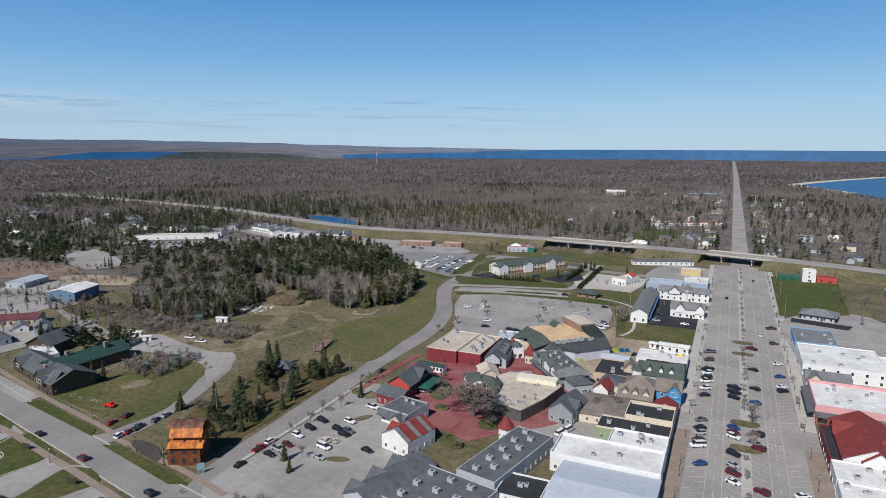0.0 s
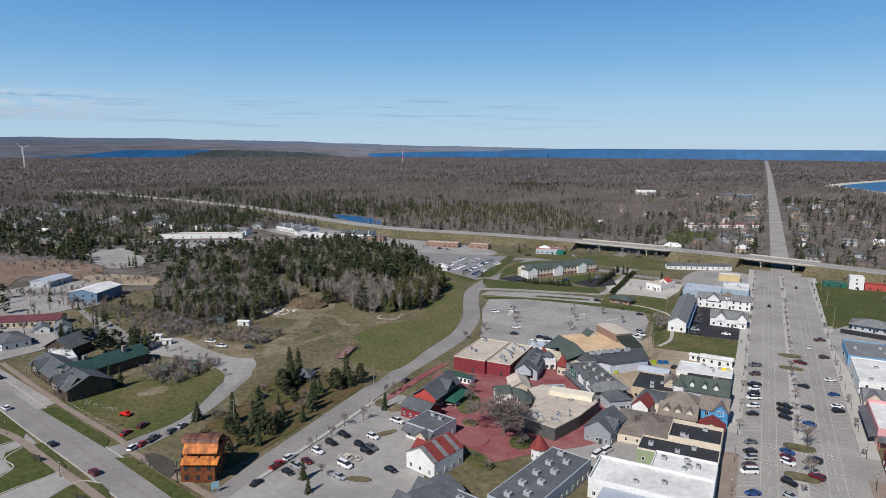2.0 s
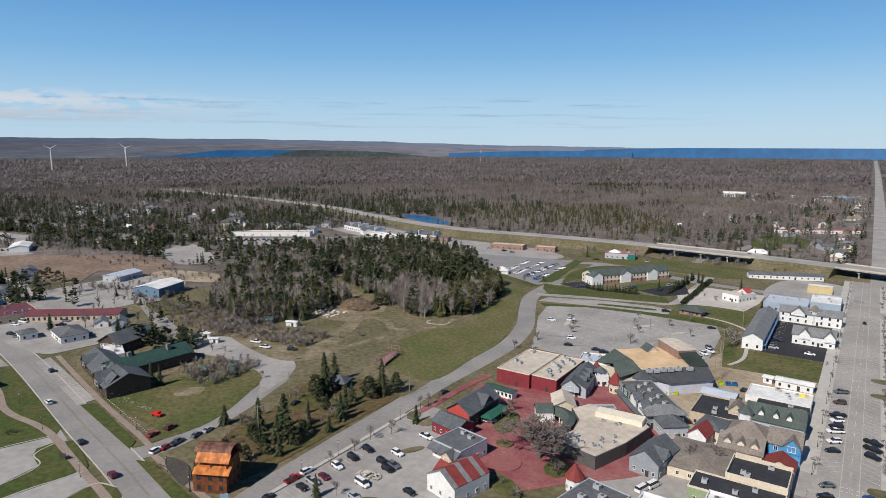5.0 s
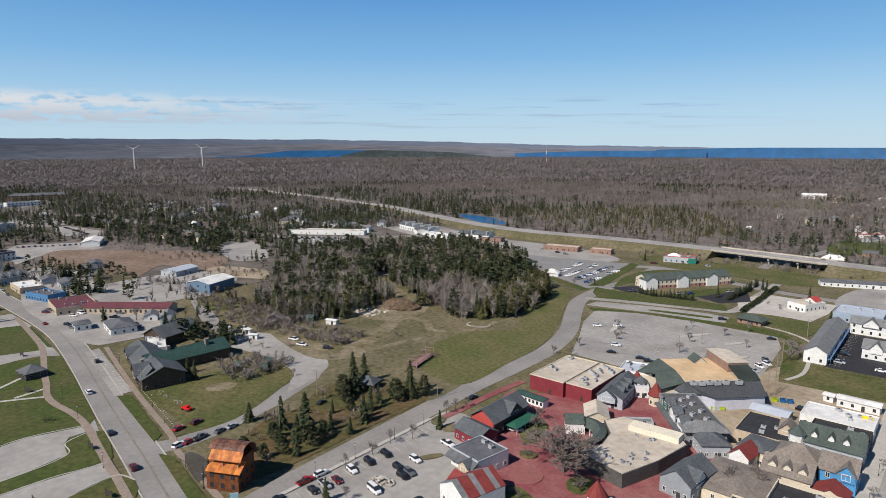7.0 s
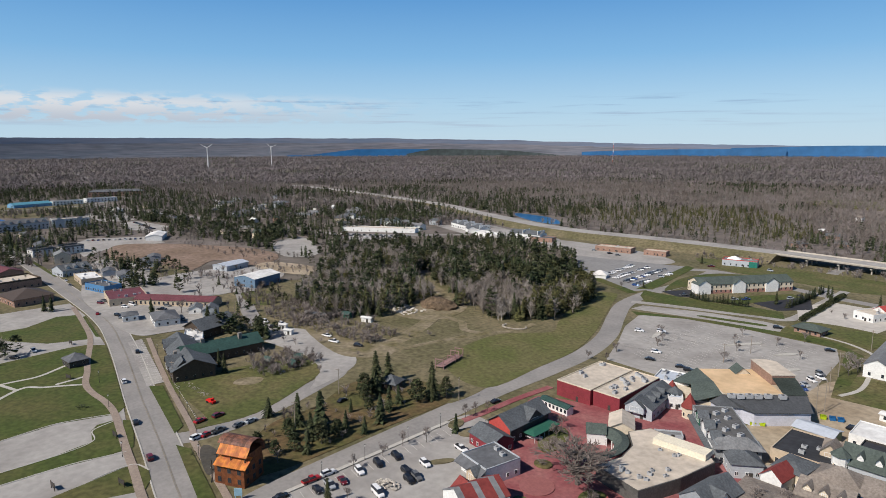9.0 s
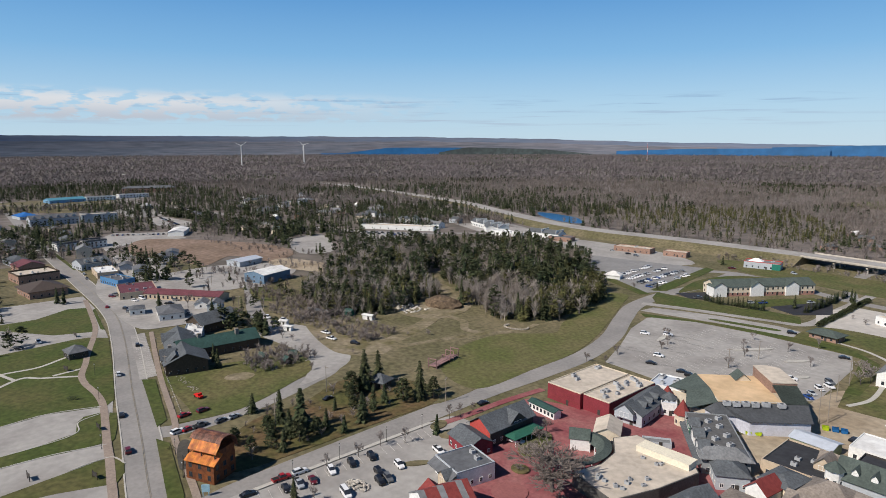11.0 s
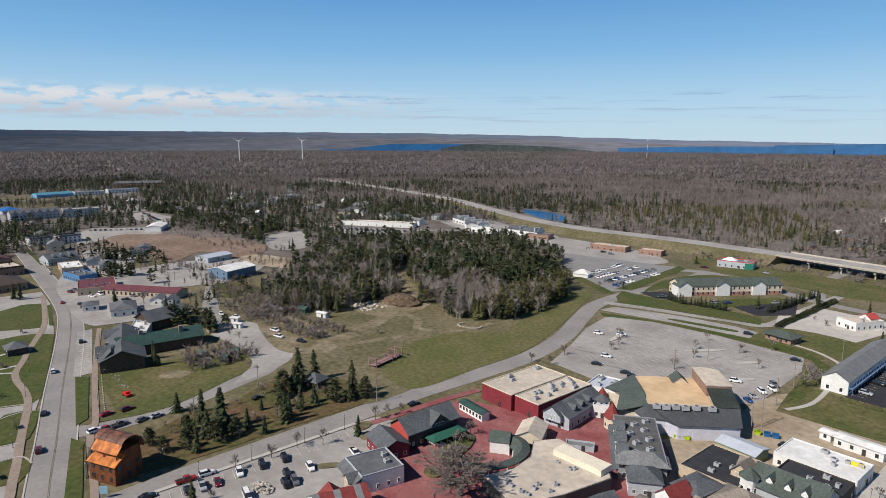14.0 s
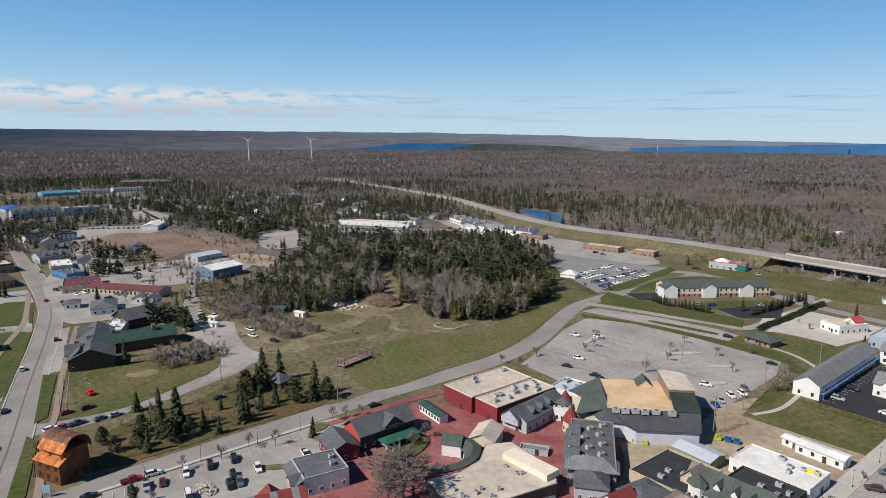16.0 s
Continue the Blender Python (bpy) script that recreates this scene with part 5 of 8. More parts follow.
bm = bmesh.new()
for k in range(9):
    box(bm, -15 + k * 3.7, -14.7 + k * 3.7, -17.6, -17.3, 0, 3.3)
part("post", bm, paint("salmon_brick", (0.42, 0.17, 0.13)), e)
e = shop("grey gabled shop with a cream dormer", 23.6, 40, 287, 300, 4.6, CREAM, R_GREY, "gable_x", rise_=2.8, sides="sw", doors="w")
gable_bump(e, -5, -6.9, 3.2, 6, 6, 2.6, 0, CREAM, R_GREY, 2.0)
shop("white two-storey flat-roofed shop", 23.6, 56, 304, 338, 6.4, WHITE, R_WHITE, units=6, gap=4.5, sides="sw", doors="w", para=0.4)
shop("low white annexe with a pale roof", 57, 80, 300, 336, 4.4, WHITE, R_WHITE, units=4, gap=5, sides="swe")
e = shop("blue shop with white windows and grey roof", 23.6, 42, 344, 372, 5.2, SKYBLUE, R_MGREY, units=4, sides="sw", doors="w", ww=1.6)
e = building("bank", "grey hip-roofed pavilion with a drive-through", "bank", 42, 420, 17, 12, 3.6, -12, GREYW, R_MGREY, "hip", rise_=2.6, over=1.6, gap=3)
building("shop", "white box shop beside the highway", "shop", 47, 540, 9, 9, 9.0, 0, WHITE, R_WHITE, sides="s", gap=5)
building("shop", "low bright red shop wing", "shop", 59, 542, 13, 8, 4.0, 0, AWN_RED, R_RED, sides="s", gap=5)
building("shop", "low dark green shop wing", "shop", 34, 541, 15, 7, 3.6, 0, AWN_GREEN, R_DGREY, sides="s", gap=5)
# ---- the shopping plaza ----
# red building with a tan flat roof
e = building("theatre_shop", "dark red building with a tan flat roof", "shop", -131, 270.5, 15.5, 31, 6.2, 0, REDW, R_TAN, units=4, sides="", doors="s", para=0.35, rim=CREAM)
bm = bmesh.new()
for z in (2.0, 3.9, 5.6):
    box(bm, -7.78, 7.78, -15.54, -15.5, z, z + 0.16)
part("wall_band", bm, R_RED, e, "darker red wall band")
e = building("theatre_shop", "dark red flat-roofed wing with rooftop units", "shop", -117.3, 271.5, 11.3, 30, 5.9, 0, REDW, R_TAN, units=9, sides="", doors="s", para=0.35, rim=CREAM)
for i in range(6):
    unit(e, rnd.uniform(-4.5, 4.5), rnd.uniform(-8, 12), 5.96, 1.8, 1.4, 1.1)
e = building("gift_shop", "slate-roofed shop with dormers and a porch", "shop", -106.5, 270, 10, 24, 4.4, 8, GREYW, R_SLATE, "gable_y", rise_=2.8, sides="se", ww=0.9)
for dy in (-6, -1, 4):
    gable_bump(e, 3.6, dy, 4.6, 1.8, 3, 1.2, 90, GREYW, R_SLATE)
gable_bump(e, -1, -13.6, 2.6, 7, 6, 2.8, 0, GREYW, R_SLATE, 2.4)
cone_turret(e, 6.0, 9.0, 2.6, 5.2, 2.2, WHITE, R_SLATE)
building("gift_shop", "white-roofed shop block with vents", "shop", -109, 294, 14, 13, 5.0, 12, WHITE, R_STEEL, units=6, sides="se", ww=0.9)

# show hall: square sand roof, brick tower, slate wings
e = thing("show_hall", "show hall with sand roof, brick tower and slate wings", "theatre", pose(-86, 299, 0, 0, 0, -46))
bm = bmesh.new()
box(bm, -13.2, 13.2, -10.8, 10.8, 0, 8.4)
part("wall", bm, TAN, e)
bm = bmesh.new()
box(bm, -13.3, 13.3, -10.9, 10.9, 8.41, 8.6)
part("roof", bm, R_ORANGE, e, "flat sand-coloured roof")
bm = bmesh.new()
box(bm, -13.3, 13.3, -11.0, -10.75, 8.61, 8.95)
box(bm, 13.05, 13.3, -10.74, 10.9, 8.61, 8.95)
part("roof_edge", bm, CREAM, e, "pale roof edge")
bm = bmesh.new()
prism(bm, ((-14.5, 10.95), (3.5, 10.95), (3.5, 19.5), (-12, 19.5), (-14.5, 16)), 0, 12.2)
part("tower", bm, BRICK, e, "tall brown brick stage tower")
bm = bmesh.new()
prism(bm, ((-14.7, 10.8), (3.7, 10.8), (3.7, 19.7), (-12.1, 19.7), (-14.7, 16.1)), 12.21, 12.5)
part("tower_roof", bm, R_TAN, e)
bm = bmesh.new()
box(bm, 3.75, 13.2, 10.95, 19.0, 0, 8.6)
part("annex", bm, TAN, e, "tan annex wall")
bm = bmesh.new()
v = [bm.verts.new(p) for p in ((3.75, 10.7, 11.6), (3.75, 19.3, 11.6), (13.8, 19.3, 8.6), (13.8, 10.7, 8.6))]
bm.faces.new(v)
bmesh.ops.solidify(bm, geom=bm.faces[:], thickness=0.25)
part("annex_roof", bm, R_GSH, e, "green-grey sloped annex roof")
bm = bmesh.new()
prism(bm, ((13.25, -10.9), (13.25, 19.0), (21, 17), (21.5, -3), (17.5, -6), (16.5, -13), (13.25, -15)), 0, 5.2)
part("wing", bm, paint("lavender_siding", (0.52, 0.53, 0.60)), e, "pale lavender-grey wing walls")
bm = bmesh.new()
v = [bm.verts.new(p) for p in ((13.2, -10.9, 8.3), (13.2, 19.2, 8.3), (21.7, 17.4, 5.1), (22.2, -3.2, 5.1), (18.0, -6.4, 5.1), (17.0, -13.4, 5.1), (13.2, -15.6, 5.6))]
for f in ((0, 3, 2, 1), (0, 4, 3), (0, 5, 4), (0, 6, 5)):
    bm.faces.new([v[i] for i in f])
gv = bmesh.ops.extrude_face_region(bm, geom=list(bm.faces))
bmesh.ops.translate(bm, vec=(0, 0, 0.25), verts=[g for g in gv["geom"] if isinstance(g, bmesh.types.BMVert)])
bmesh.ops.recalc_face_normals(bm, faces=bm.faces)
part("wing_roof", bm, mat("charcoal_shingles", (0.07, 0.075, 0.082), 0.9, 0.2, 1.2, 0.2), e, "dark slate lean-to roof")
for k, y in enumerate((-8.5, -5.5, -2.2, 0.8, 4.5, 9.5)):
    unit(e, 14.9 + 0.5 * (k % 2), y, 8.0, 2.4, 1.7, 1.3, 90)
# the green roof over the lobby falls from the hall's high wall
bm = bmesh.new()
prism(bm, ((-11, -10.95), (12.6, -10.95), (10.5, -20.5), (-8, -21.5), (-12, -16)), 0, 4.8)
part("lobby", bm, CREAM, e, "cream lobby walls")
bm = bmesh.new()
v = [bm.verts.new(p) for p in ((-13.2, -10.9, 8.9), (4, -10.9, 9.6), (13.2, -10.9, 8.2), (12.2, -21.4, 4.9), (1, -18.2, 7.4), (-8.4, -22.4, 4.9), (-13.4, -16.4, 4.9))]
for f in ((0, 6, 5), (0, 5, 4, 1), (1, 4, 3, 2)):
    bm.faces.new([v[i] for i in f])
gv = bmesh.ops.extrude_face_region(bm, geom=list(bm.faces))
bmesh.ops.translate(bm, vec=(0, 0, 0.25), verts=[g for g in gv["geom"] if isinstance(g, bmesh.types.BMVert)])
bmesh.ops.recalc_face_normals(bm, faces=bm.faces)
part("lobby_roof", bm, R_GSH, e, "broad green-grey shingle roof")
gable_bump(e, -13.6, 5, 6.8, 6, 6, 2.6, -90, CREAM, R_GSH, 1.6, False)
e = thing("ticket_turret", "round cream turret with a dark red cone roof", "turret", pose(-92.5, 272.5, 0))
cone_turret(e, 0, 0, 2.6, 4.2, 5.2, CREAM, R_RED)
e = thing("ticket_turret", "small red turret with a steep cone roof", "turret", pose(-105.5, 285, 0))
cone_turret(e, 0, 0, 1.9, 4.0, 3.4, REDW, R_RED)
e = building("gift_shop", "small white shop with a rounded bay front", "shop", -100.5, 277.5, 5.5, 5, 4.4, 30, WHITE, R_STEEL, sides="se", gap=1.8, ww=0.9, rim=TRIM)

# grey block of shops with rooftop units
e = building("arcade_shop", "grey block of shops with mansard corners", "shop", -75.5, 262, 13.5, 31, 6.0, 38, paint("dim_grey_siding", (0.25, 0.265, 0.275)), mat("charcoal_membrane", (0.115, 0.115, 0.115), 0.9, 0.25, 0.6, 0.15), units=0, sides="swe", gap=2.6, doors="s", para=0.3)
for ux, uy in ((-2, -11), (2.6, -8), (-1, -4.5), (3, -1.5), (-2.4, 1.5), (2.2, 5), (-0.6, 8.5), (3.2, 11.5)):
    unit(e, ux, uy, 6.06, 1.9, 1.4, 1.0, 38)
for dy, wm in ((-9, WHITE), (-1, TRIM), (7, AWN_GREEN)):
    gable_bump(e, -6.9, dy, 3.2, 5.2, 3, 1.8, -90, wm, R_SLATE, 3.0)
bm = bmesh.new()
hip_roof(bm, 14.4, 6.5, 5.4, 2.6, 0.5, 6)
o = part("mansard", bm, R_GREY, e, "grey shingle mansard corner")
o.matrix_basis = pose(0, -13, 0)
awning(e, -15, 15, -6.8, 3.1, 1.6, 0.7, R_SLATE, -90)
e3 = building("arcade_shop", "small white-fronted shop with a slate hipped roof", "shop", -63.5, 246.5, 9, 9, 4.6, 38, GREYW, R_SLATE, "hip", rise_=2.4, sides="swe", gap=2.4)
e3 = building("gift_shop", "narrow red and white shop with steep gables", "shop", -52.5, 243.5, 6, 8, 5, -8, WHITE, R_RED, "gable_y", rise_=2.6, gap=2.2, ww=0.9)
building("gift_shop", "cream two-storey shop with a slate roof", "shop", -50.5, 252, 8.5, 11, 5.2, -8, CREAM, R_SLATE, "hip", rise_=1.6, gap=2.4, ww=0.9)

# low wide block with a beige roof and its curved arcade
e = thing("plaza_block", "low block with a wide beige flat roof", "shop", pose(-80, 227.5, 0))
bm = bmesh.new()
prism(bm, ((-12, -17), (4, -21), (9, -6), (12, 10), (7, 15.5), (-13, 17.5), (-17, 10), (-11, 2), (-9.5, -7)), 0, 4.6)
# One dark grey colour on all walls of the block.
part("wall", bm, paint("dark_wall", (0.10, 0.098, 0.092), var=0.2), e)
bm = bmesh.new()
prism(bm, ((-11.7, -16.8), (3.8, -20.6), (8.7, -6), (11.6, 9.9), (6.8, 15.2), (-12.8, 17.2), (-16.6, 9.9), (-10.6, 2), (-9.1, -7.1)), 4.604, 4.7)
part("roof", bm, R_TAN, e)
bm = bmesh.new()
box(bm, -2.6, 2.6, -8.4, 8.4, 0, 1.9)
o = part("clerestory", bm, paint("ivory_panel", (0.72, 0.66, 0.52)), e, "long ivory roof box")
o.matrix_basis = pose(1.2, 10.6, 4.7, 0, 0, 92)
for i in range(14):
    unit(e, rnd.uniform(-7, 6), rnd.uniform(-15, 6), 4.72, rnd.uniform(0.8, 1.5), rnd.uniform(0.7, 1.2), rnd.uniform(0.5, 1.0), rnd.uniform(0, 90))
e = thing("arcade", "curved arcade with a green shingle roof on white posts", "arcade", pose(-101.5, 223.5, 0))
bm = bmesh.new()
prev = None
for i in range(17):
    a = radians(118 - i * 13.5)
    r0, r1 = 6.2, 10.6
    cur = [bm.verts.new((r * math.cos(a) * 1.0, r * math.sin(a) * 1.25, z)) for r, z in ((r0, 3.1), ((r0 + r1) / 2, 5.2), (r1, 4.4), (r1, 4.1), ((r0 + r1) / 2, 4.9), (r0, 2.85))]
    if prev:
        for k in range(6):
            bm.faces.new((prev[k], prev[(k + 1) % 6], cur[(k + 1) % 6], cur[k]))
    else:
        bm.faces.new(cur)
    prev = cur
bm.faces.new(prev[::-1])
bmesh.ops.recalc_face_normals(bm, faces=bm.faces)
part("roof", bm, R_GSH, e)
for i in range(9):
    a = radians(112 - i * 26)
    bm = bmesh.new()
    tube(bm, (6.0 * math.cos(a), 6.0 * math.sin(a) * 1.25, 0), (6.0 * math.cos(a), 6.0 * math.sin(a) * 1.25, 3.1), 0.2, 0.18, 8)
    part("post", bm, TRIM, e)
gable_bump(e, -6.5, 6.5, 0.05, 5.5, 6, 2.4, -55, TRIM, R_GSH, 4.0, False)
building("gift_shop", "beige-roofed shop with a dark gable", "shop", -103, 243.5, 8, 11, 4.2, 30, CREAM, R_TAN, "gable_y", rise_=2.0, gap=3, sides="sw")
building("kiosk", "low grey stone planter building", "kiosk", -90, 252, 9, 4, 1.3, 35, GREYW, R_MGREY, sides="", doors="s")
e = building("gift_shop", "grey shop with a steep slate gable", "shop", -61.5, 219.5, 9.5, 15, 5.0, -8, paint("mid_grey_siding", (0.27, 0.29, 0.31)), R_SLATE, "gable_y", rise_=3.4, gap=2.6)
gable_bump(e, 5.0, -2, 3.6, 5, 4.5, 2.4, 90, WHITE, R_SLATE, 2.2)

# restaurant with dark gables along the curved street
e = building("restaurant", "dark slate-roofed restaurant with red gable ends", "restaurant", -129, 219.5, 10, 20.5, 5.6, 0, DARKW, R_SLATE, "gable_y", rise_=3.4, over=0.8, gap=2.8, sides="swe", fm=TRIM)
gable_bump(e, 5.4, 2, 4.6, 7, 6, 2.8, 90, DARKW, R_SLATE, 1.4)
bm = bmesh.new()
v = [[bm.verts.new((x, y, z)) for x, z in ((-4.7, 2.6), (4.7, 2.6), (4.7, 5.5), (0, 8.6), (-4.7, 5.5))] for y in (-10.36, -10.27)]
bm.faces.new(v[0])
bm.faces.new(v[1][::-1])
for k in range(5):
    bm.faces.new((v[0][k], v[1][k], v[1][(k + 1) % 5], v[0][(k + 1) % 5]))
bmesh.ops.recalc_face_normals(bm, faces=bm.faces)
part("gable_panel", bm, AWN_RED, e, "red gable end with white trim")
bm = bmesh.new()
hip_roof(bm, 5, 14, 2.8, 0.7, 0.2)
o = part("porch_roof", bm, AWN_GREEN, e, "green canvas porch roof")
o.matrix_basis = pose(8.0, 2.5, 0)
bm = bmesh.new()
for k in range(6):
    tube(bm, (10.2, -4 + k * 2.6, 0), (10.2, -4 + k * 2.6, 2.8), 0.09, 0.09, 6)
part("porch_posts", bm, TRIM, e)
e = building("restaurant", "small dark-roofed annexe with a red wall", "restaurant", -127.5, 203.5, 12, 9, 4.2, -10, REDW, R_SLATE, "gable_x", rise_=2.2, gap=2.6)
building("shed", "dark green flat-roofed stall", "shed", -130, 243, 13, 3.5, 3, -5, TRIM, R_GREEN, "gable_x", rise_=0.6, sides="s", gap=1.6, doors="")
e = building("gift_shop", "white corner shop with a stepped grey roof", "shop", -116.5, 191, 12.5, 13, 5.4, -10, WHITE, R_DGREY, units=0, sides="swe", gap=2.8, para=0.4, rim=GREYW)
awning(e, -6.4, 6.4, -6.55, 5.4, 2.6, 1.5, R_DGREY)
unit(e, 2, 3, 5.46)
unit(e, -2, 4, 5.46)
gable_bump(e, 3, -9.6, 0.05, 4.6, 3.4, 1.8, 0, TAN, R_SLATE, 4.0)
e = thing("gift_shop", "white shop with a red and grey striped gabled roof", "shop", pose(-105.5, 173, 0, 0, 0, -14))
bm = bmesh.new()
box(bm, -6, 6, -7, 7, 0, 5.2)
for s in (-1, 1):
    bm.faces.new([bm.verts.new(p) for p in ((-6, s * 7, 5.2), (6, s * 7, 5.2), (0, s * 7, 8.6))])
part("wall", bm, WHITE, e)
for k in range(8):
    bm = bmesh.new()
    roof_planes(bm, 12, 1.82, 5.2, 3.4, 0.0, "y")
    o = part("roof_stripe", bm, R_RED if k % 3 else R_MGREY, e)
    o.matrix_basis = pose(0, -6.4 + k * 1.83, 0)
windows(e, 12, 14, 5, 2.8, 1, 1.4, "swe")
gable_bump(e, -6.4, -1, 0.05, 7, 5, 3.0, -90, WHITE, R_RED, 4.4)
e = thing("turret_kiosk", "round kiosk with a red cone roof", "kiosk", pose(-77, 192.5, 0))
cone_turret(e, 0, 0, 2.6, 4.2, 4.4, WHITE, R_RED, 10)

# dark grey flat-roofed shops at the south edge
e = building("arcade_shop", "long dark grey flat-roofed shop building", "shop", -69.5, 172, 13.5, 37, 5.6, -12, GREYW, R_DGREY, sides="swe", gap=3.2, doors="s", para=0.3)
for j in range(9):
    unit(e, -2 + (j % 2) * 4, -15 + j * 3.8, 5.66, 2.0, 1.5, 1.2)
e = building("arcade_shop", "wide dark grey flat-roofed shop building", "shop", -79, 141, 25, 22, 5.6, -12, GREYW, R_DGREY, sides="swe", gap=3.2, para=0.3)
for j in range(9):
    unit(e, -8 + (j % 3) * 7, -7 + (j // 3) * 7, 5.66, 2.0, 1.5, 1.2)
e = building("arcade_shop", "dark grey gabled shop with white gables", "shop", -95.5, 143, 11, 28, 5.2, -12, GREYW, R_DGREY, "gable_y", rise_=2.6, gap=3.2)
for dy in (-10, -1, 8):
    gable_bump(e, -5.8, dy, 3.2, 6, 5, 2.4, -90, WHITE, R_SLATE, 2.2)

# plaza furniture: planters and circles
for x, y, r, lab in ((-101.5, 194.5, 5.2, "round red paved circle edged in stone"),):
    bm = bmesh.new()
    tube(bm, (0, 0, 0.2), (0, 0, 0.42), r, r, 40)
    o = link("planter", bm, paint("rose_paving", (0.27, 0.105, 0.10)))
    o.matrix_basis = pose(x, y, 0)
    tagged(o, lab, "planter")
for x, y, w, d, t in ((-116, 222, 9, 20, 20), (-95, 182, 16, 7, -30), (-86, 200, 8, 10, 10), (-108, 206, 6, 5, 0)):
    bm = bmesh.new()
    prism(bm, curve([(w / 2 * math.cos(a), d / 2 * math.sin(a)) for a in np.linspace(0, math.tau, 9)[:-1]], 4, True), 0.1, 0.55)
    o = link("planter", bm, GRASS)
    o.matrix_basis = pose(x, y, 0.15, 0, 0, t)
    tagged(o, "raised planted bed with bare shrubs", "planter")

# ---- the orange timber building ----
e = thing("timber_house", "tall orange timber building with rusted curved roofs", "house", pose(-166.5, 134.2, 0, 0, 0, 27))
bm = bmesh.new()
box(bm, -5.2, 5.2, -4.6, 4.6, 0, 7.0)
prism(bm, ((-5.1, -1.6), (5.1, -1.6), (5.1, 4.5), (-5.1, 4.5)), 7.0, 9.4)
part("wall", bm, RUSTW, e)


def rib_roof(prof, x0, x1, material, label):
    """Bent metal sheets side by side along x, from a profile of y, z; each is a part."""
    k = int((x1 - x0) / 0.95)
    for i in range(k):
        a, b = x0 + (x1 - x0) * i / k, x0 + (x1 - x0) * (i + 0.96) / k
        bm = bmesh.new()
        prev = None
        for y, z in prof:
            cur = [bm.verts.new(p) for p in ((a, y, z), (b, y, z), (b, y, z + 0.16), (a, y, z + 0.16))]
            if prev:
                for j in range(4):
                    bm.faces.new((prev[j], prev[(j + 1) % 4], cur[(j + 1) % 4], cur[j]))
            else:
                bm.faces.new(cur)
            prev = cur
        bm.faces.new(prev[::-1])
        bmesh.ops.recalc_face_normals(bm, faces=bm.faces)
        part("roof_sheet", bm, material, e, label if i == 0 else "")


RUSTDARK = mat("dark_rusted_roof", (0.105, 0.055, 0.045), 0.6, 0.4, 1.6, 0.5, (0.20, 0.085, 0.05), island=0.35)
rib_roof([(5.4, 8.0), (5.3, 9.8), (4.6, 11.2), (3.2, 12.3), (1.4, 12.8), (-0.4, 12.7), (-1.4, 12.1), (-2.0, 11.5)], -5.7, 5.7, RUSTDARK, "dark rusted curved roof")
rib_roof([(-2.02, 11.4), (-4.1, 9.2)], -4.6, 5.9, RUST, "bright rust-orange sloped roof")
rib_roof([(-1.7, 8.6), (-5.6, 6.3)], -4.9, 6.4, RUST, "bright rust-orange lower roof")
for px in (-5.0, 0, 5.0):
    bm = bmesh.new()
    box(bm, px - 0.14, px + 0.14, -3.7, -3.42, 7.0, 9.3)
    part("post", bm, DARKW, e)
bm = bmesh.new()
box(bm, -6.6, -5.21, -4.4, 4.4, 3.6, 3.8)
for y in (-4.3, 0, 4.3):
    box(bm, -6.55, -6.35, y - 0.1, y + 0.1, 0, 7.0)
part("balcony", bm, DARKW, e)
windows(e, 10.4, 9.2, 7, 2.4, 1.2, 1.6, "swen", DARKW)
bm = bmesh.new()
box(bm, -1.1, 1.1, -0.1, 0.1, 1.4, 3.6)
box(bm, -0.9, -0.7, -0.08, 0.08, 0, 1.4)
box(bm, 0.7, 0.9, -0.08, 0.08, 0, 1.4)
o = link("sign_board", bm, paint("sign_blue", (0.25, 0.4, 0.48)))
o.matrix_basis = pose(-155.6, 128.5, 0, 0, 0, 55)
tagged(o, "pale blue square sign on two legs", "sign")
area("pond_garden", ((-193.2, 133.7), (-193.1, 136.3), (-184.7, 136.2), (-176.5, 131.8), (-174.9, 127.9), (-185.9, 130.4)), 0.15, mat("dark_pond", (0.085, 0.075, 0.058), 0.6), "dark garden pond with a stone", "pond")

# ---- lodge with many dark roofs ----
e = building("lodge", "timber lodge with dark gabled roofs", "lodge", -262.5, 159, 14, 17, 5.4, -12, LOGW, R_SLATE, "gable_x", rise_=3.8, over=0.9, gap=3)
gable_bump(e, 6, -4, 3.2, 7, 6, 3.4, 90, LOGW, R_SLATE, 2.6)
gable_bump(e, -3, -9.5, 3.2, 8, 6, 3.6, 0, LOGW, R_SLATE, 2.6)
bm = bmesh.new()
box(bm, -0.9, 0.9, -0.7, 0.7, 0, 10.2)
o = part("chimney", bm, paint("field_stone", (0.25, 0.22, 0.19), var=0.3), e)
o.matrix_basis = pose(-5.4, -5.4, 0)
e = building("lodge", "long lodge wing with a green metal roof", "lodge", -278, 179, 13, 36, 5, -4, LOGW, R_GREEN, "gable_y", rise_=3.2, over=0.8, gap=3.4)
for dx, dy in ((0, -8), (2, 9)):
    bm = bmesh.new()
    box(bm, dx - 0.8, dx + 0.8, dy - 0.8, dy + 0.8, 5, 10)
    part("chimney", bm, MATS["field_stone"], e)
e = building("lodge", "dark-roofed lodge front along the footpath", "lodge", -289, 165.5, 30, 13, 4.6, -14, LOGW, R_SLATE, "gable_x", rise_=3.4, over=0.8, gap=3, units=0)
gable_bump(e, -6, -7.4, 3, 7, 6, 3, 0, LOGW, R_SLATE, 2)
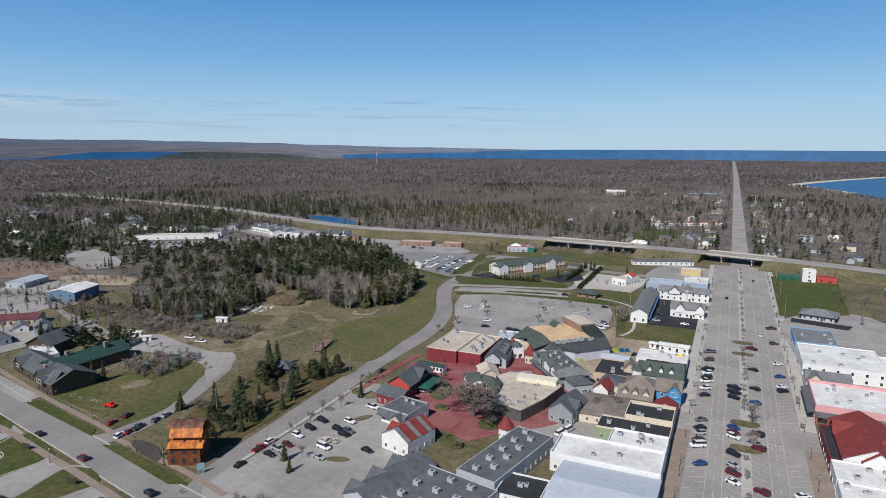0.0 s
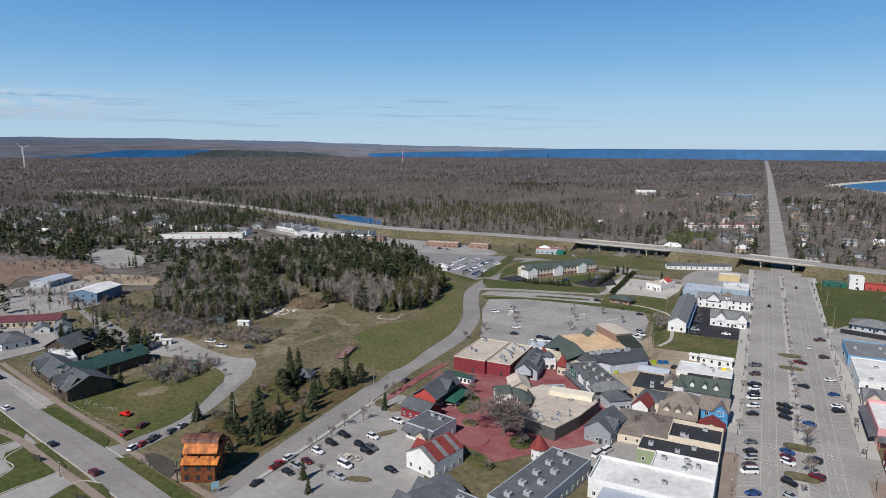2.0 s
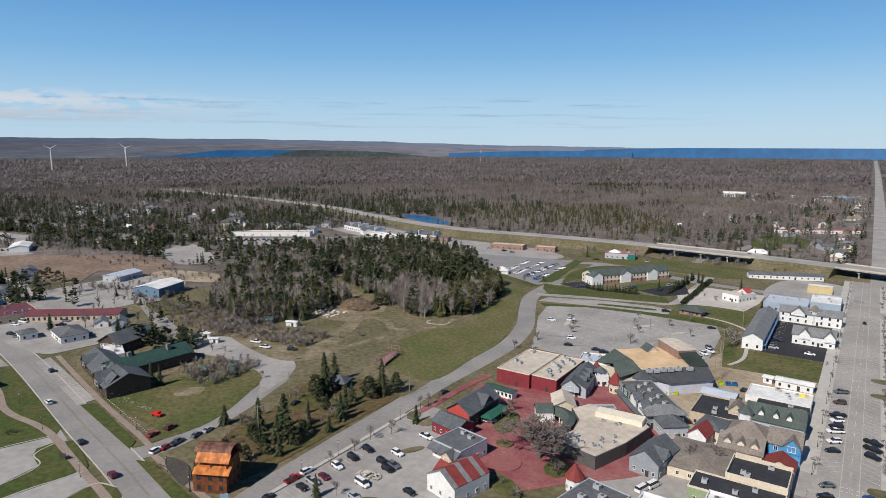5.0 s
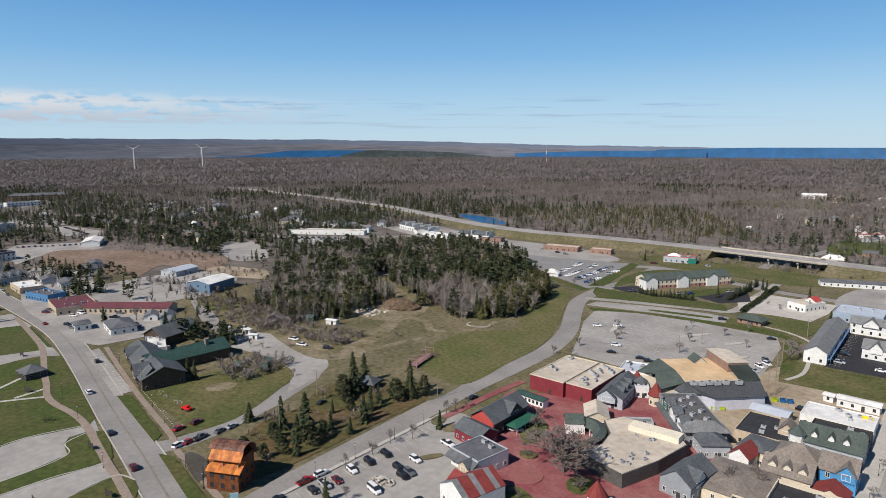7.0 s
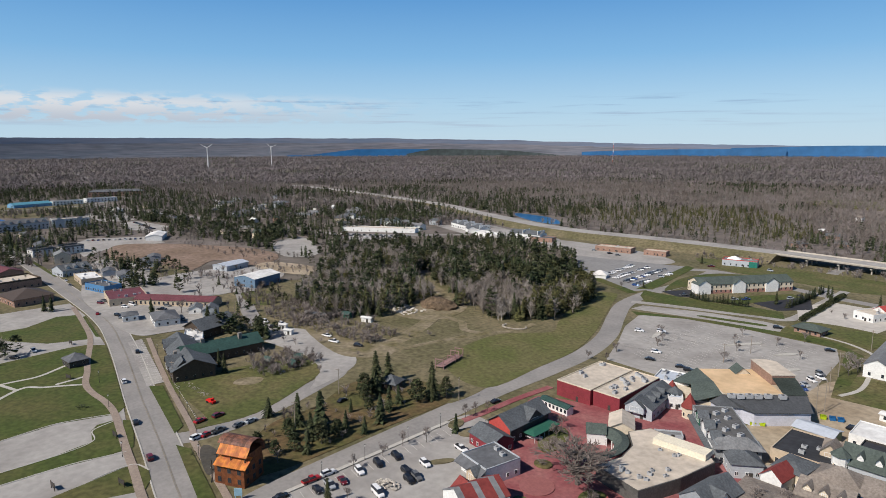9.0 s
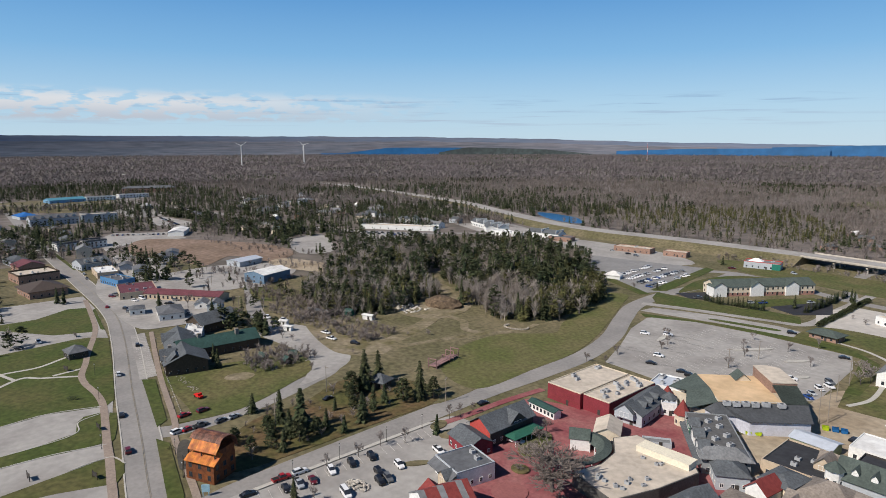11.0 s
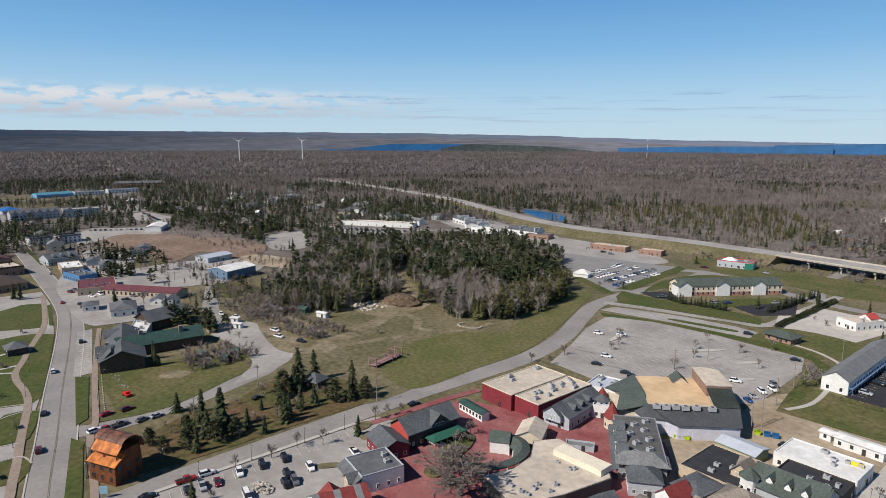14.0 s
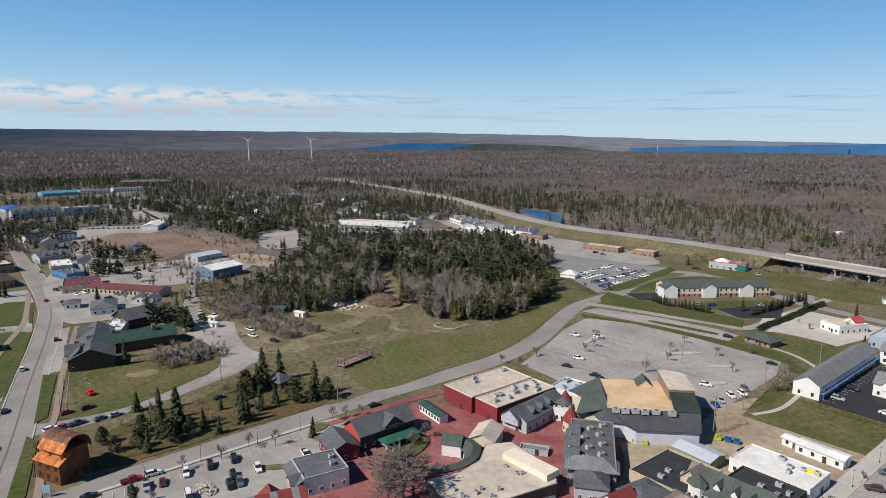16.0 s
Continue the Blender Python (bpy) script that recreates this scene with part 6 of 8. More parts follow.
building("lodge", "lodge rear wing with dark gables", "lodge", -318, 192, 14, 22, 5, 14, LOGW, R_SLATE, "gable_y", rise_=4.0, over=0.8, gap=3.4)
building("lodge", "low white-topped kitchen wing of a lodge", "lodge", -306, 178, 22, 9, 4.2, -24, GREYW, R_WHITE, units=6, gap=4)
for i, (x, y) in enumerate(((-240, 196), (-252, 190), (-246, 202))):
    building("cabin", "tiny garden cabin with a green roof", "cabin", x, y, 3.2, 2.8, 2.0, i * 25, LOGW, R_GREEN, "gable_x", rise_=1.4, sides="", doors="s", group="garden cabins")

# ---- sheds and the street to the west ----
e = building("shed", "blue metal warehouse with a white roof", "warehouse", -410, 267, 19, 26, 6.6, 20, paint("blue_steel", (0.13, 0.205, 0.29)), R_WHITE, "gable_y", rise_=2.0, sides="s", gap=5, ww=1.2, doors="e")
e = building("shed", "smaller pale metal warehouse", "warehouse", -478, 279, 15, 24, 4.2, 20, GREYW, R_STEEL, "gable_y", rise_=1.4, sides="s", gap=6, doors="e")
building("motel", "long low motel with a maroon roof", "motel", -391, 203, 12, 52, 3.8, -51.6, TAN, R_MAROON, "gable_y", rise_=2.0, gap=3, ww=1.2, wh=1.8, sides="swe", fm=DARKW)
building("shop", "low shop with a maroon flat roof", "shop", -426, 183, 30, 22, 4.2, -10, TAN, R_MAROON, units=6, gap=4)
building("shop", "long blue shop with white windows", "shop", -466, 181, 12, 24, 4.6, -76, BLUEW, R_DGREY, units=4, gap=2.6, ww=1.2, wh=1.4)
building("house", "white house with a grey mansard roof", "house", -356, 182, 20, 13, 3.8, -12, WHITE, R_DGREY, "hip", rise_=2.2, gap=3.4)
building("shop", "small white shop with an awning", "shop", -374, 169, 9, 8, 3.6, -12, WHITE, R_DGREY, "hip", rise_=1.4, gap=2.6)
building("shop", "long tan shop with a white roof", "shop", -506, 182, 28, 14, 4.0, -4, TAN, R_WHITE, units=3, gap=4)
building("house", "pale house with a grey gabled roof", "house", -350, 206, 9, 8, 4.6, -30, GREYW, R_GREY, "gable_x", rise_=2.4)
building("house", "low white house with grey gabled roof", "house", -364, 203, 9, 7, 3.2, -30, WHITE, R_GREY, "gable_x", rise_=1.8)
building("shelter", "small park shelter with a dark hipped roof", "shelter", -312, 126, 9, 8, 3.2, 5, DARKW, R_DGREY, "hip", rise_=2.4, gap=3)
HOUSES = "houses along the street"
ROOFS = (R_GREY, R_SLATE, R_BROWN, R_DGREY, R_GSH, R_SLATE, R_GREY, R_WHITE)
WALLS = (WHITE, CREAM, GREYW, TAN, GREYW, BRICK)
NAMES = {R_GREY: "grey", R_SLATE: "slate", R_BROWN: "brown", R_DGREY: "dark", R_GSH: "green", R_RED: "red", R_WHITE: "white"}
WNAMES = {WHITE: "white", CREAM: "cream", GREYW: "grey", TAN: "tan", SKYBLUE: "blue", BRICK: "brick"}


def house(x, y, rot, q, big=1.0, roofs=ROOFS):
    w, d = q.uniform(9, 15) * big, q.uniform(7, 10) * big
    wall, rf = q.choice(WALLS), q.choice(roofs)
    h = q.choice((3.0, 3.2, 5.4)) * (1.3 if big > 1.3 else 1)
    kind = q.choice(("gable_x", "gable_x", "hip"))
    size = "two-storey" if h > 5 else "low"
    return building("house", f"{size} {WNAMES[wall]} house with {NAMES[rf]} {'hipped' if kind == 'hip' else 'gabled'} roof", "house", x, y, w, d, h, rot, wall, rf, kind, rise_=q.uniform(1.6, 2.8) * min(big, 1.4), gap=7.5, sides="se", group=HOUSES)


q5 = random.Random(21)
# both sides of the western street
for x, y in ((-605, 188), (-560, 190), (-700, 192), (-745, 198), (-800, 198), (-600, 138), (-660, 142), (-720, 145), (-790, 140), (-860, 148)):
    house(x, y, q5.uniform(-15, 10), q5, q5.uniform(1.1, 1.6), (R_SLATE, R_DGREY, R_SLATE, R_GREY))
e = building("hotel", "long three-storey hotel with dormers in a dark roof", "hotel", -872, 208, 15, 52, 8.5, 6, GREYW, R_DGREY, "gable_y", rise_=4, gap=4, ww=1.6, wh=1.6, sides="se")
for k in range(6):
    gable_bump(e, 6.4, -21 + k * 8.4, 8.4, 4, 5, 2, 90, GREYW, R_SLATE, 1.6, False)
e = building("hotel", "pale three-storey hotel block with a flat roof", "hotel", -868, 257, 15, 40, 10, -4, paint("pale_grey_siding", (0.5, 0.5, 0.49)), R_TAN, gap=4, ww=1.6, wh=1.6, sides="se", units=3, para=0.8)
for dy in (-12, 10):
    gable_bump(e, 7.8, dy, 0.05, 8, 4, 3, 90, GREYW, R_SLATE, 9.4, False)
building("pavilion", "wide pavilion with a bright blue hipped roof", "pavilion", -968, 192, 30, 22, 4, 10, GREYW, paint("blue_metal_roof", (0.02, 0.12, 0.36)), "hip", rise_=4, gap=6)
for y in (183, 206):
    e = building("inn", "two-storey white inn with a dark mansard roof", "inn", -656, y, 15, 19, 6, 8, WHITE, R_DGREY, gap=3.4, ww=1.4, wh=1.6, sides="se", rim=R_DGREY, para=1.6)
e = building("house", "grey house with three white dormers", "house", -545, 181, 17, 22, 4.6, 12, GREYW, R_SLATE, "gable_y", rise_=3.4, gap=3.2, sides="se")
for dy in (-6, 0, 6):
    gable_bump(e, 6.6, dy, 5.2, 2.6, 4, 1.4, 90, WHITE, R_SLATE, 1.4)
building("restaurant", "large brown restaurant with a dark hipped roof", "restaurant", -467, 136, 26, 22, 4.6, 8, BRICK, paint("dark_brown_shingles", (0.075, 0.058, 0.05)), "hip", rise_=4, gap=4, over=1.2)
building("restaurant", "brown flat-roofed restaurant with a pale roof", "restaurant", -521, 139, 24, 26, 5.5, 8, BRICK, R_TAN, gap=4, units=4, rim=LOGW, para=1.2)
building("restaurant", "small brown restaurant with red-brown gables", "restaurant", -565, 141, 20, 18, 4.6, 8, BRICK, R_MAROON, "gable_x", rise_=3, gap=4)
building("hall", "far hall with a pale blue metal roof", "hall", -1195, 277, 24, 56, 5, 12, SKYBLUE, paint("teal_roof", (0.08, 0.24, 0.32)), "gable_y", rise_=3, gap=7, sides="se")
for x, y, L in ((-1196, 330, 46), (-1218, 388, 50)):
    building("hotel", "far white two-storey hotel wing", "hotel", x, y, 16, L, 6.5, 4, WHITE, R_MGREY, gap=5, ww=2, wh=1.6, sides="se", units=3)
building("hotel", "far dark-roofed three-storey hotel", "hotel", -1330, 448, 20, 96, 9, -22, BRICK, R_DGREY, "hip", rise_=4, gap=6, ww=2, wh=1.6, sides="se")
building("hall", "white metal hall in a far clearing", "hall", -240, 1386, 40, 20, 7, 10, WHITE, R_WHITE, "gable_x", rise_=3, gap=8, sides="s")
building("shop", "long low blue and white far shop", "shop", -66, 1410, 56, 18, 6, 20, SKYBLUE, R_WHITE, gap=8, sides="s")
building("motel", "long low white motel with a red roof edge", "motel", -62, 874, 92, 10, 3.8, 30, WHITE, R_MGREY, gap=4, sides="s", rim=AWN_RED)
building("house", "wide low house with a dark gabled roof", "house", -38, 749, 30, 15, 3.6, 27, GREYW, R_SLATE, "gable_x", rise_=3, gap=4, sides="se")
building("store", "long low building with dark roof below a bank", "store", -62, 566, 52, 8, 3.4, 22, WHITE, R_DGREY, "gable_x", rise_=1.4, gap=4, sides="s")
for x, y, w, d, r in ((-541, 236, 22, 12, -18), (-560, 248, 16, 10, -18), (-497, 205, 18, 11, -10), (-520, 200, 14, 9, -12)):
    building("workshop", "low dark-roofed workshop behind street shops", "workshop", x, y, w, d, 3.6, r, GREYW, R_DGREY, "gable_x", rise_=1.6, gap=7, sides="s")
building("warehouse", "long white warehouse with a gabled roof", "warehouse", -690, 296, 34, 16, 4.6, -28, WHITE, R_WHITE, "gable_x", rise_=2, gap=6, sides="s")
# scattered houses beyond the wooded hill
for _ in range(70):
    x, y = q5.uniform(-1050, -480), q5.uniform(330, 620)
    if y < 360 and x > -720 or in_poly(x, y, WOOD) or not clear_of(x, y, FARW, 14) or (x > -560 and y < 480):
        continue
    house(x, y, q5.uniform(0, 180), q5, q5.uniform(0.9, 1.5))
# houses beyond the highway
for side in (-1, 1):
    for y in range(640, 1500, 27):
        if q5.random() < 0.85:
            house(side * q5.uniform(22, 34), y + q5.uniform(-5, 5), q5.choice((0, 90)), q5, q5.uniform(0.8, 1.2))
        if q5.random() < 0.6:
            house(side * q5.uniform(55, 110), y + q5.uniform(-9, 9), q5.choice((0, 90)), q5, q5.uniform(0.8, 1.3))
        if side < 0 and q5.random() < 0.5 and y > 700:
            house(-q5.uniform(115, 210), y, q5.uniform(0, 90), q5)
for x, y in ((96, 240), (92, 270), (100, 300), (90, 350), (110, 380), (84, 410), (100, 440), (120, 470), (95, 500), (120, 300), (140, 340), (130, 420)):
    house(x, y, q5.choice((0, 90)), q5)
building("trailer", "small white trailer before bare woods", "trailer", -276, 264, 6.5, 2.6, 2.6, 20, WHITE, R_WHITE, "gable_x", rise_=0.3, sides="", doors="s")
building("shed", "small dark green shed before bare woods", "shed", -291, 261, 5, 4, 2.4, 15, AWN_GREEN, R_GREEN, "gable_x", rise_=1.2, sides="", doors="s")
for x, y in ((-297, 223), (-286, 220)):
    building("trailer", "white box trailer on an apron", "trailer", x, y, 4.6, 2.4, 2.5, 30, WHITE, R_WHITE, "gable_x", rise_=0.2, sides="", doors="s", group="box trailers")
building("shed", "long low dark shed before bare woods", "shed", -304, 248.5, 14, 3, 2.6, 20, DARKW, R_DGREY, "gable_x", rise_=0.5, sides="", doors="s")
bm = bmesh.new()
for k in range(46):
    a = radians(150 + k * 5.2)
    r = bmesh.ops.create_icosphere(bm, subdivisions=1, radius=rnd.uniform(0.5, 0.9))
    for v in r["verts"]:
        v.co = Vector((v.co.x + 6.5 * math.cos(a), v.co.y + 4.2 * math.sin(a), v.co.z * 0.7 + 0.4))
o = link("stone_ring", bm, mat("ring_stone", (0.36, 0.32, 0.26), 0.9, 0.3, 1.5, 0.4, island=0.25))
o.matrix_basis = pose(-211, 315, 0.1, 0, 0, 20)
tagged(o, "broken ring of pale stones on a lawn", "stones", kind="stuff")
# ---- single trees and shrubs ----


def mesh_of(name, v, f, material):
    me = bpy.data.meshes.new(name)
    me.from_pydata([tuple(p) for p in v], [], [tuple(int(i) for i in t) for t in f])
    me.materials.append(material)
    return me


def trunk_mesh(r):
    bm = bmesh.new()
    tube(bm, (0, 0, 0), (0, 0, 0.9), r, r * 0.25, 6)
    me = bpy.data.meshes.new("trunk")
    bm.to_mesh(me)
    bm.free()
    me.materials.append(BARK)
    return me


def branchy(seed, levels=4, spread=0.7, thick=0.02, reach=(0.5, 0.72), fine=0.0032):
    """Trunk with limbs that fork into twigs, one unit high, as two meshes."""
    q = random.Random(seed)
    bt, bc = bmesh.new(), bmesh.new()

    def grow(p, d, L, r, k):
        e = p + d * L
        tube(bt if k == 0 else bc, p, e, r, r * 0.6, 6 if k == 0 else 4 if k == 1 else 3)
        if k < levels:
            for _ in range(4 if k else 6):
                s = p + d * L * q.uniform(0.45, 1.0)
                nd = (d + Vector((q.uniform(-1, 1), q.uniform(-1, 1), q.uniform(-0.15, 0.5))) * spread * (1.25 if k == 0 else 1)).normalized()
                grow(s, nd, L * q.uniform(*reach), max(r * 0.5, fine), k + 1)

    grow(Vector((0, 0, 0)), Vector((0, 0, 1)), 0.42, thick, 0)
    out = []
    for n, b in (("trunk", bt), ("crown", bc)):
        me = bpy.data.meshes.new(n)
        b.to_mesh(me)
        b.free()
        me.materials.append(BARK if n == "trunk" else TWIG)
        out.append(me)
    return out


SPRUCE = [(trunk_mesh(0.018), mesh_of("crown", *tpl_ragged(19, 9, w, 40 + i), NEEDLE)) for i, w in enumerate((0.22, 0.26, 0.19, 0.24))]
PINE = [(trunk_mesh(0.022), mesh_of("crown", *tpl_pine(150, 50 + i, 0.36), NEEDLE)) for i in range(2)]
CEDARS = [(trunk_mesh(0.02), mesh_of("crown", *tpl_ragged(15, 9, w, 60 + i, 0.1, 0.04), CEDAR)) for i, w in enumerate((0.15, 0.19))]
DARKCEDAR = [(trunk_mesh(0.02), mesh_of("crown", *tpl_ragged(15, 9, w, 64 + i, 0.1, 0.03), NEEDLE)) for i, w in enumerate((0.2, 0.24))]
BARET = [branchy(70 + i) for i in range(3)]
BUSHM = [mesh_of("shrub", *tpl_bare(70, 80 + i, 0.75, 0.02), TWIG) for i in range(2)]
HEDGE = mesh_of("shrub", *tpl_pine(170, 88, 0.55, 0.14), NEEDLE)
BUSHG = [mesh_of("shrub", *tpl_pine(60, 84 + i, 0.62), m) for i, m in enumerate((NEEDLE, CEDAR))]


def tree(name, label, meshes, x, y, h, wide=1.0, group="", turn=None):
    e = thing(name, label, "tree", Matrix.Translation((x, y, 0)) @ Matrix.Rotation(rnd.uniform(0, 6.28) if turn is None else turn, 4, "Z") @ Matrix.Diagonal((h * wide, h * wide, h, 1)), group)
    for n, me in zip(("trunk", "crown"), meshes):
        o = new(n, me)
        o.parent = e
    return e


def shrub(label, me, x, y, w, h, group=""):
    o = new("shrub", me)
    o.matrix_basis = Matrix.Translation((x, y, 0.05)) @ Matrix.Rotation(rnd.uniform(0, 6.28), 4, "Z") @ Matrix.Diagonal((w, w, h, 1))
    return tagged(o, label, "shrub", group)


GROVE = "spruces beside the curved street"
for x, y, h in ((-200, 162, 8), (-186, 166, 13), (-176, 169, 16), (-165, 157, 9), (-194, 207, 17), (-196, 215, 14), (-167, 188, 12), (-173, 197, 11), (-173, 219, 15), (-169, 215, 8), (-164, 179, 7), (-182, 186, 6), (-190, 203, 12), (-170, 191, 9), (-181, 171, 9), (-173, 163, 11), (-176, 204, 8), (-171, 176, 8)):
    tree("spruce", "dark green spruce beside a curved street", SPRUCE[rnd.randrange(4)], x, y, h, rnd.uniform(0.95, 1.3), GROVE)
for x, y, h in ((-172, 210, 9), (-168, 164, 8), (-191, 199, 9), (-181, 159, 6), (-180, 147, 5.5), (-172, 149, 5), (-170, 155, 6), (-167, 221, 8), (-187, 196, 6), (-176, 158, 5), (-169, 171, 6), (-179, 192, 5)):
    tree("pine", "bushy dark pine by brown litter", PINE[rnd.randrange(2)], x, y, h * 1.05, 1.0, "pines in the grove")
for x, y, h in ((-143, 202.5, 7.5), (-103, 121, 9), (-137, 146, 8), (-131, 141, 6), (-264, 172, 9), (-254, 170, 10), (-340, 205, 8), (-345, 202, 9), (-107, 497, 11), (-113, 512, 9), (-130, 470, 9), (-82, 500, 10), (-222, 570, 8), (-62, 450, 7), (-210, 452, 6), (-150, 520, 9), (-380, 183, 10), (-474, 205, 12), (-468, 208, 10), (-430, 138, 11), (-425, 141, 12)):
    tree("spruce", "single dark green spruce standing in town", SPRUCE[rnd.randrange(4)], x, y, h, 1.0)
LITTLE = "young bare street trees"
for x, y in ((-144.5, 190), (-148, 182.6), (-147, 173.4), (-147, 162), (-149, 213.3), (-148.5, 218), (-147, 223), (-133, 150), (-141, 341), (-148.7, 359), (-143, 350), (-110.4, 360.6), (-116, 372), (-118.8, 388.7), (-85.2, 369), (-92, 398), (-100, 383), (-108, 340), (-154, 300), (-150, 318), (-146, 303), (-220, 440), (-225, 200), (-240, 205), (-62, 430)):
    tree("street_tree", "young leafless tree at a street or car park", BARET[rnd.randrange(3)], x, y, rnd.uniform(5, 7.5), 0.9, LITTLE)
MED = "bare trees on the street median"
for y in (128, 141, 154, 170, 183, 196, 209, 220.5, 241.5, 252, 262, 275, 288, 302, 316, 328, 349, 362, 375, 388, 402, 416, 430, 445, 460, 500, 520, 540, 556):
    big = y in (220.5, 241.5)
    tree("street_tree", "leafless tree on a paved street median", BARET[rnd.randrange(3)], rnd.uniform(-0.4, 0.4) + (2.6 if big else 0), y, 9.5 if big else rnd.uniform(4, 6), 1.0, MED)
for sx in (-1, 1):
    for y in range(245, 560, 24):
        tree("street_tree", "small leafless tree by shop fronts", BARET[rnd.randrange(3)], sx * 19.0, y + rnd.uniform(-3, 3), rnd.uniform(3.5, 5), 0.9, "bare trees by the shops")
bt = branchy(90, 5, 0.8, 0.026, (0.58, 0.8), 0.0026)
tree("large_tree", "large leafless spreading tree over the plaza", bt, -94, 204, 13.5, 2.2, turn=0.4)
for x, y, h in ((-84, 196, 7), (-116, 224, 7), (-113, 217, 6), (-119, 231, 6), (-52, 226, 8), (-46, 232, 8), (-70, 252, 5), (-62, 368, 8), (-66, 372, 9), (-64, 362, 7), (-324, 208, 9), (44, 316, 8), (62, 322, 8), (-368, 196, 9)):
    tree("bare_tree", "leafless brown tree between buildings", BARET[rnd.randrange(3)], x, y, h, 1.35)
for x, y in ((-116, 222), (-117, 228), (-114, 214), (-95, 181), (-90, 179), (-99, 184), (-86, 199), (-108, 205), (-134, 121), (-128, 124), (-250, 184), (-246, 190), (-243, 199), (-238, 204), (-258, 196), (-262, 204), (-232, 226), (-262, 224), (-270, 240), (-276, 244), (-283, 238), (-290, 246), (-296, 241), (-318, 240), (-326, 246), (-340, 250), (-200, 215), (-177, 180), (-166, 171), (-186, 218), (-238, 262), (-230, 270), (-60, 460), (-90, 462), (-100, 470)):
    shrub("bare brown shrub on open ground", BUSHM[rnd.randrange(2)], x + rnd.uniform(-1, 1), y + rnd.uniform(-1, 1), rnd.uniform(2.4, 5), rnd.uniform(1.6, 4), "bare shrubs")
for i in range(13):
    shrub("small green hedge cedar in a row", BUSHG[1], -52 + i * 2.5, 357.5 + 0.1 * i, 1.3, 2.2, "hedge cedars")
for x0, y0, x1, y1, n in ((-174, 448, -162, 446, 7), (-160, 448, -139, 450, 12), (-122, 464, -119, 504, 15), (-120, 508, -120, 526, 5)):
    for i in range(n):
        t = i / (n - 1)
        tree("cedar", "dark evergreen in a row before a hotel", DARKCEDAR[rnd.randrange(2)], x0 + (x1 - x0) * t + rnd.uniform(-0.8, 0.8), y0 + (y1 - y0) * t + rnd.uniform(-0.8, 0.8), rnd.uniform(4.5, 7), 1.3, "hotel evergreens")
for i in range(34):
    shrub("dark clipped hedge beside a drive", HEDGE, -106.5 + rnd.uniform(-0.5, 0.5), 440 + i * 2.45, 3.4, 2.4, "drive hedge")
for x, y, w in ((-256, 114, 7), (-152, 117.5, 2), (-190, 130, 3)):
    shrub("low dark green juniper hedge on a lawn", BUSHG[0], x, y, w * 0.6, 1.6)
EDGE = "trees at the edge of the wooded hill"
for i in range(110):
    t = rnd.random()
    k = rnd.randrange(5)
    a, b = ((-226, 320), (-202, 345)) if k == 0 else ((-204, 345), (-222, 410)) if k == 1 else ((-300, 252), (-280, 272)) if k == 2 else ((-250, 328), (-226, 320)) if k == 3 else ((-345, 262), (-300, 252))
    x, y = a[0] + (b[0] - a[0]) * t + rnd.uniform(-12, 2), a[1] + (b[1] - a[1]) * t + rnd.uniform(0, 10)
    h = rnd.uniform(7, 13)
    kind = rnd.random()
    if k == 3:
        tree("bare_tree", "leafless grey tree at a wood's edge", BARET[rnd.randrange(3)], x, y, h, 0.8, EDGE)
    elif kind < 0.6:
        tree("cedar", "olive green cedar at a wood's edge", CEDARS[rnd.randrange(2)], x, y, h, 1.15, EDGE)
    else:
        tree("spruce", "dark spruce at a wood's edge", SPRUCE[rnd.randrange(4)], x, y, h, 1.05, EDGE)
# ---- vehicles ----
CARPAINT = {}


def car_paint(name, col):
    m = mat("car_" + name, col, 0.3, 0.05)
    m.node_tree.nodes["Principled BSDF"].inputs["Coat Weight"].default_value = 0.5
    CARPAINT[name] = m


for n_, c_ in (("black", (0.012, 0.012, 0.014)), ("white", (0.72, 0.72, 0.72)), ("silver", (0.34, 0.36, 0.38)), ("grey", (0.12, 0.125, 0.13)), ("red", (0.34, 0.015, 0.018)), ("maroon", (0.12, 0.012, 0.02)), ("blue", (0.02, 0.06, 0.22)), ("brown", (0.09, 0.05, 0.035))):
    car_paint(n_, c_)
LAMP = mat("lamp_lens", (0.75, 0.74, 0.7), 0.2)
TAIL = mat("tail_lens", (0.35, 0.02, 0.02), 0.3)


def loft(bm, stations):
    """Cross sections along x: (x, half width, bottom, middle, top, inset)."""
    prev = None
    for x, hw, z0, zm, z1, ins in stations:
        cur = [bm.verts.new((x, y, z)) for y, z in ((-hw, z0), (-hw, zm), (-hw + ins, z1), (hw - ins, z1), (hw, zm), (hw, z0))]
        if prev:
            for k in range(6):
                bm.faces.new((prev[k], cur[k], cur[(k + 1) % 6], prev[(k + 1) % 6]))
        else:
            bm.faces.new(cur)
        prev = cur
    bm.faces.new(prev[::-1])
    bmesh.ops.recalc_face_normals(bm, faces=bm.faces)


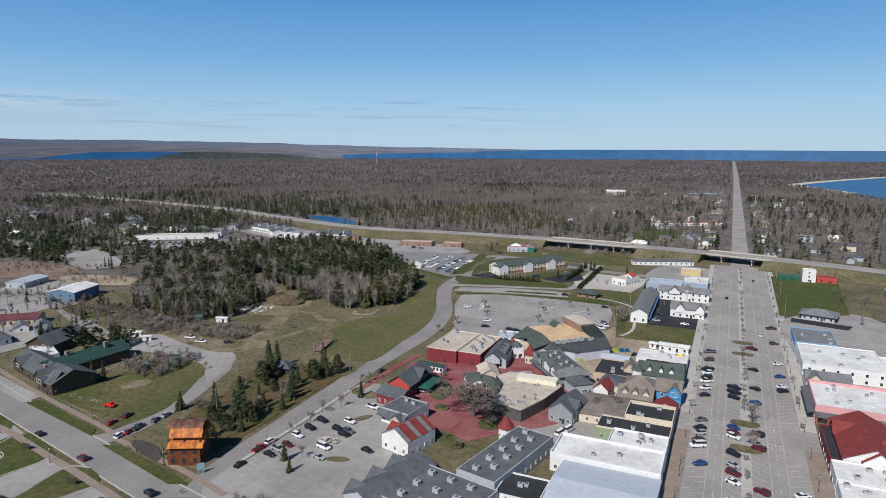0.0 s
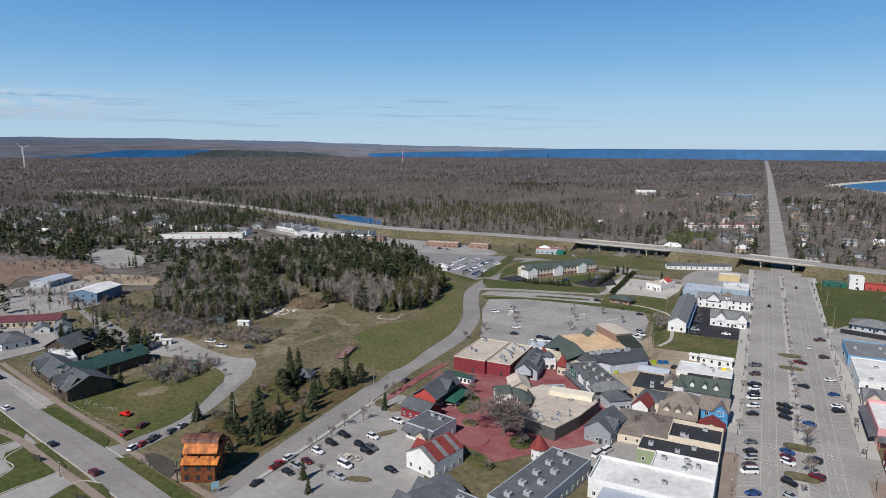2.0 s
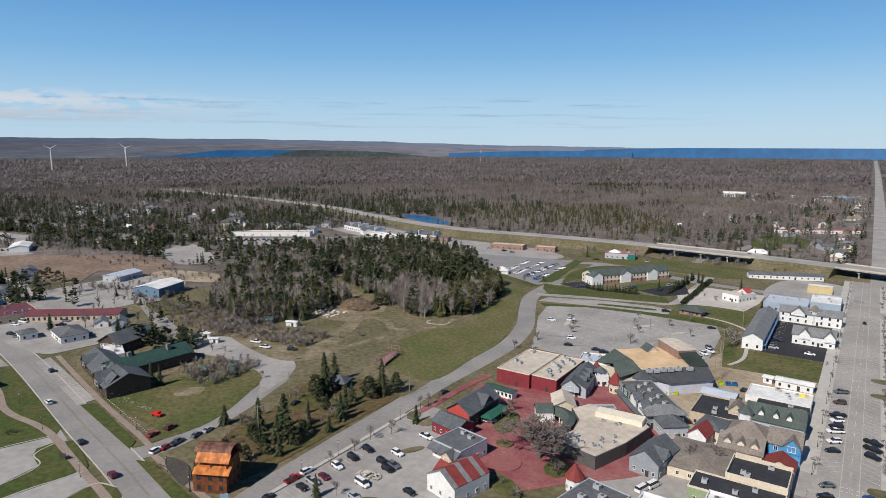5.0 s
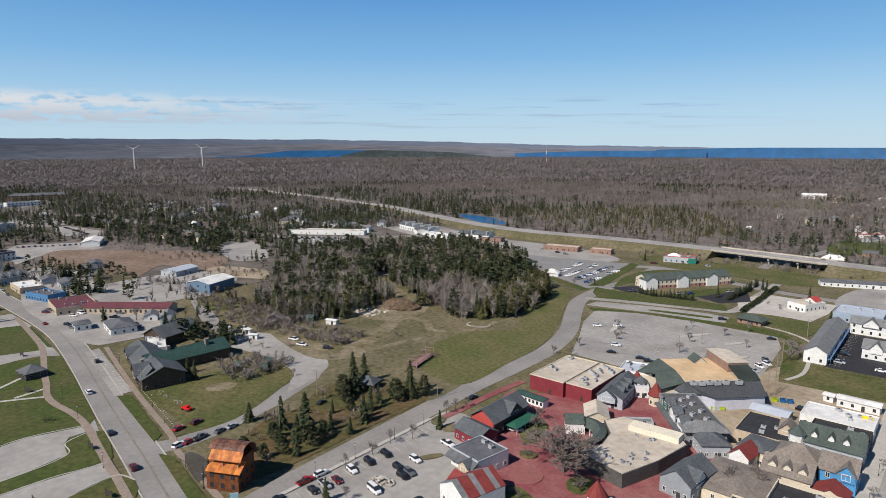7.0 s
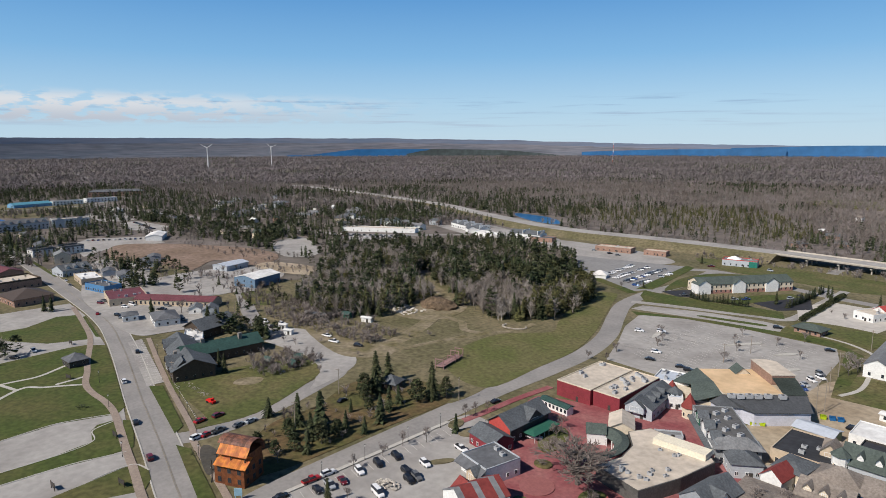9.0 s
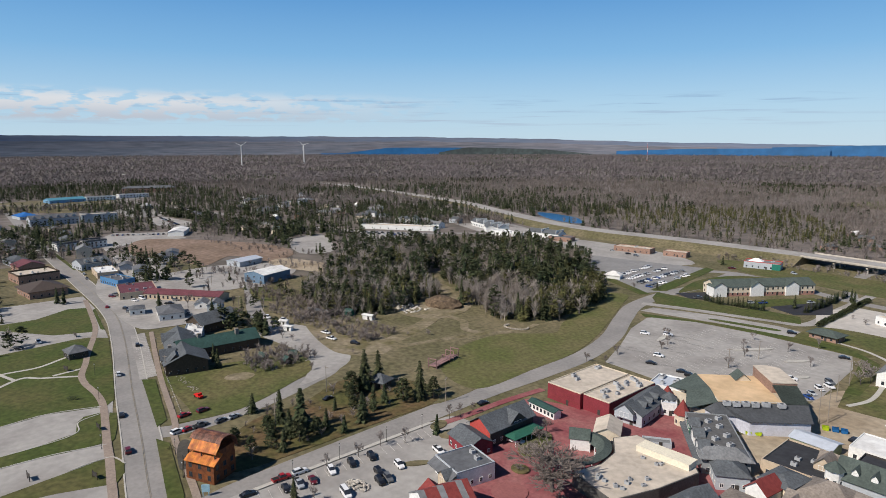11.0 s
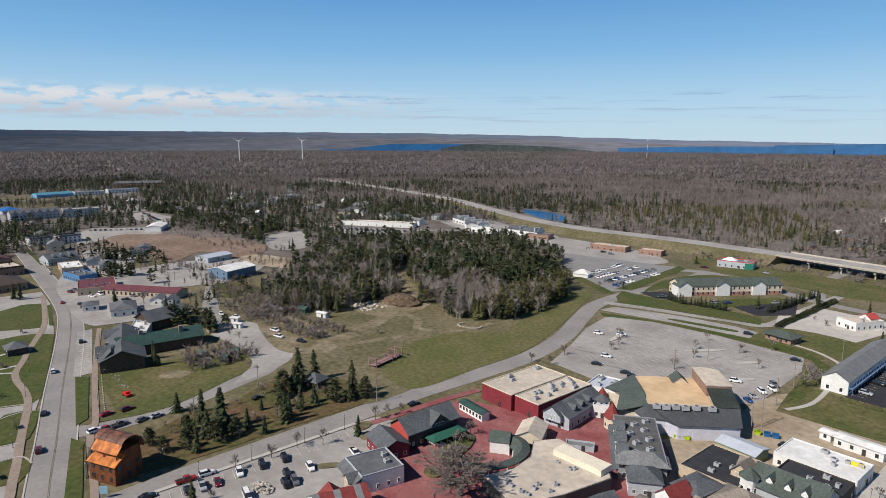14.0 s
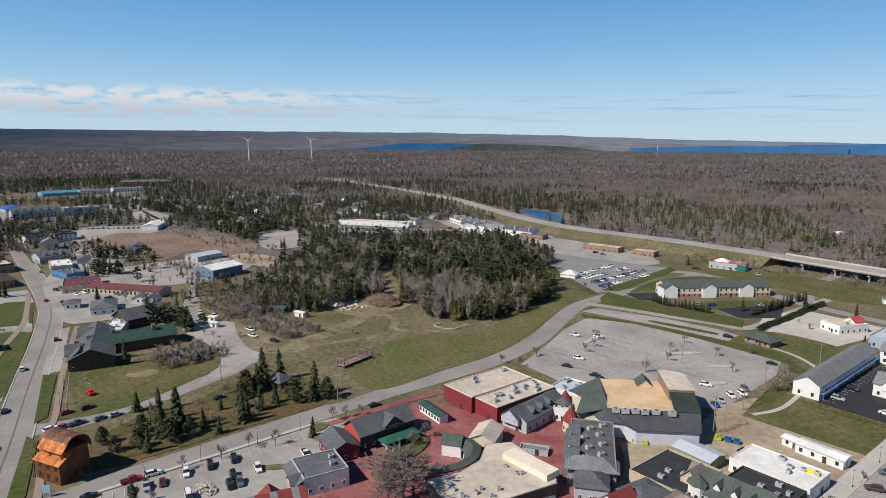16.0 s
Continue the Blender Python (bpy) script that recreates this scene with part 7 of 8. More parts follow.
SHAPES = {
    "sedan": (4.7, ((-2.35, 0.75, 0.35, 0.6, 0.75, 0.1), (-2.2, 0.88, 0.25, 0.7, 0.9, 0.1), (-1.3, 0.9, 0.22, 0.75, 0.98, 0.08), (1.0, 0.9, 0.22, 0.75, 0.95, 0.08), (2.1, 0.86, 0.25, 0.65, 0.78, 0.12), (2.35, 0.72, 0.35, 0.55, 0.65, 0.15)), ((-1.75, 0.8, 0.9, 0.92, 0.96, 0.02), (-1.0, 0.76, 0.9, 1.05, 1.38, 0.14), (0.2, 0.76, 0.9, 1.05, 1.42, 0.14), (1.15, 0.8, 0.88, 0.9, 0.94, 0.02)), (-1.0, 0.2, 1.4)),
    "suv": (4.75, ((-2.37, 0.85, 0.4, 0.8, 1.0, 0.08), (-2.25, 0.92, 0.3, 0.9, 1.1, 0.06), (0.9, 0.93, 0.3, 0.9, 1.1, 0.06), (2.1, 0.9, 0.3, 0.8, 0.98, 0.1), (2.37, 0.78, 0.4, 0.65, 0.8, 0.12)), ((-2.28, 0.86, 1.05, 1.1, 1.16, 0.02), (-1.95, 0.82, 1.05, 1.2, 1.68, 0.12), (0.1, 0.82, 1.05, 1.2, 1.72, 0.12), (1.0, 0.86, 1.0, 1.04, 1.1, 0.02)), (-1.95, 0.1, 1.7)),
    "pickup": (5.8, ((-2.9, 0.93, 0.5, 0.85, 1.1, 0.03), (-0.7, 0.95, 0.4, 0.9, 1.12, 0.04), (1.3, 0.95, 0.4, 0.9, 1.12, 0.06), (2.7, 0.92, 0.4, 0.85, 1.05, 0.1), (2.9, 0.82, 0.5, 0.75, 0.9, 0.1)), ((-0.75, 0.86, 1.08, 1.1, 1.14, 0.02), (-0.5, 0.83, 1.08, 1.25, 1.8, 0.12), (0.8, 0.83, 1.08, 1.25, 1.82, 0.12), (1.6, 0.87, 1.05, 1.08, 1.13, 0.02)), (-0.5, 0.8, 1.81)),
    "van": (5.4, ((-2.7, 0.95, 0.4, 1.2, 1.4, 0.05), (1.4, 0.97, 0.35, 1.2, 1.4, 0.05), (2.4, 0.93, 0.35, 0.8, 1.05, 0.1), (2.7, 0.82, 0.45, 0.65, 0.85, 0.12)), ((-2.68, 0.93, 1.36, 1.4, 1.5, 0.02), (-2.6, 0.9, 1.36, 1.5, 2.15, 0.1), (1.0, 0.9, 1.36, 1.5, 2.15, 0.1), (1.9, 0.92, 1.15, 1.2, 1.3, 0.02)), (-2.6, 1.0, 2.15)),
}
CARS = {}


def car(kind, colour, x, y, turn, group, where):
    key = (kind, colour)
    m = pose(x, y, 0.17, 0, 0, turn)
    lab = f"{colour} {kind if kind != 'suv' else 'sport utility car'} {where}"
    if key in CARS:
        o = copy_thing(CARS[key], m)
        return tagged(o, lab, "car", group)
    L, body, cabin, top = SHAPES[kind]
    e = thing(kind if kind in ("pickup", "van") else "car", lab, "car", m, group)
    bm = bmesh.new()
    loft(bm, body)
    part("body", bm, CARPAINT[colour], e)
    bm = bmesh.new()
    loft(bm, cabin)
    part("cabin_glass", bm, GLASS, e, "dark glass cabin windows")
    bm = bmesh.new()
    box(bm, top[0] + 0.02, top[1] - 0.02, -0.68, 0.68, top[2] - 0.02, top[2] + 0.04)
    part("roof", bm, CARPAINT[colour], e)
    if kind == "pickup":
        bm = bmesh.new()
        box(bm, -2.8, -0.85, -0.78, 0.78, 1.115, 1.13)
        part("bed", bm, RUBBER, e, "black open truck bed")
    for sx in (-1, 1):
        for sy in (-1, 1):
            bm = bmesh.new()
            tube(bm, (sx * L * 0.3, sy * 0.72, 0.34), (sx * L * 0.3, sy * 0.96, 0.34), 0.34, 0.34, 12)
            part("wheel", bm, RUBBER, e)
    for sy in (-1, 1):
        bm = bmesh.new()
        box(bm, L / 2 - 0.22, L / 2 - 0.02, sy * 0.62 - 0.16, sy * 0.62 + 0.16, 0.62, 0.74)
        part("headlight", bm, LAMP, e)
    CARS[key] = e
    return e


KINDS = ("sedan", "suv", "suv", "pickup", "sedan")
COLS = ("black", "black", "black", "white", "silver", "grey", "grey", "maroon", "blue", "brown", "white", "silver", "black")


def row(places, turn, group, where, jitter=3):
    for p in places:
        x, y = p[0], p[1]
        col = p[2] if len(p) > 2 else rnd.choice(COLS)
        kind = p[3] if len(p) > 3 else rnd.choice(KINDS)
        car(kind, col, x, y, turn + rnd.uniform(-jitter, jitter), group, where)


BAYS = "cars in the slanted street bays"
W1 = "parked in a slanted street bay"
row([(-15, y) for y in (296.5, 291.2, 285.3, 280.2, 236.6, 229.2, 224.1, 218.8)] + [(-15, 271, "white", "suv"), (-15, 263, "black", "sedan"), (-15, 213.7, "white", "van"), (-13.6, 200.6, "blue", "sedan"), (-15, 311), (-15, 324)], 208, BAYS, W1)
row([(-3.8, y) for y in (276.8, 271.2, 265, 234.5, 226, 212.2, 198.2)] + [(-3.8, 203.8, "silver", "sedan"), (-3.8, 192.4, "white", "sedan"), (-3.8, 230, "maroon", "sedan"), (-3.8, 180), (-3.8, 167)], -28, BAYS, W1)
row([(4.0, 304.6), (4.2, 279.2), (4.0, 262.8), (4.0, 231.8), (4.0, 219.8, "maroon", "suv"), (4.0, 189.6, "maroon", "suv"), (4, 338)], 152, BAYS, W1)
row([(14.8, 299.7, "blue", "sedan"), (14.8, 286.2, "white", "sedan"), (14.8, 281.2, "black", "suv"), (14.8, 192.2, "white", "sedan"), (14.8, 318, "white", "sedan"), (14.8, 352), (14.8, 383)], 28, BAYS, W1)
row([(9, 366, "white", "sedan"), (-9, 452), (8.6, 520)], 90, "moving cars", "on a broad street")
LOT = "cars in the asphalt car park"
W2 = "parked in an asphalt lot"
row([(-144, 147, "black", "sedan"), (-143.7, 151, "silver", "pickup"), (-143, 155.1, "maroon", "sedan"), (-144, 162, "white", "suv"), (-143.8, 169, "black", "suv"), (-143.3, 176, "black", "suv"), (-134, 172.3, "black", "suv"), (-129.4, 172.4, "grey", "suv"), (-129.6, 169.6, "black", "suv"), (-133.5, 179.5, "white", "suv"), (-130.4, 158.5, "white", "van"), (-127.8, 152.1, "silver", "sedan"), (-116, 163, "black", "sedan"), (-132.6, 194.5, "white", "pickup")], -12, LOT, W2)
row([(-149.7, 148.5, "red", "pickup"), (-149.6, 154.5, "white", "suv"), (-148, 137.5, "black", "sedan"), (-150.5, 231.5, "black", "sedan")], 87, LOT, "parked by the kerb")
row([(-121, 218, "white", "pickup")], 20, LOT, "parked beside a restaurant porch")
row([(-159.5, 356.5, "white", "suv"), (-150.7, 363.6, "white", "suv"), (-136.2, 330.6, "white", "suv"), (-133.2, 319.2, "black", "sedan"), (-118.7, 319.7, "black", "sedan"), (-84.6, 346.4, "white", "suv"), (-79.3, 392.5, "black", "sedan"), (-110.4, 414.8, "black", "suv"), (-114, 318, "black", "suv")], 20, "cars in the theatre lot", "parked in a large patched lot")
row([(-72.6, 354.2, "grey", "suv"), (-72.7, 343.4, "white", "suv"), (-73.1, 336.2, "silver", "sedan"), (-72.4, 331, "blue", "sedan"), (-71, 349, "white", "suv")], -35, "cars in the theatre lot", "parked at a lot's grass edge")
row([(-310, 152, "black", "suv"), (-273.2, 134.5, "white", "suv"), (-228, 124.6, "black", "sedan"), (-197.4, 118.9, "maroon", "suv"), (-399.7, 159, "red", "sedan"), (-160, 113, "black", "suv")], 169, "moving cars", "on a two-lane street")
row([(-213.2, 141.8, "red", "sedan"), (-212.8, 148.5, "maroon", "suv"), (-201, 135.5, "white", "suv"), (-200.8, 139, "red", "sedan"), (-200.8, 143, "grey", "pickup"), (-200.3, 150.2, "grey", "sedan"), (-200.3, 155, "silver", "sedan"), (-192.5, 189.2, "black", "sedan")], 105, "cars on the side street", "parked along a side street")
row([(-346.9, 116.2, "white", "pickup"), (-341.3, 107.5, "black", "sedan"), (-387, 166.5), (-378, 166), (-425.8, 168), (-430, 171), (-497, 168), (-517, 170), (-405, 176, "white", "suv"), (-407.4, 181, "white", "van"), (-351, 190.5, "grey"), (-389.5, 196, "grey", "suv"), (-383, 190, "black"), (-331.4, 187.6, "white", "suv")], 20, "cars by the western shops", "parked by low street shops", 30)
row([(-315, 222.3), (-301.5, 220), (-304.5, 226.7), (-257.3, 229, "white", "pickup"), (-243.3, 234, "black", "suv"), (-268, 232, "white", "pickup")], 30, "cars on the apron", "standing on a worn apron", 40)
row([(-56.6, 263.2, "red", "sedan"), (-54.6, 267.5, "black", "suv")], 0, "cars in the yard", "standing on gravel behind shops")
row([(-48.5, 304, "black", "sedan"), (-68.6, 249, "black", "suv"), (-58, 207, "white", "van"), (-60, 203, "white", "van"), (-45, 241, "red", "pickup")], 70, "cars in the yard", "parked in a back yard")
W3 = "standing in a dealer's lot"
for x0, y0, x1, y1, n in ((-251, 472, -256, 517, 13), (-240, 466, -243, 518, 15), (-228, 460, -230, 521, 16), (-217, 454, -219, 508, 12)):
    for i in range(n):
        if rnd.random() < 0.8:
            t = i / (n - 1)
            car(rnd.choice(("sedan", "suv")), rnd.choice(("white", "white", "silver", "black", "grey", "white", "blue")), x0 + (x1 - x0) * t, y0 + (y1 - y0) * t, 8 + rnd.uniform(-3, 3), "cars in the dealer's lot", W3)
for i in range(10):
    car(rnd.choice(("sedan", "suv")), rnd.choice(COLS), -850 + i * 9 + rnd.uniform(-1, 1), 326 - i * 0.6, 100, "cars in a western lot", "parked in a far lot")
for i in range(26):
    car(rnd.choice(("sedan", "suv")), rnd.choice(COLS), -572 + (i % 13) * 5.2, 454 + (i % 13) * 3.4 - (i // 13) * 12 + rnd.uniform(-1, 1), 110, "cars behind the wooded hill", "parked in a far lot")
for i in range(12):
    car(rnd.choice(("sedan", "suv")), rnd.choice(COLS), -722 + i * 2.6, 238 + i * 4.4, 150, "cars behind the wooded hill", "parked in a far lot")
row([(-152, 462), (-147, 467), (-128, 490), (-180, 450)], 60, "cars at the hotel", "parked before a hotel")
row([(-46, 373), (-46, 388), (-30, 372, "white", "sedan")], 0, "cars at the motel", "parked in a black motel court")
row([(-210, 560), (-300, 555), (-290, 552), (-320, 560), (-170, 575)], 20, "cars at the station", "beside a low station", 40)
for i in range(16):
    x = -420 + i * 34 + rnd.uniform(-9, 9)
    car(rnd.choice(("sedan", "suv")), rnd.choice(COLS), 82 + (i % 4) * 8, 240 + i * 12, rnd.uniform(0, 180), "cars behind the east shops", "parked behind shops")

# ---- highway banks and bridges ----
hwc = curve(HW, 10)


def bank(x0, x1):
    pts = [p for p in hwc if x0 <= p[0] <= x1]
    bm = bmesh.new()
    prev = None
    for i, (x, y) in enumerate(pts):
        a, b = Vector(pts[max(i - 1, 0)]), Vector(pts[min(i + 1, len(pts) - 1)])
        t = (b - a).normalized()
        h = embank(x, y) + 0.3
        cur = [bm.verts.new((x - t.y * d, y + t.x * d, z)) for d, z in ((12 + h * 2.6, 0), (12, h), (-12, h), (-12 - h * 2.6, 0))]
        if prev:
            for k in range(3):
                bm.faces.new((prev[k], cur[k], cur[k + 1], prev[k + 1]))
        else:
            bm.faces.new(cur[::-1])
        prev = cur
    bm.faces.new(prev)
    bmesh.ops.recalc_face_normals(bm, faces=bm.faces)
    tagged(link("embankment", bm, DRYGRASS), "dry grass bank carrying a highway", "bank", kind="structure")


bank(-1290, -176)
bank(-94, -23)
bank(21, 1400)
DECK = mat("weathered_concrete", (0.46, 0.42, 0.36), 0.9, 0.15, 0.6, 0.15)


def bridge(x0, x1, piers):
    pts = [p for p in curve(HW, 60) if x0 <= p[0] <= x1]
    a, b = Vector((*pts[0], 0)), Vector((*pts[-1], 0))
    ang = math.degrees(math.atan2(b.y - a.y, b.x - a.x))
    L = (b - a).length
    e = thing("bridge", "concrete highway bridge on round piers", "bridge", pose((a.x + b.x) / 2, (a.y + b.y) / 2, 0, 0, 0, ang), "highway bridges")
    h = 6.4
    bm = bmesh.new()
    box(bm, -L / 2 - 2, L / 2 + 2, -11.6, 11.6, h - 0.5, h + 0.12)
    part("deck", bm, DECK, e)
    for y in (-9, -4.5, 0, 4.5, 9):
        bm = bmesh.new()
        box(bm, -L / 2 - 1, L / 2 + 1, y - 0.3, y + 0.3, h - 1.7, h - 0.51)
        part("girder", bm, paint("dark_girder", (0.16, 0.15, 0.14)), e)
    for s in (-1, 1):
        bm = bmesh.new()
        box(bm, -L / 2 - 5, L / 2 + 5, s * 11.6 - 0.25, s * 11.6 + 0.25, h + 0.13, h + 1.25)
        part("parapet", bm, DECK, e)
    for t in piers:
        bm = bmesh.new()
        box(bm, t * L - 0.7, t * L + 0.7, -10.5, 10.5, h - 2.6, h - 1.71)
        cap = part("pier_cap", bm, DECK, e)
        for y in (-8.5, 0, 8.5):
            bm = bmesh.new()
            tube(bm, (t * L, y, -0.2), (t * L, y, h - 2.6), 0.6, 0.6, 12)
            part("column", bm, DECK, cap)


bridge(-177, -93, (-0.26, 0.02, 0.29))
bridge(-24, 22, (-0.27, 0.27))

# ---- poles, lamps and small things ----


def utility_pole(x, y, h=11, turn=0):
    e = thing("utility_pole", "weathered wooden utility pole with crossarm", "pole", pose(x, y, 0, 0, 0, turn), "utility poles")
    bm = bmesh.new()
    tube(bm, (0, 0, 0), (0, 0, h), 0.17, 0.11, 8)
    part("post", bm, paint("grey_wood", (0.27, 0.23, 0.19)), e)
    bm = bmesh.new()
    box(bm, -1.2, 1.2, -0.07, 0.07, h - 0.9, h - 0.72)
    arm = part("crossarm", bm, MATS["grey_wood"], e)
    for px in (-1.0, 0, 1.0):
        bm = bmesh.new()
        tube(bm, (px, 0, h - 0.72), (px, 0, h - 0.5), 0.06, 0.04, 6)
        part("insulator", bm, STEEL, arm)
    return e


up = utility_pole(-61.1, 308.3, 14, 40)
for x, y, h in ((-59.5, 312.5, 13), (-66.6, 357.4, 11), (-66, 409, 10), (-104.5, 362, 9), (-199.6, 192.6, 11), (-181.4, 162, 12), (-161, 222, 10), (-64, 335, 11), (-108.4, 340.7, 9), (-338, 215, 10), (-260, 150, 9), (-420, 230, 10), (24, 420, 11), (24, 470, 11), (24, 520, 11)):
    copy_thing(up, pose(x, y, 0, 0, 0, rnd.uniform(0, 180)) @ Matrix.Diagonal((1, 1, h / 14, 1)))


def lamp_post(x, y, h, turn):
    e = thing("street_lamp", "dark metal street lamp with a round head", "lamp", pose(x, y, 0, 0, 0, turn), "street lamps")
    bm = bmesh.new()
    tube(bm, (0, 0, 0), (0, 0, 0.6), 0.16, 0.14, 8)
    tube(bm, (0, 0, 0.6), (0, 0, h), 0.07, 0.05, 8)
    part("post", bm, DARKW, e)
    bm = bmesh.new()
    tube(bm, (0, 0, h), (0, 0, h + 0.55), 0.14, 0.24, 8)
    head = part("lamp_head", bm, LAMP, e)
    bm = bmesh.new()
    tube(bm, (0, 0, h + 0.55), (0, 0, h + 0.75), 0.28, 0.05, 8)
    part("cap", bm, DARKW, head)
    return e


lp = lamp_post(-19.2, 190, 4.6, 0)
for sx in (-1, 1):
    for y in range(110, 560, 22):
        copy_thing(lp, pose(sx * 19.4, y, 0.1))
for x, y in ((-149.3, 201), (-149.3, 186), (-149.3, 168), (-149.3, 152), (-262, 150), (-240, 145), (-222, 141), (-300, 158), (-280, 127), (-250, 122), (-205, 113), (-186, 130), (-170, 127)):
    copy_thing(lp, pose(x, y, 0.1))
# kerb walk of the west car park, with an island
strip("pavement", ((-149.6, 140), (-149.8, 160), (-150.2, 185), (-150.6, 206)), 1.6, 0.2, CONCRETE, "pale concrete walk beside a car park", "pavement")
for x, y, w, d, t in ((-147.5, 207, 5, 8, 20), (-131.5, 184.5, 3, 9, -30), (-122, 154, 8, 3, 20), (-140, 205, 6, 7, 0), (-150, 358, 3, 16, 10), (-92, 372, 3, 12, -35), (-83, 352, 3, 8, -35), (-112, 374, 3, 20, -35)):
    area("island", [(x + w / 2 * math.cos(a) * math.cos(radians(t)) - d / 2 * math.sin(a) * math.sin(radians(t)), y + w / 2 * math.cos(a) * math.sin(radians(t)) + d / 2 * math.sin(a) * math.cos(radians(t))) for a in np.linspace(0, math.tau, 9)[:-1]], 0.2, DRYGRASS if y < 300 else CONCRETE, "kerbed island in a car park", "kerb island", True, 0.25)
lines("road_marking", [(x, y, x + 5, y - 2) for x in (-143, -132, -121, -110, -99, -88) for y in range(322, 394, 3) if not (x > -112 and y < 330)], 0.12, 0.34, PAINT, "faint white car park lines")
lines("road_marking", [(-50, y, -45, y) for y in range(368, 430, 3)], 0.12, 0.34, PAINT, "white bay lines on blacktop")
lines("road_marking", [(-147, y, -142, y - 1) for y in range(140, 204, 3)], 0.12, 0.34, PAINT, "faint white car park lines")
# crack-sealed patches and tar lines
tar = []
for _ in range(26):
    x, y = rnd.uniform(-165, -80), rnd.uniform(312, 392)
    a, L = rnd.choice((0.2, 1.75)) + rnd.uniform(-0.15, 0.15), rnd.uniform(5, 26)
    if in_poly(x, y, [(-146, 310), (-168, 362), (-172, 392), (-80, 394), (-74, 335)]) and in_poly(x + L * math.cos(a), y + L * math.sin(a), [(-146, 310), (-168, 362), (-172, 392), (-80, 394), (-74, 335)]):
        tar.append((x, y, x + L * math.cos(a), y + L * math.sin(a)))
lines("tar_seams", tar, 0.22, 0.33, mat("tar", (0.16, 0.15, 0.14), 0.8), "dark tar seams across a car park")

# skips, boulders, play structure and other small things
for x, y, c in ((-57.9, 305.6, "lime"), (-55.2, 306.8, "blue"), (-52.8, 307.7, "blue"), (-73.7, 282.3, "lime"), (-71.2, 284, "lime")):
    e = thing("dumpster", f"{c} metal dumpster on bare ground", "dumpster", pose(x, y, 0.1, 0, 0, 25), "dumpsters")
    mm = paint("dumpster_" + c, (0.42, 0.55, 0.02) if c == "lime" else (0.02, 0.14, 0.36))
    bm = bmesh.new()
    v = [bm.verts.new(p) for p in ((-0.9, -0.6, 0.15), (0.9, -0.6, 0.15), (0.9, 0.6, 0.15), (-0.9, 0.6, 0.15), (-1.0, -0.8, 1.2), (1.0, -0.8, 1.2), (1.0, 0.8, 1.5), (-1.0, 0.8, 1.5))]
    for qd in ((3, 2, 1, 0), (4, 5, 6, 7), (0, 1, 5, 4), (1, 2, 6, 5), (2, 3, 7, 6), (3, 0, 4, 7)):
        bm.faces.new([v[i] for i in qd])
    part("body", bm, mm, e)
    bm = bmesh.new()
    v = [bm.verts.new(p) for p in ((-1.05, -0.85, 1.22), (1.05, -0.85, 1.22), (1.05, 0.85, 1.53), (-1.05, 0.85, 1.53))]
    bm.faces.new(v)
    bmesh.ops.solidify(bm, geom=bm.faces[:], thickness=-0.06)
    part("lid", bm, mm, e)
    for px in (-0.7, 0.7):
        bm = bmesh.new()
        box(bm, px - 0.08, px + 0.08, -0.5, 0.5, 0, 0.15)
        part("skid", bm, RUBBER, e)


def rock(bm, x, y, z, s):
    r = bmesh.ops.create_icosphere(bm, subdivisions=1, radius=s)
    for v in r["verts"]:
        v.co = Vector((v.co.x * rnd.uniform(0.7, 1.3), v.co.y * rnd.uniform(0.7, 1.3), v.co.z * rnd.uniform(0.5, 0.9))) + Vector((x, y, z))


STONE = mat("pale_boulder", (0.5, 0.46, 0.40), 0.9, 0.25, 1.5, 0.4, island=0.2)
bm = bmesh.new()
for _ in range(90):
    a, r = rnd.uniform(0, 6.28), rnd.random() ** 0.6
    rock(bm, 4.2 * r * math.cos(a), 2.6 * r * math.sin(a), 0.2 + 1.0 * (1 - r), rnd.uniform(0.25, 0.45))
o = link("boulder_pile", bm, STONE)
o.matrix_basis = pose(-132.3, 163.8, 0.2, 0, 0, 10)
tagged(o, "heap of pale boulders on asphalt", "boulders", kind="stuff")
bm = bmesh.new()
for _ in range(120):
    t = rnd.random()
    rock(bm, -286 + rnd.uniform(-16, 16), 296 + rnd.uniform(-8, 8), 0.3, rnd.uniform(0.4, 1.2))
tagged(link("rubble", bm, STONE), "pale broken rubble in a clearing", "rubble", kind="stuff")
bm = bmesh.new()
for _ in range(110):
    x, y = rnd.uniform(-262, -236), rnd.uniform(184, 208)
    rock(bm, x, y, 0.2, rnd.uniform(0.2, 0.6))
for _ in range(60):
    t = rnd.random()
    rock(bm, -255 + 20 * t + rnd.uniform(-1, 1), 152 + 3 * rnd.random(), 0.2, rnd.uniform(0.15, 0.4))
tagged(link("garden_rocks", bm, mat("garden_stone", (0.27, 0.245, 0.21), 0.9, 0.3, 1.5, 0.4, island=0.3)), "pale garden rocks around a lodge", "rocks", kind="stuff")
bm = bmesh.new()
for i in range(26):
    for t in (0,):
        rock(bm, -214 - i * 1.8, 141.5 + i * 0.33, 0.3, 0.28)
tagged(link("stone_border", bm, STONE), "row of stones edging a lawn", "stones", kind="stuff")
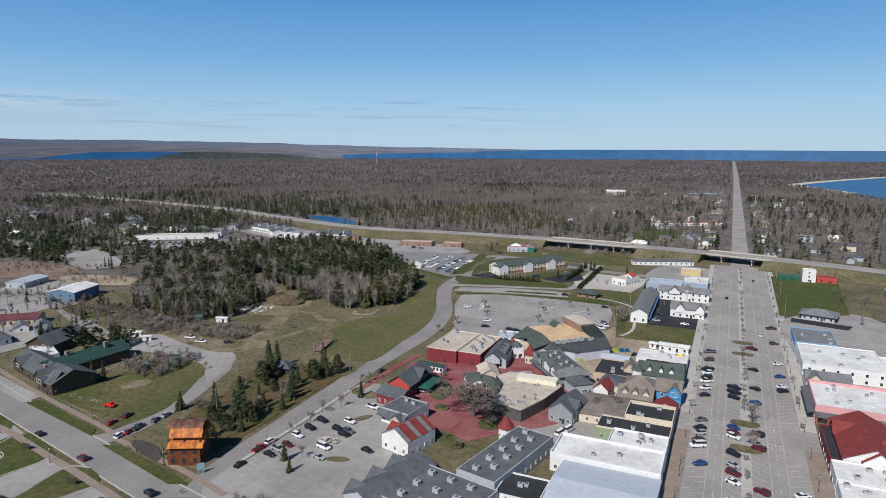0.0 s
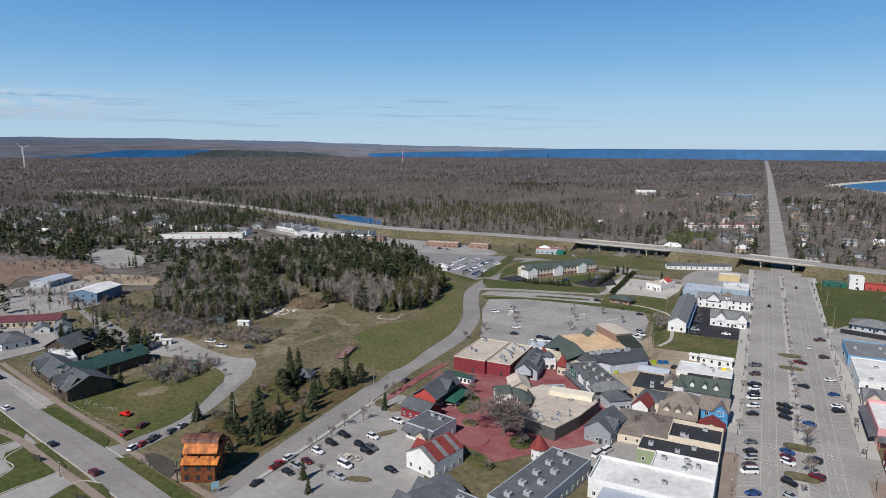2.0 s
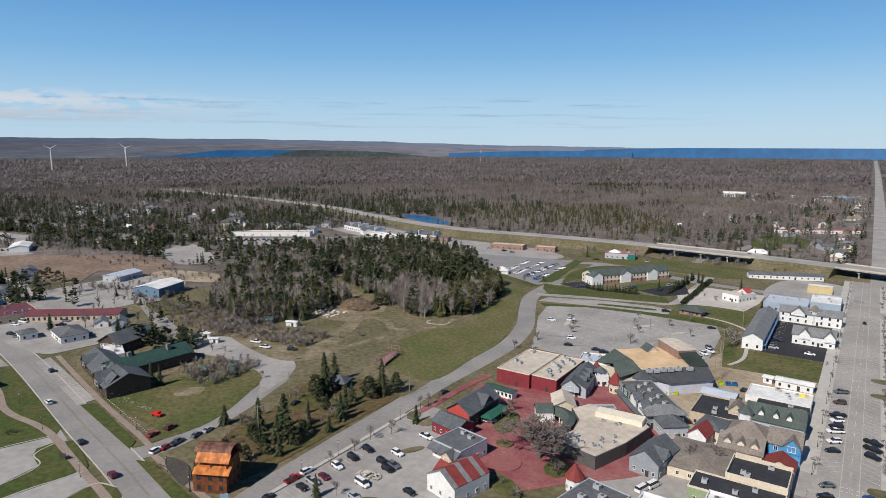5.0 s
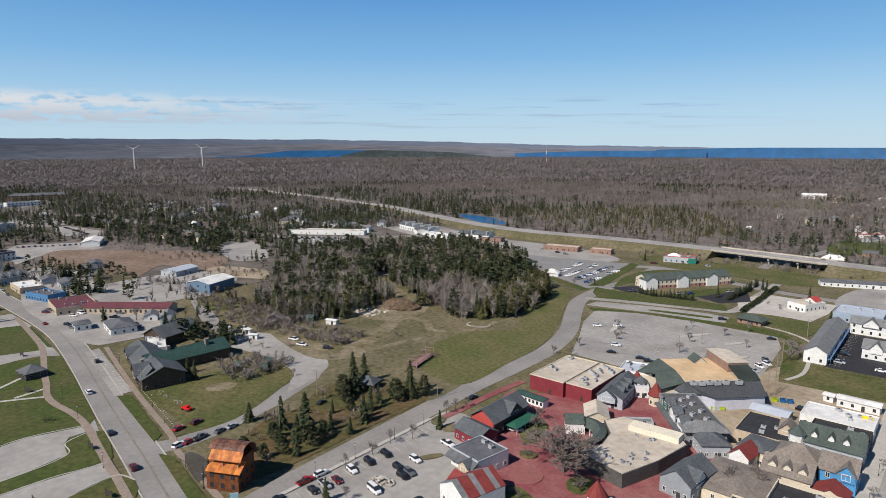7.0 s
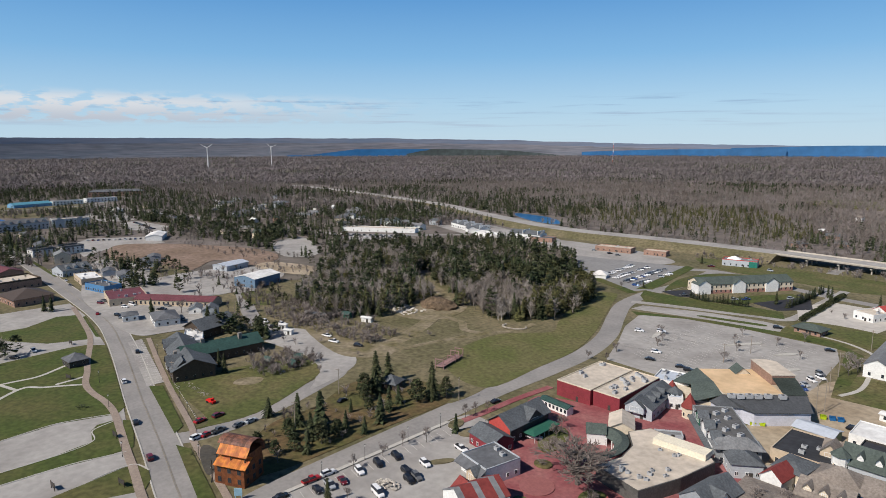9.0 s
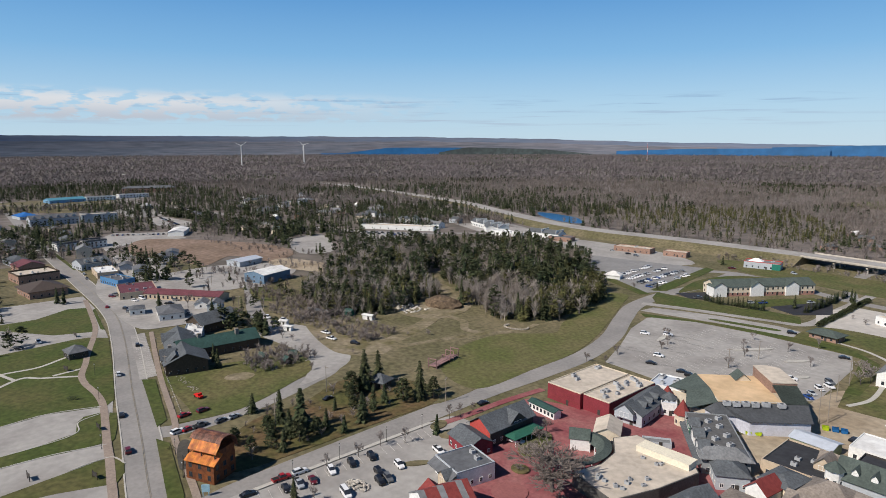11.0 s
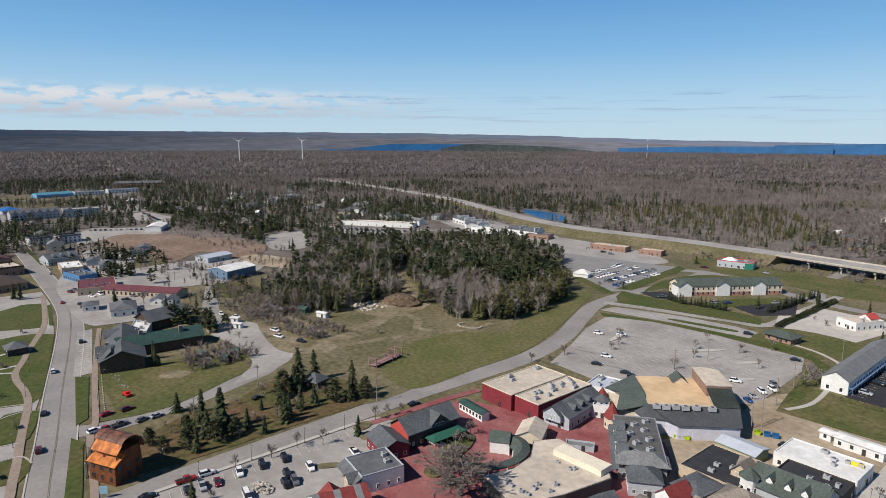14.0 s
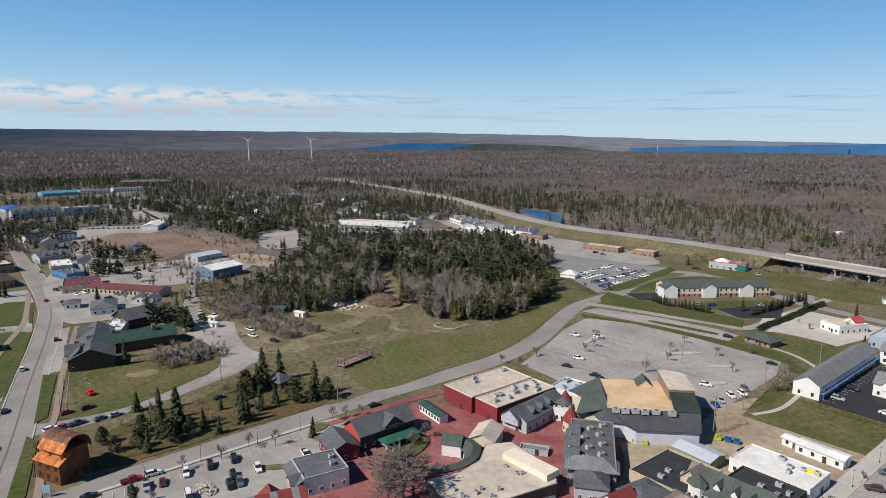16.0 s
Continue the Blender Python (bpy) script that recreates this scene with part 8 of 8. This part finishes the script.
# dirt mound
bm = bmesh.new()
r = bmesh.ops.create_icosphere(bm, subdivisions=3, radius=1)
for v in r["verts"]:
    n1 = 1 + 0.25 * noise.noise(v.co * 2.3)
    v.co = Vector((v.co.x * 13 * n1, v.co.y * 9 * n1, max(v.co.z, -0.05) * 5.5 * n1))
o = link("dirt_mound", bm, mat("brush_heap", (0.14, 0.10, 0.065), 0.95, 0.4, 0.6, 0.2, bump=0.6))
o.matrix_basis = pose(-273, 316, 0)
tagged(o, "brown heap of earth and brush", "mound")

e = thing("play_ship", "weathered pink wooden play structure with frames", "play structure", pose(-195, 250, 0, 0, 0, 106))
PINKWOOD = paint("pink_grey_wood", (0.30, 0.18, 0.17), var=0.2)
bm = bmesh.new()
box(bm, -9, 9, -2, 2, 1.1, 1.35)
part("platform", bm, PINKWOOD, e)
for px in (-9, 2, 5, 9):
    bm = bmesh.new()
    for s in (-1, 1):
        box(bm, px - 0.15, px + 0.15, s * 2.1 - 0.15, s * 2.1 + 0.15, 0, 4.6 if px != 2 else 3)
    box(bm, px - 0.14, px + 0.14, -2.2, 2.2, 4.3 if px != 2 else 2.8, 4.55 if px != 2 else 3)
    part("frame", bm, PINKWOOD, e)
for s in (-1, 1):
    bm = bmesh.new()
    box(bm, -9, 9, s * 2.05 - 0.06, s * 2.05 + 0.06, 2.1, 2.3)
    part("rail", bm, PINKWOOD, e)
building("pavilion", "small dark pavilion with a hipped roof among spruces", "pavilion", -191, 212.5, 7, 6, 2.8, 20, LOGW, R_SLATE, "hip", rise_=2.6, over=1.0, gap=3)
e = thing("engine", "bright red antique fire engine on a lawn", "engine", pose(-226.7, 151.8, 0.1, 0, 0, 10))
bm = bmesh.new()
box(bm, -2.2, 2.2, -0.8, 0.8, 0.6, 1.3)
box(bm, 0.2, 1.2, -0.8, 0.8, 1.3, 2.1)
part("body", bm, paint("bright_red", (0.6, 0.02, 0.015)), e)
for sx in (-1.4, 1.4):
    for sy in (-0.8, 0.8):
        bm = bmesh.new()
        tube(bm, (sx, sy - 0.1, 0.5), (sx, sy + 0.1, 0.5), 0.5, 0.5, 12)
        part("wheel", bm, RUBBER, e)
for x, y, t in ((-346, 132, 10), (-293, 118.5, 20), (-221, 115.5, 5), (-198, 92, 5), (-186, 107, 12)):
    e = thing("sign_board", "dark park sign board on two posts", "sign", pose(x, y, 0.1, 0, 0, t), "park signs")
    bm = bmesh.new()
    box(bm, -1.6, 1.6, -0.08, 0.08, 0.9, 2.3)
    part("panel", bm, DARKW, e)
    for px in (-1.4, 1.4):
        bm = bmesh.new()
        box(bm, px - 0.09, px + 0.09, -0.1, 0.1, 0, 2.6)
        part("post", bm, LOGW, e)

# ---- far landmarks ----


def turbine(x, y, turn):
    z = rise(x, y)
    e = thing("wind_turbine", "tall white three-bladed wind turbine in woods", "wind turbine", pose(x, y, z, 0, 0, turn), "wind turbines")
    bm = bmesh.new()
    tube(bm, (0, 0, 0), (0, 0, 80), 2.4, 1.4, 12)
    part("tower", bm, TRIM, e)
    bm = bmesh.new()
    box(bm, -1.8, 1.8, -4, 4, 79.5, 83)
    part("nacelle", bm, TRIM, e)
    for k in range(3):
        a = radians(90 + 120 * k + turn)
        bm = bmesh.new()
        tube(bm, (0, -5, 81), (26 * math.cos(a), -5, 81 + 26 * math.sin(a)), 1.3, 0.3, 5)
        part("blade", bm, TRIM, e)


turbine(-2459, 1400, 50)
turbine(-2376, 1087, 62)
mz = rise(-1558, 2613)
e = thing("radio_mast", "thin red and white lattice radio mast", "mast", pose(-1558, 2613, mz))
for k in range(6):
    bm = bmesh.new()
    tube(bm, (0, 0, k * 17), (0, 0, k * 17 + 17), 1.4 - k * 0.15, 1.25 - k * 0.15, 4)
    part("section", bm, TRIM if k % 2 else paint("mast_red", (0.5, 0.12, 0.1)), e)
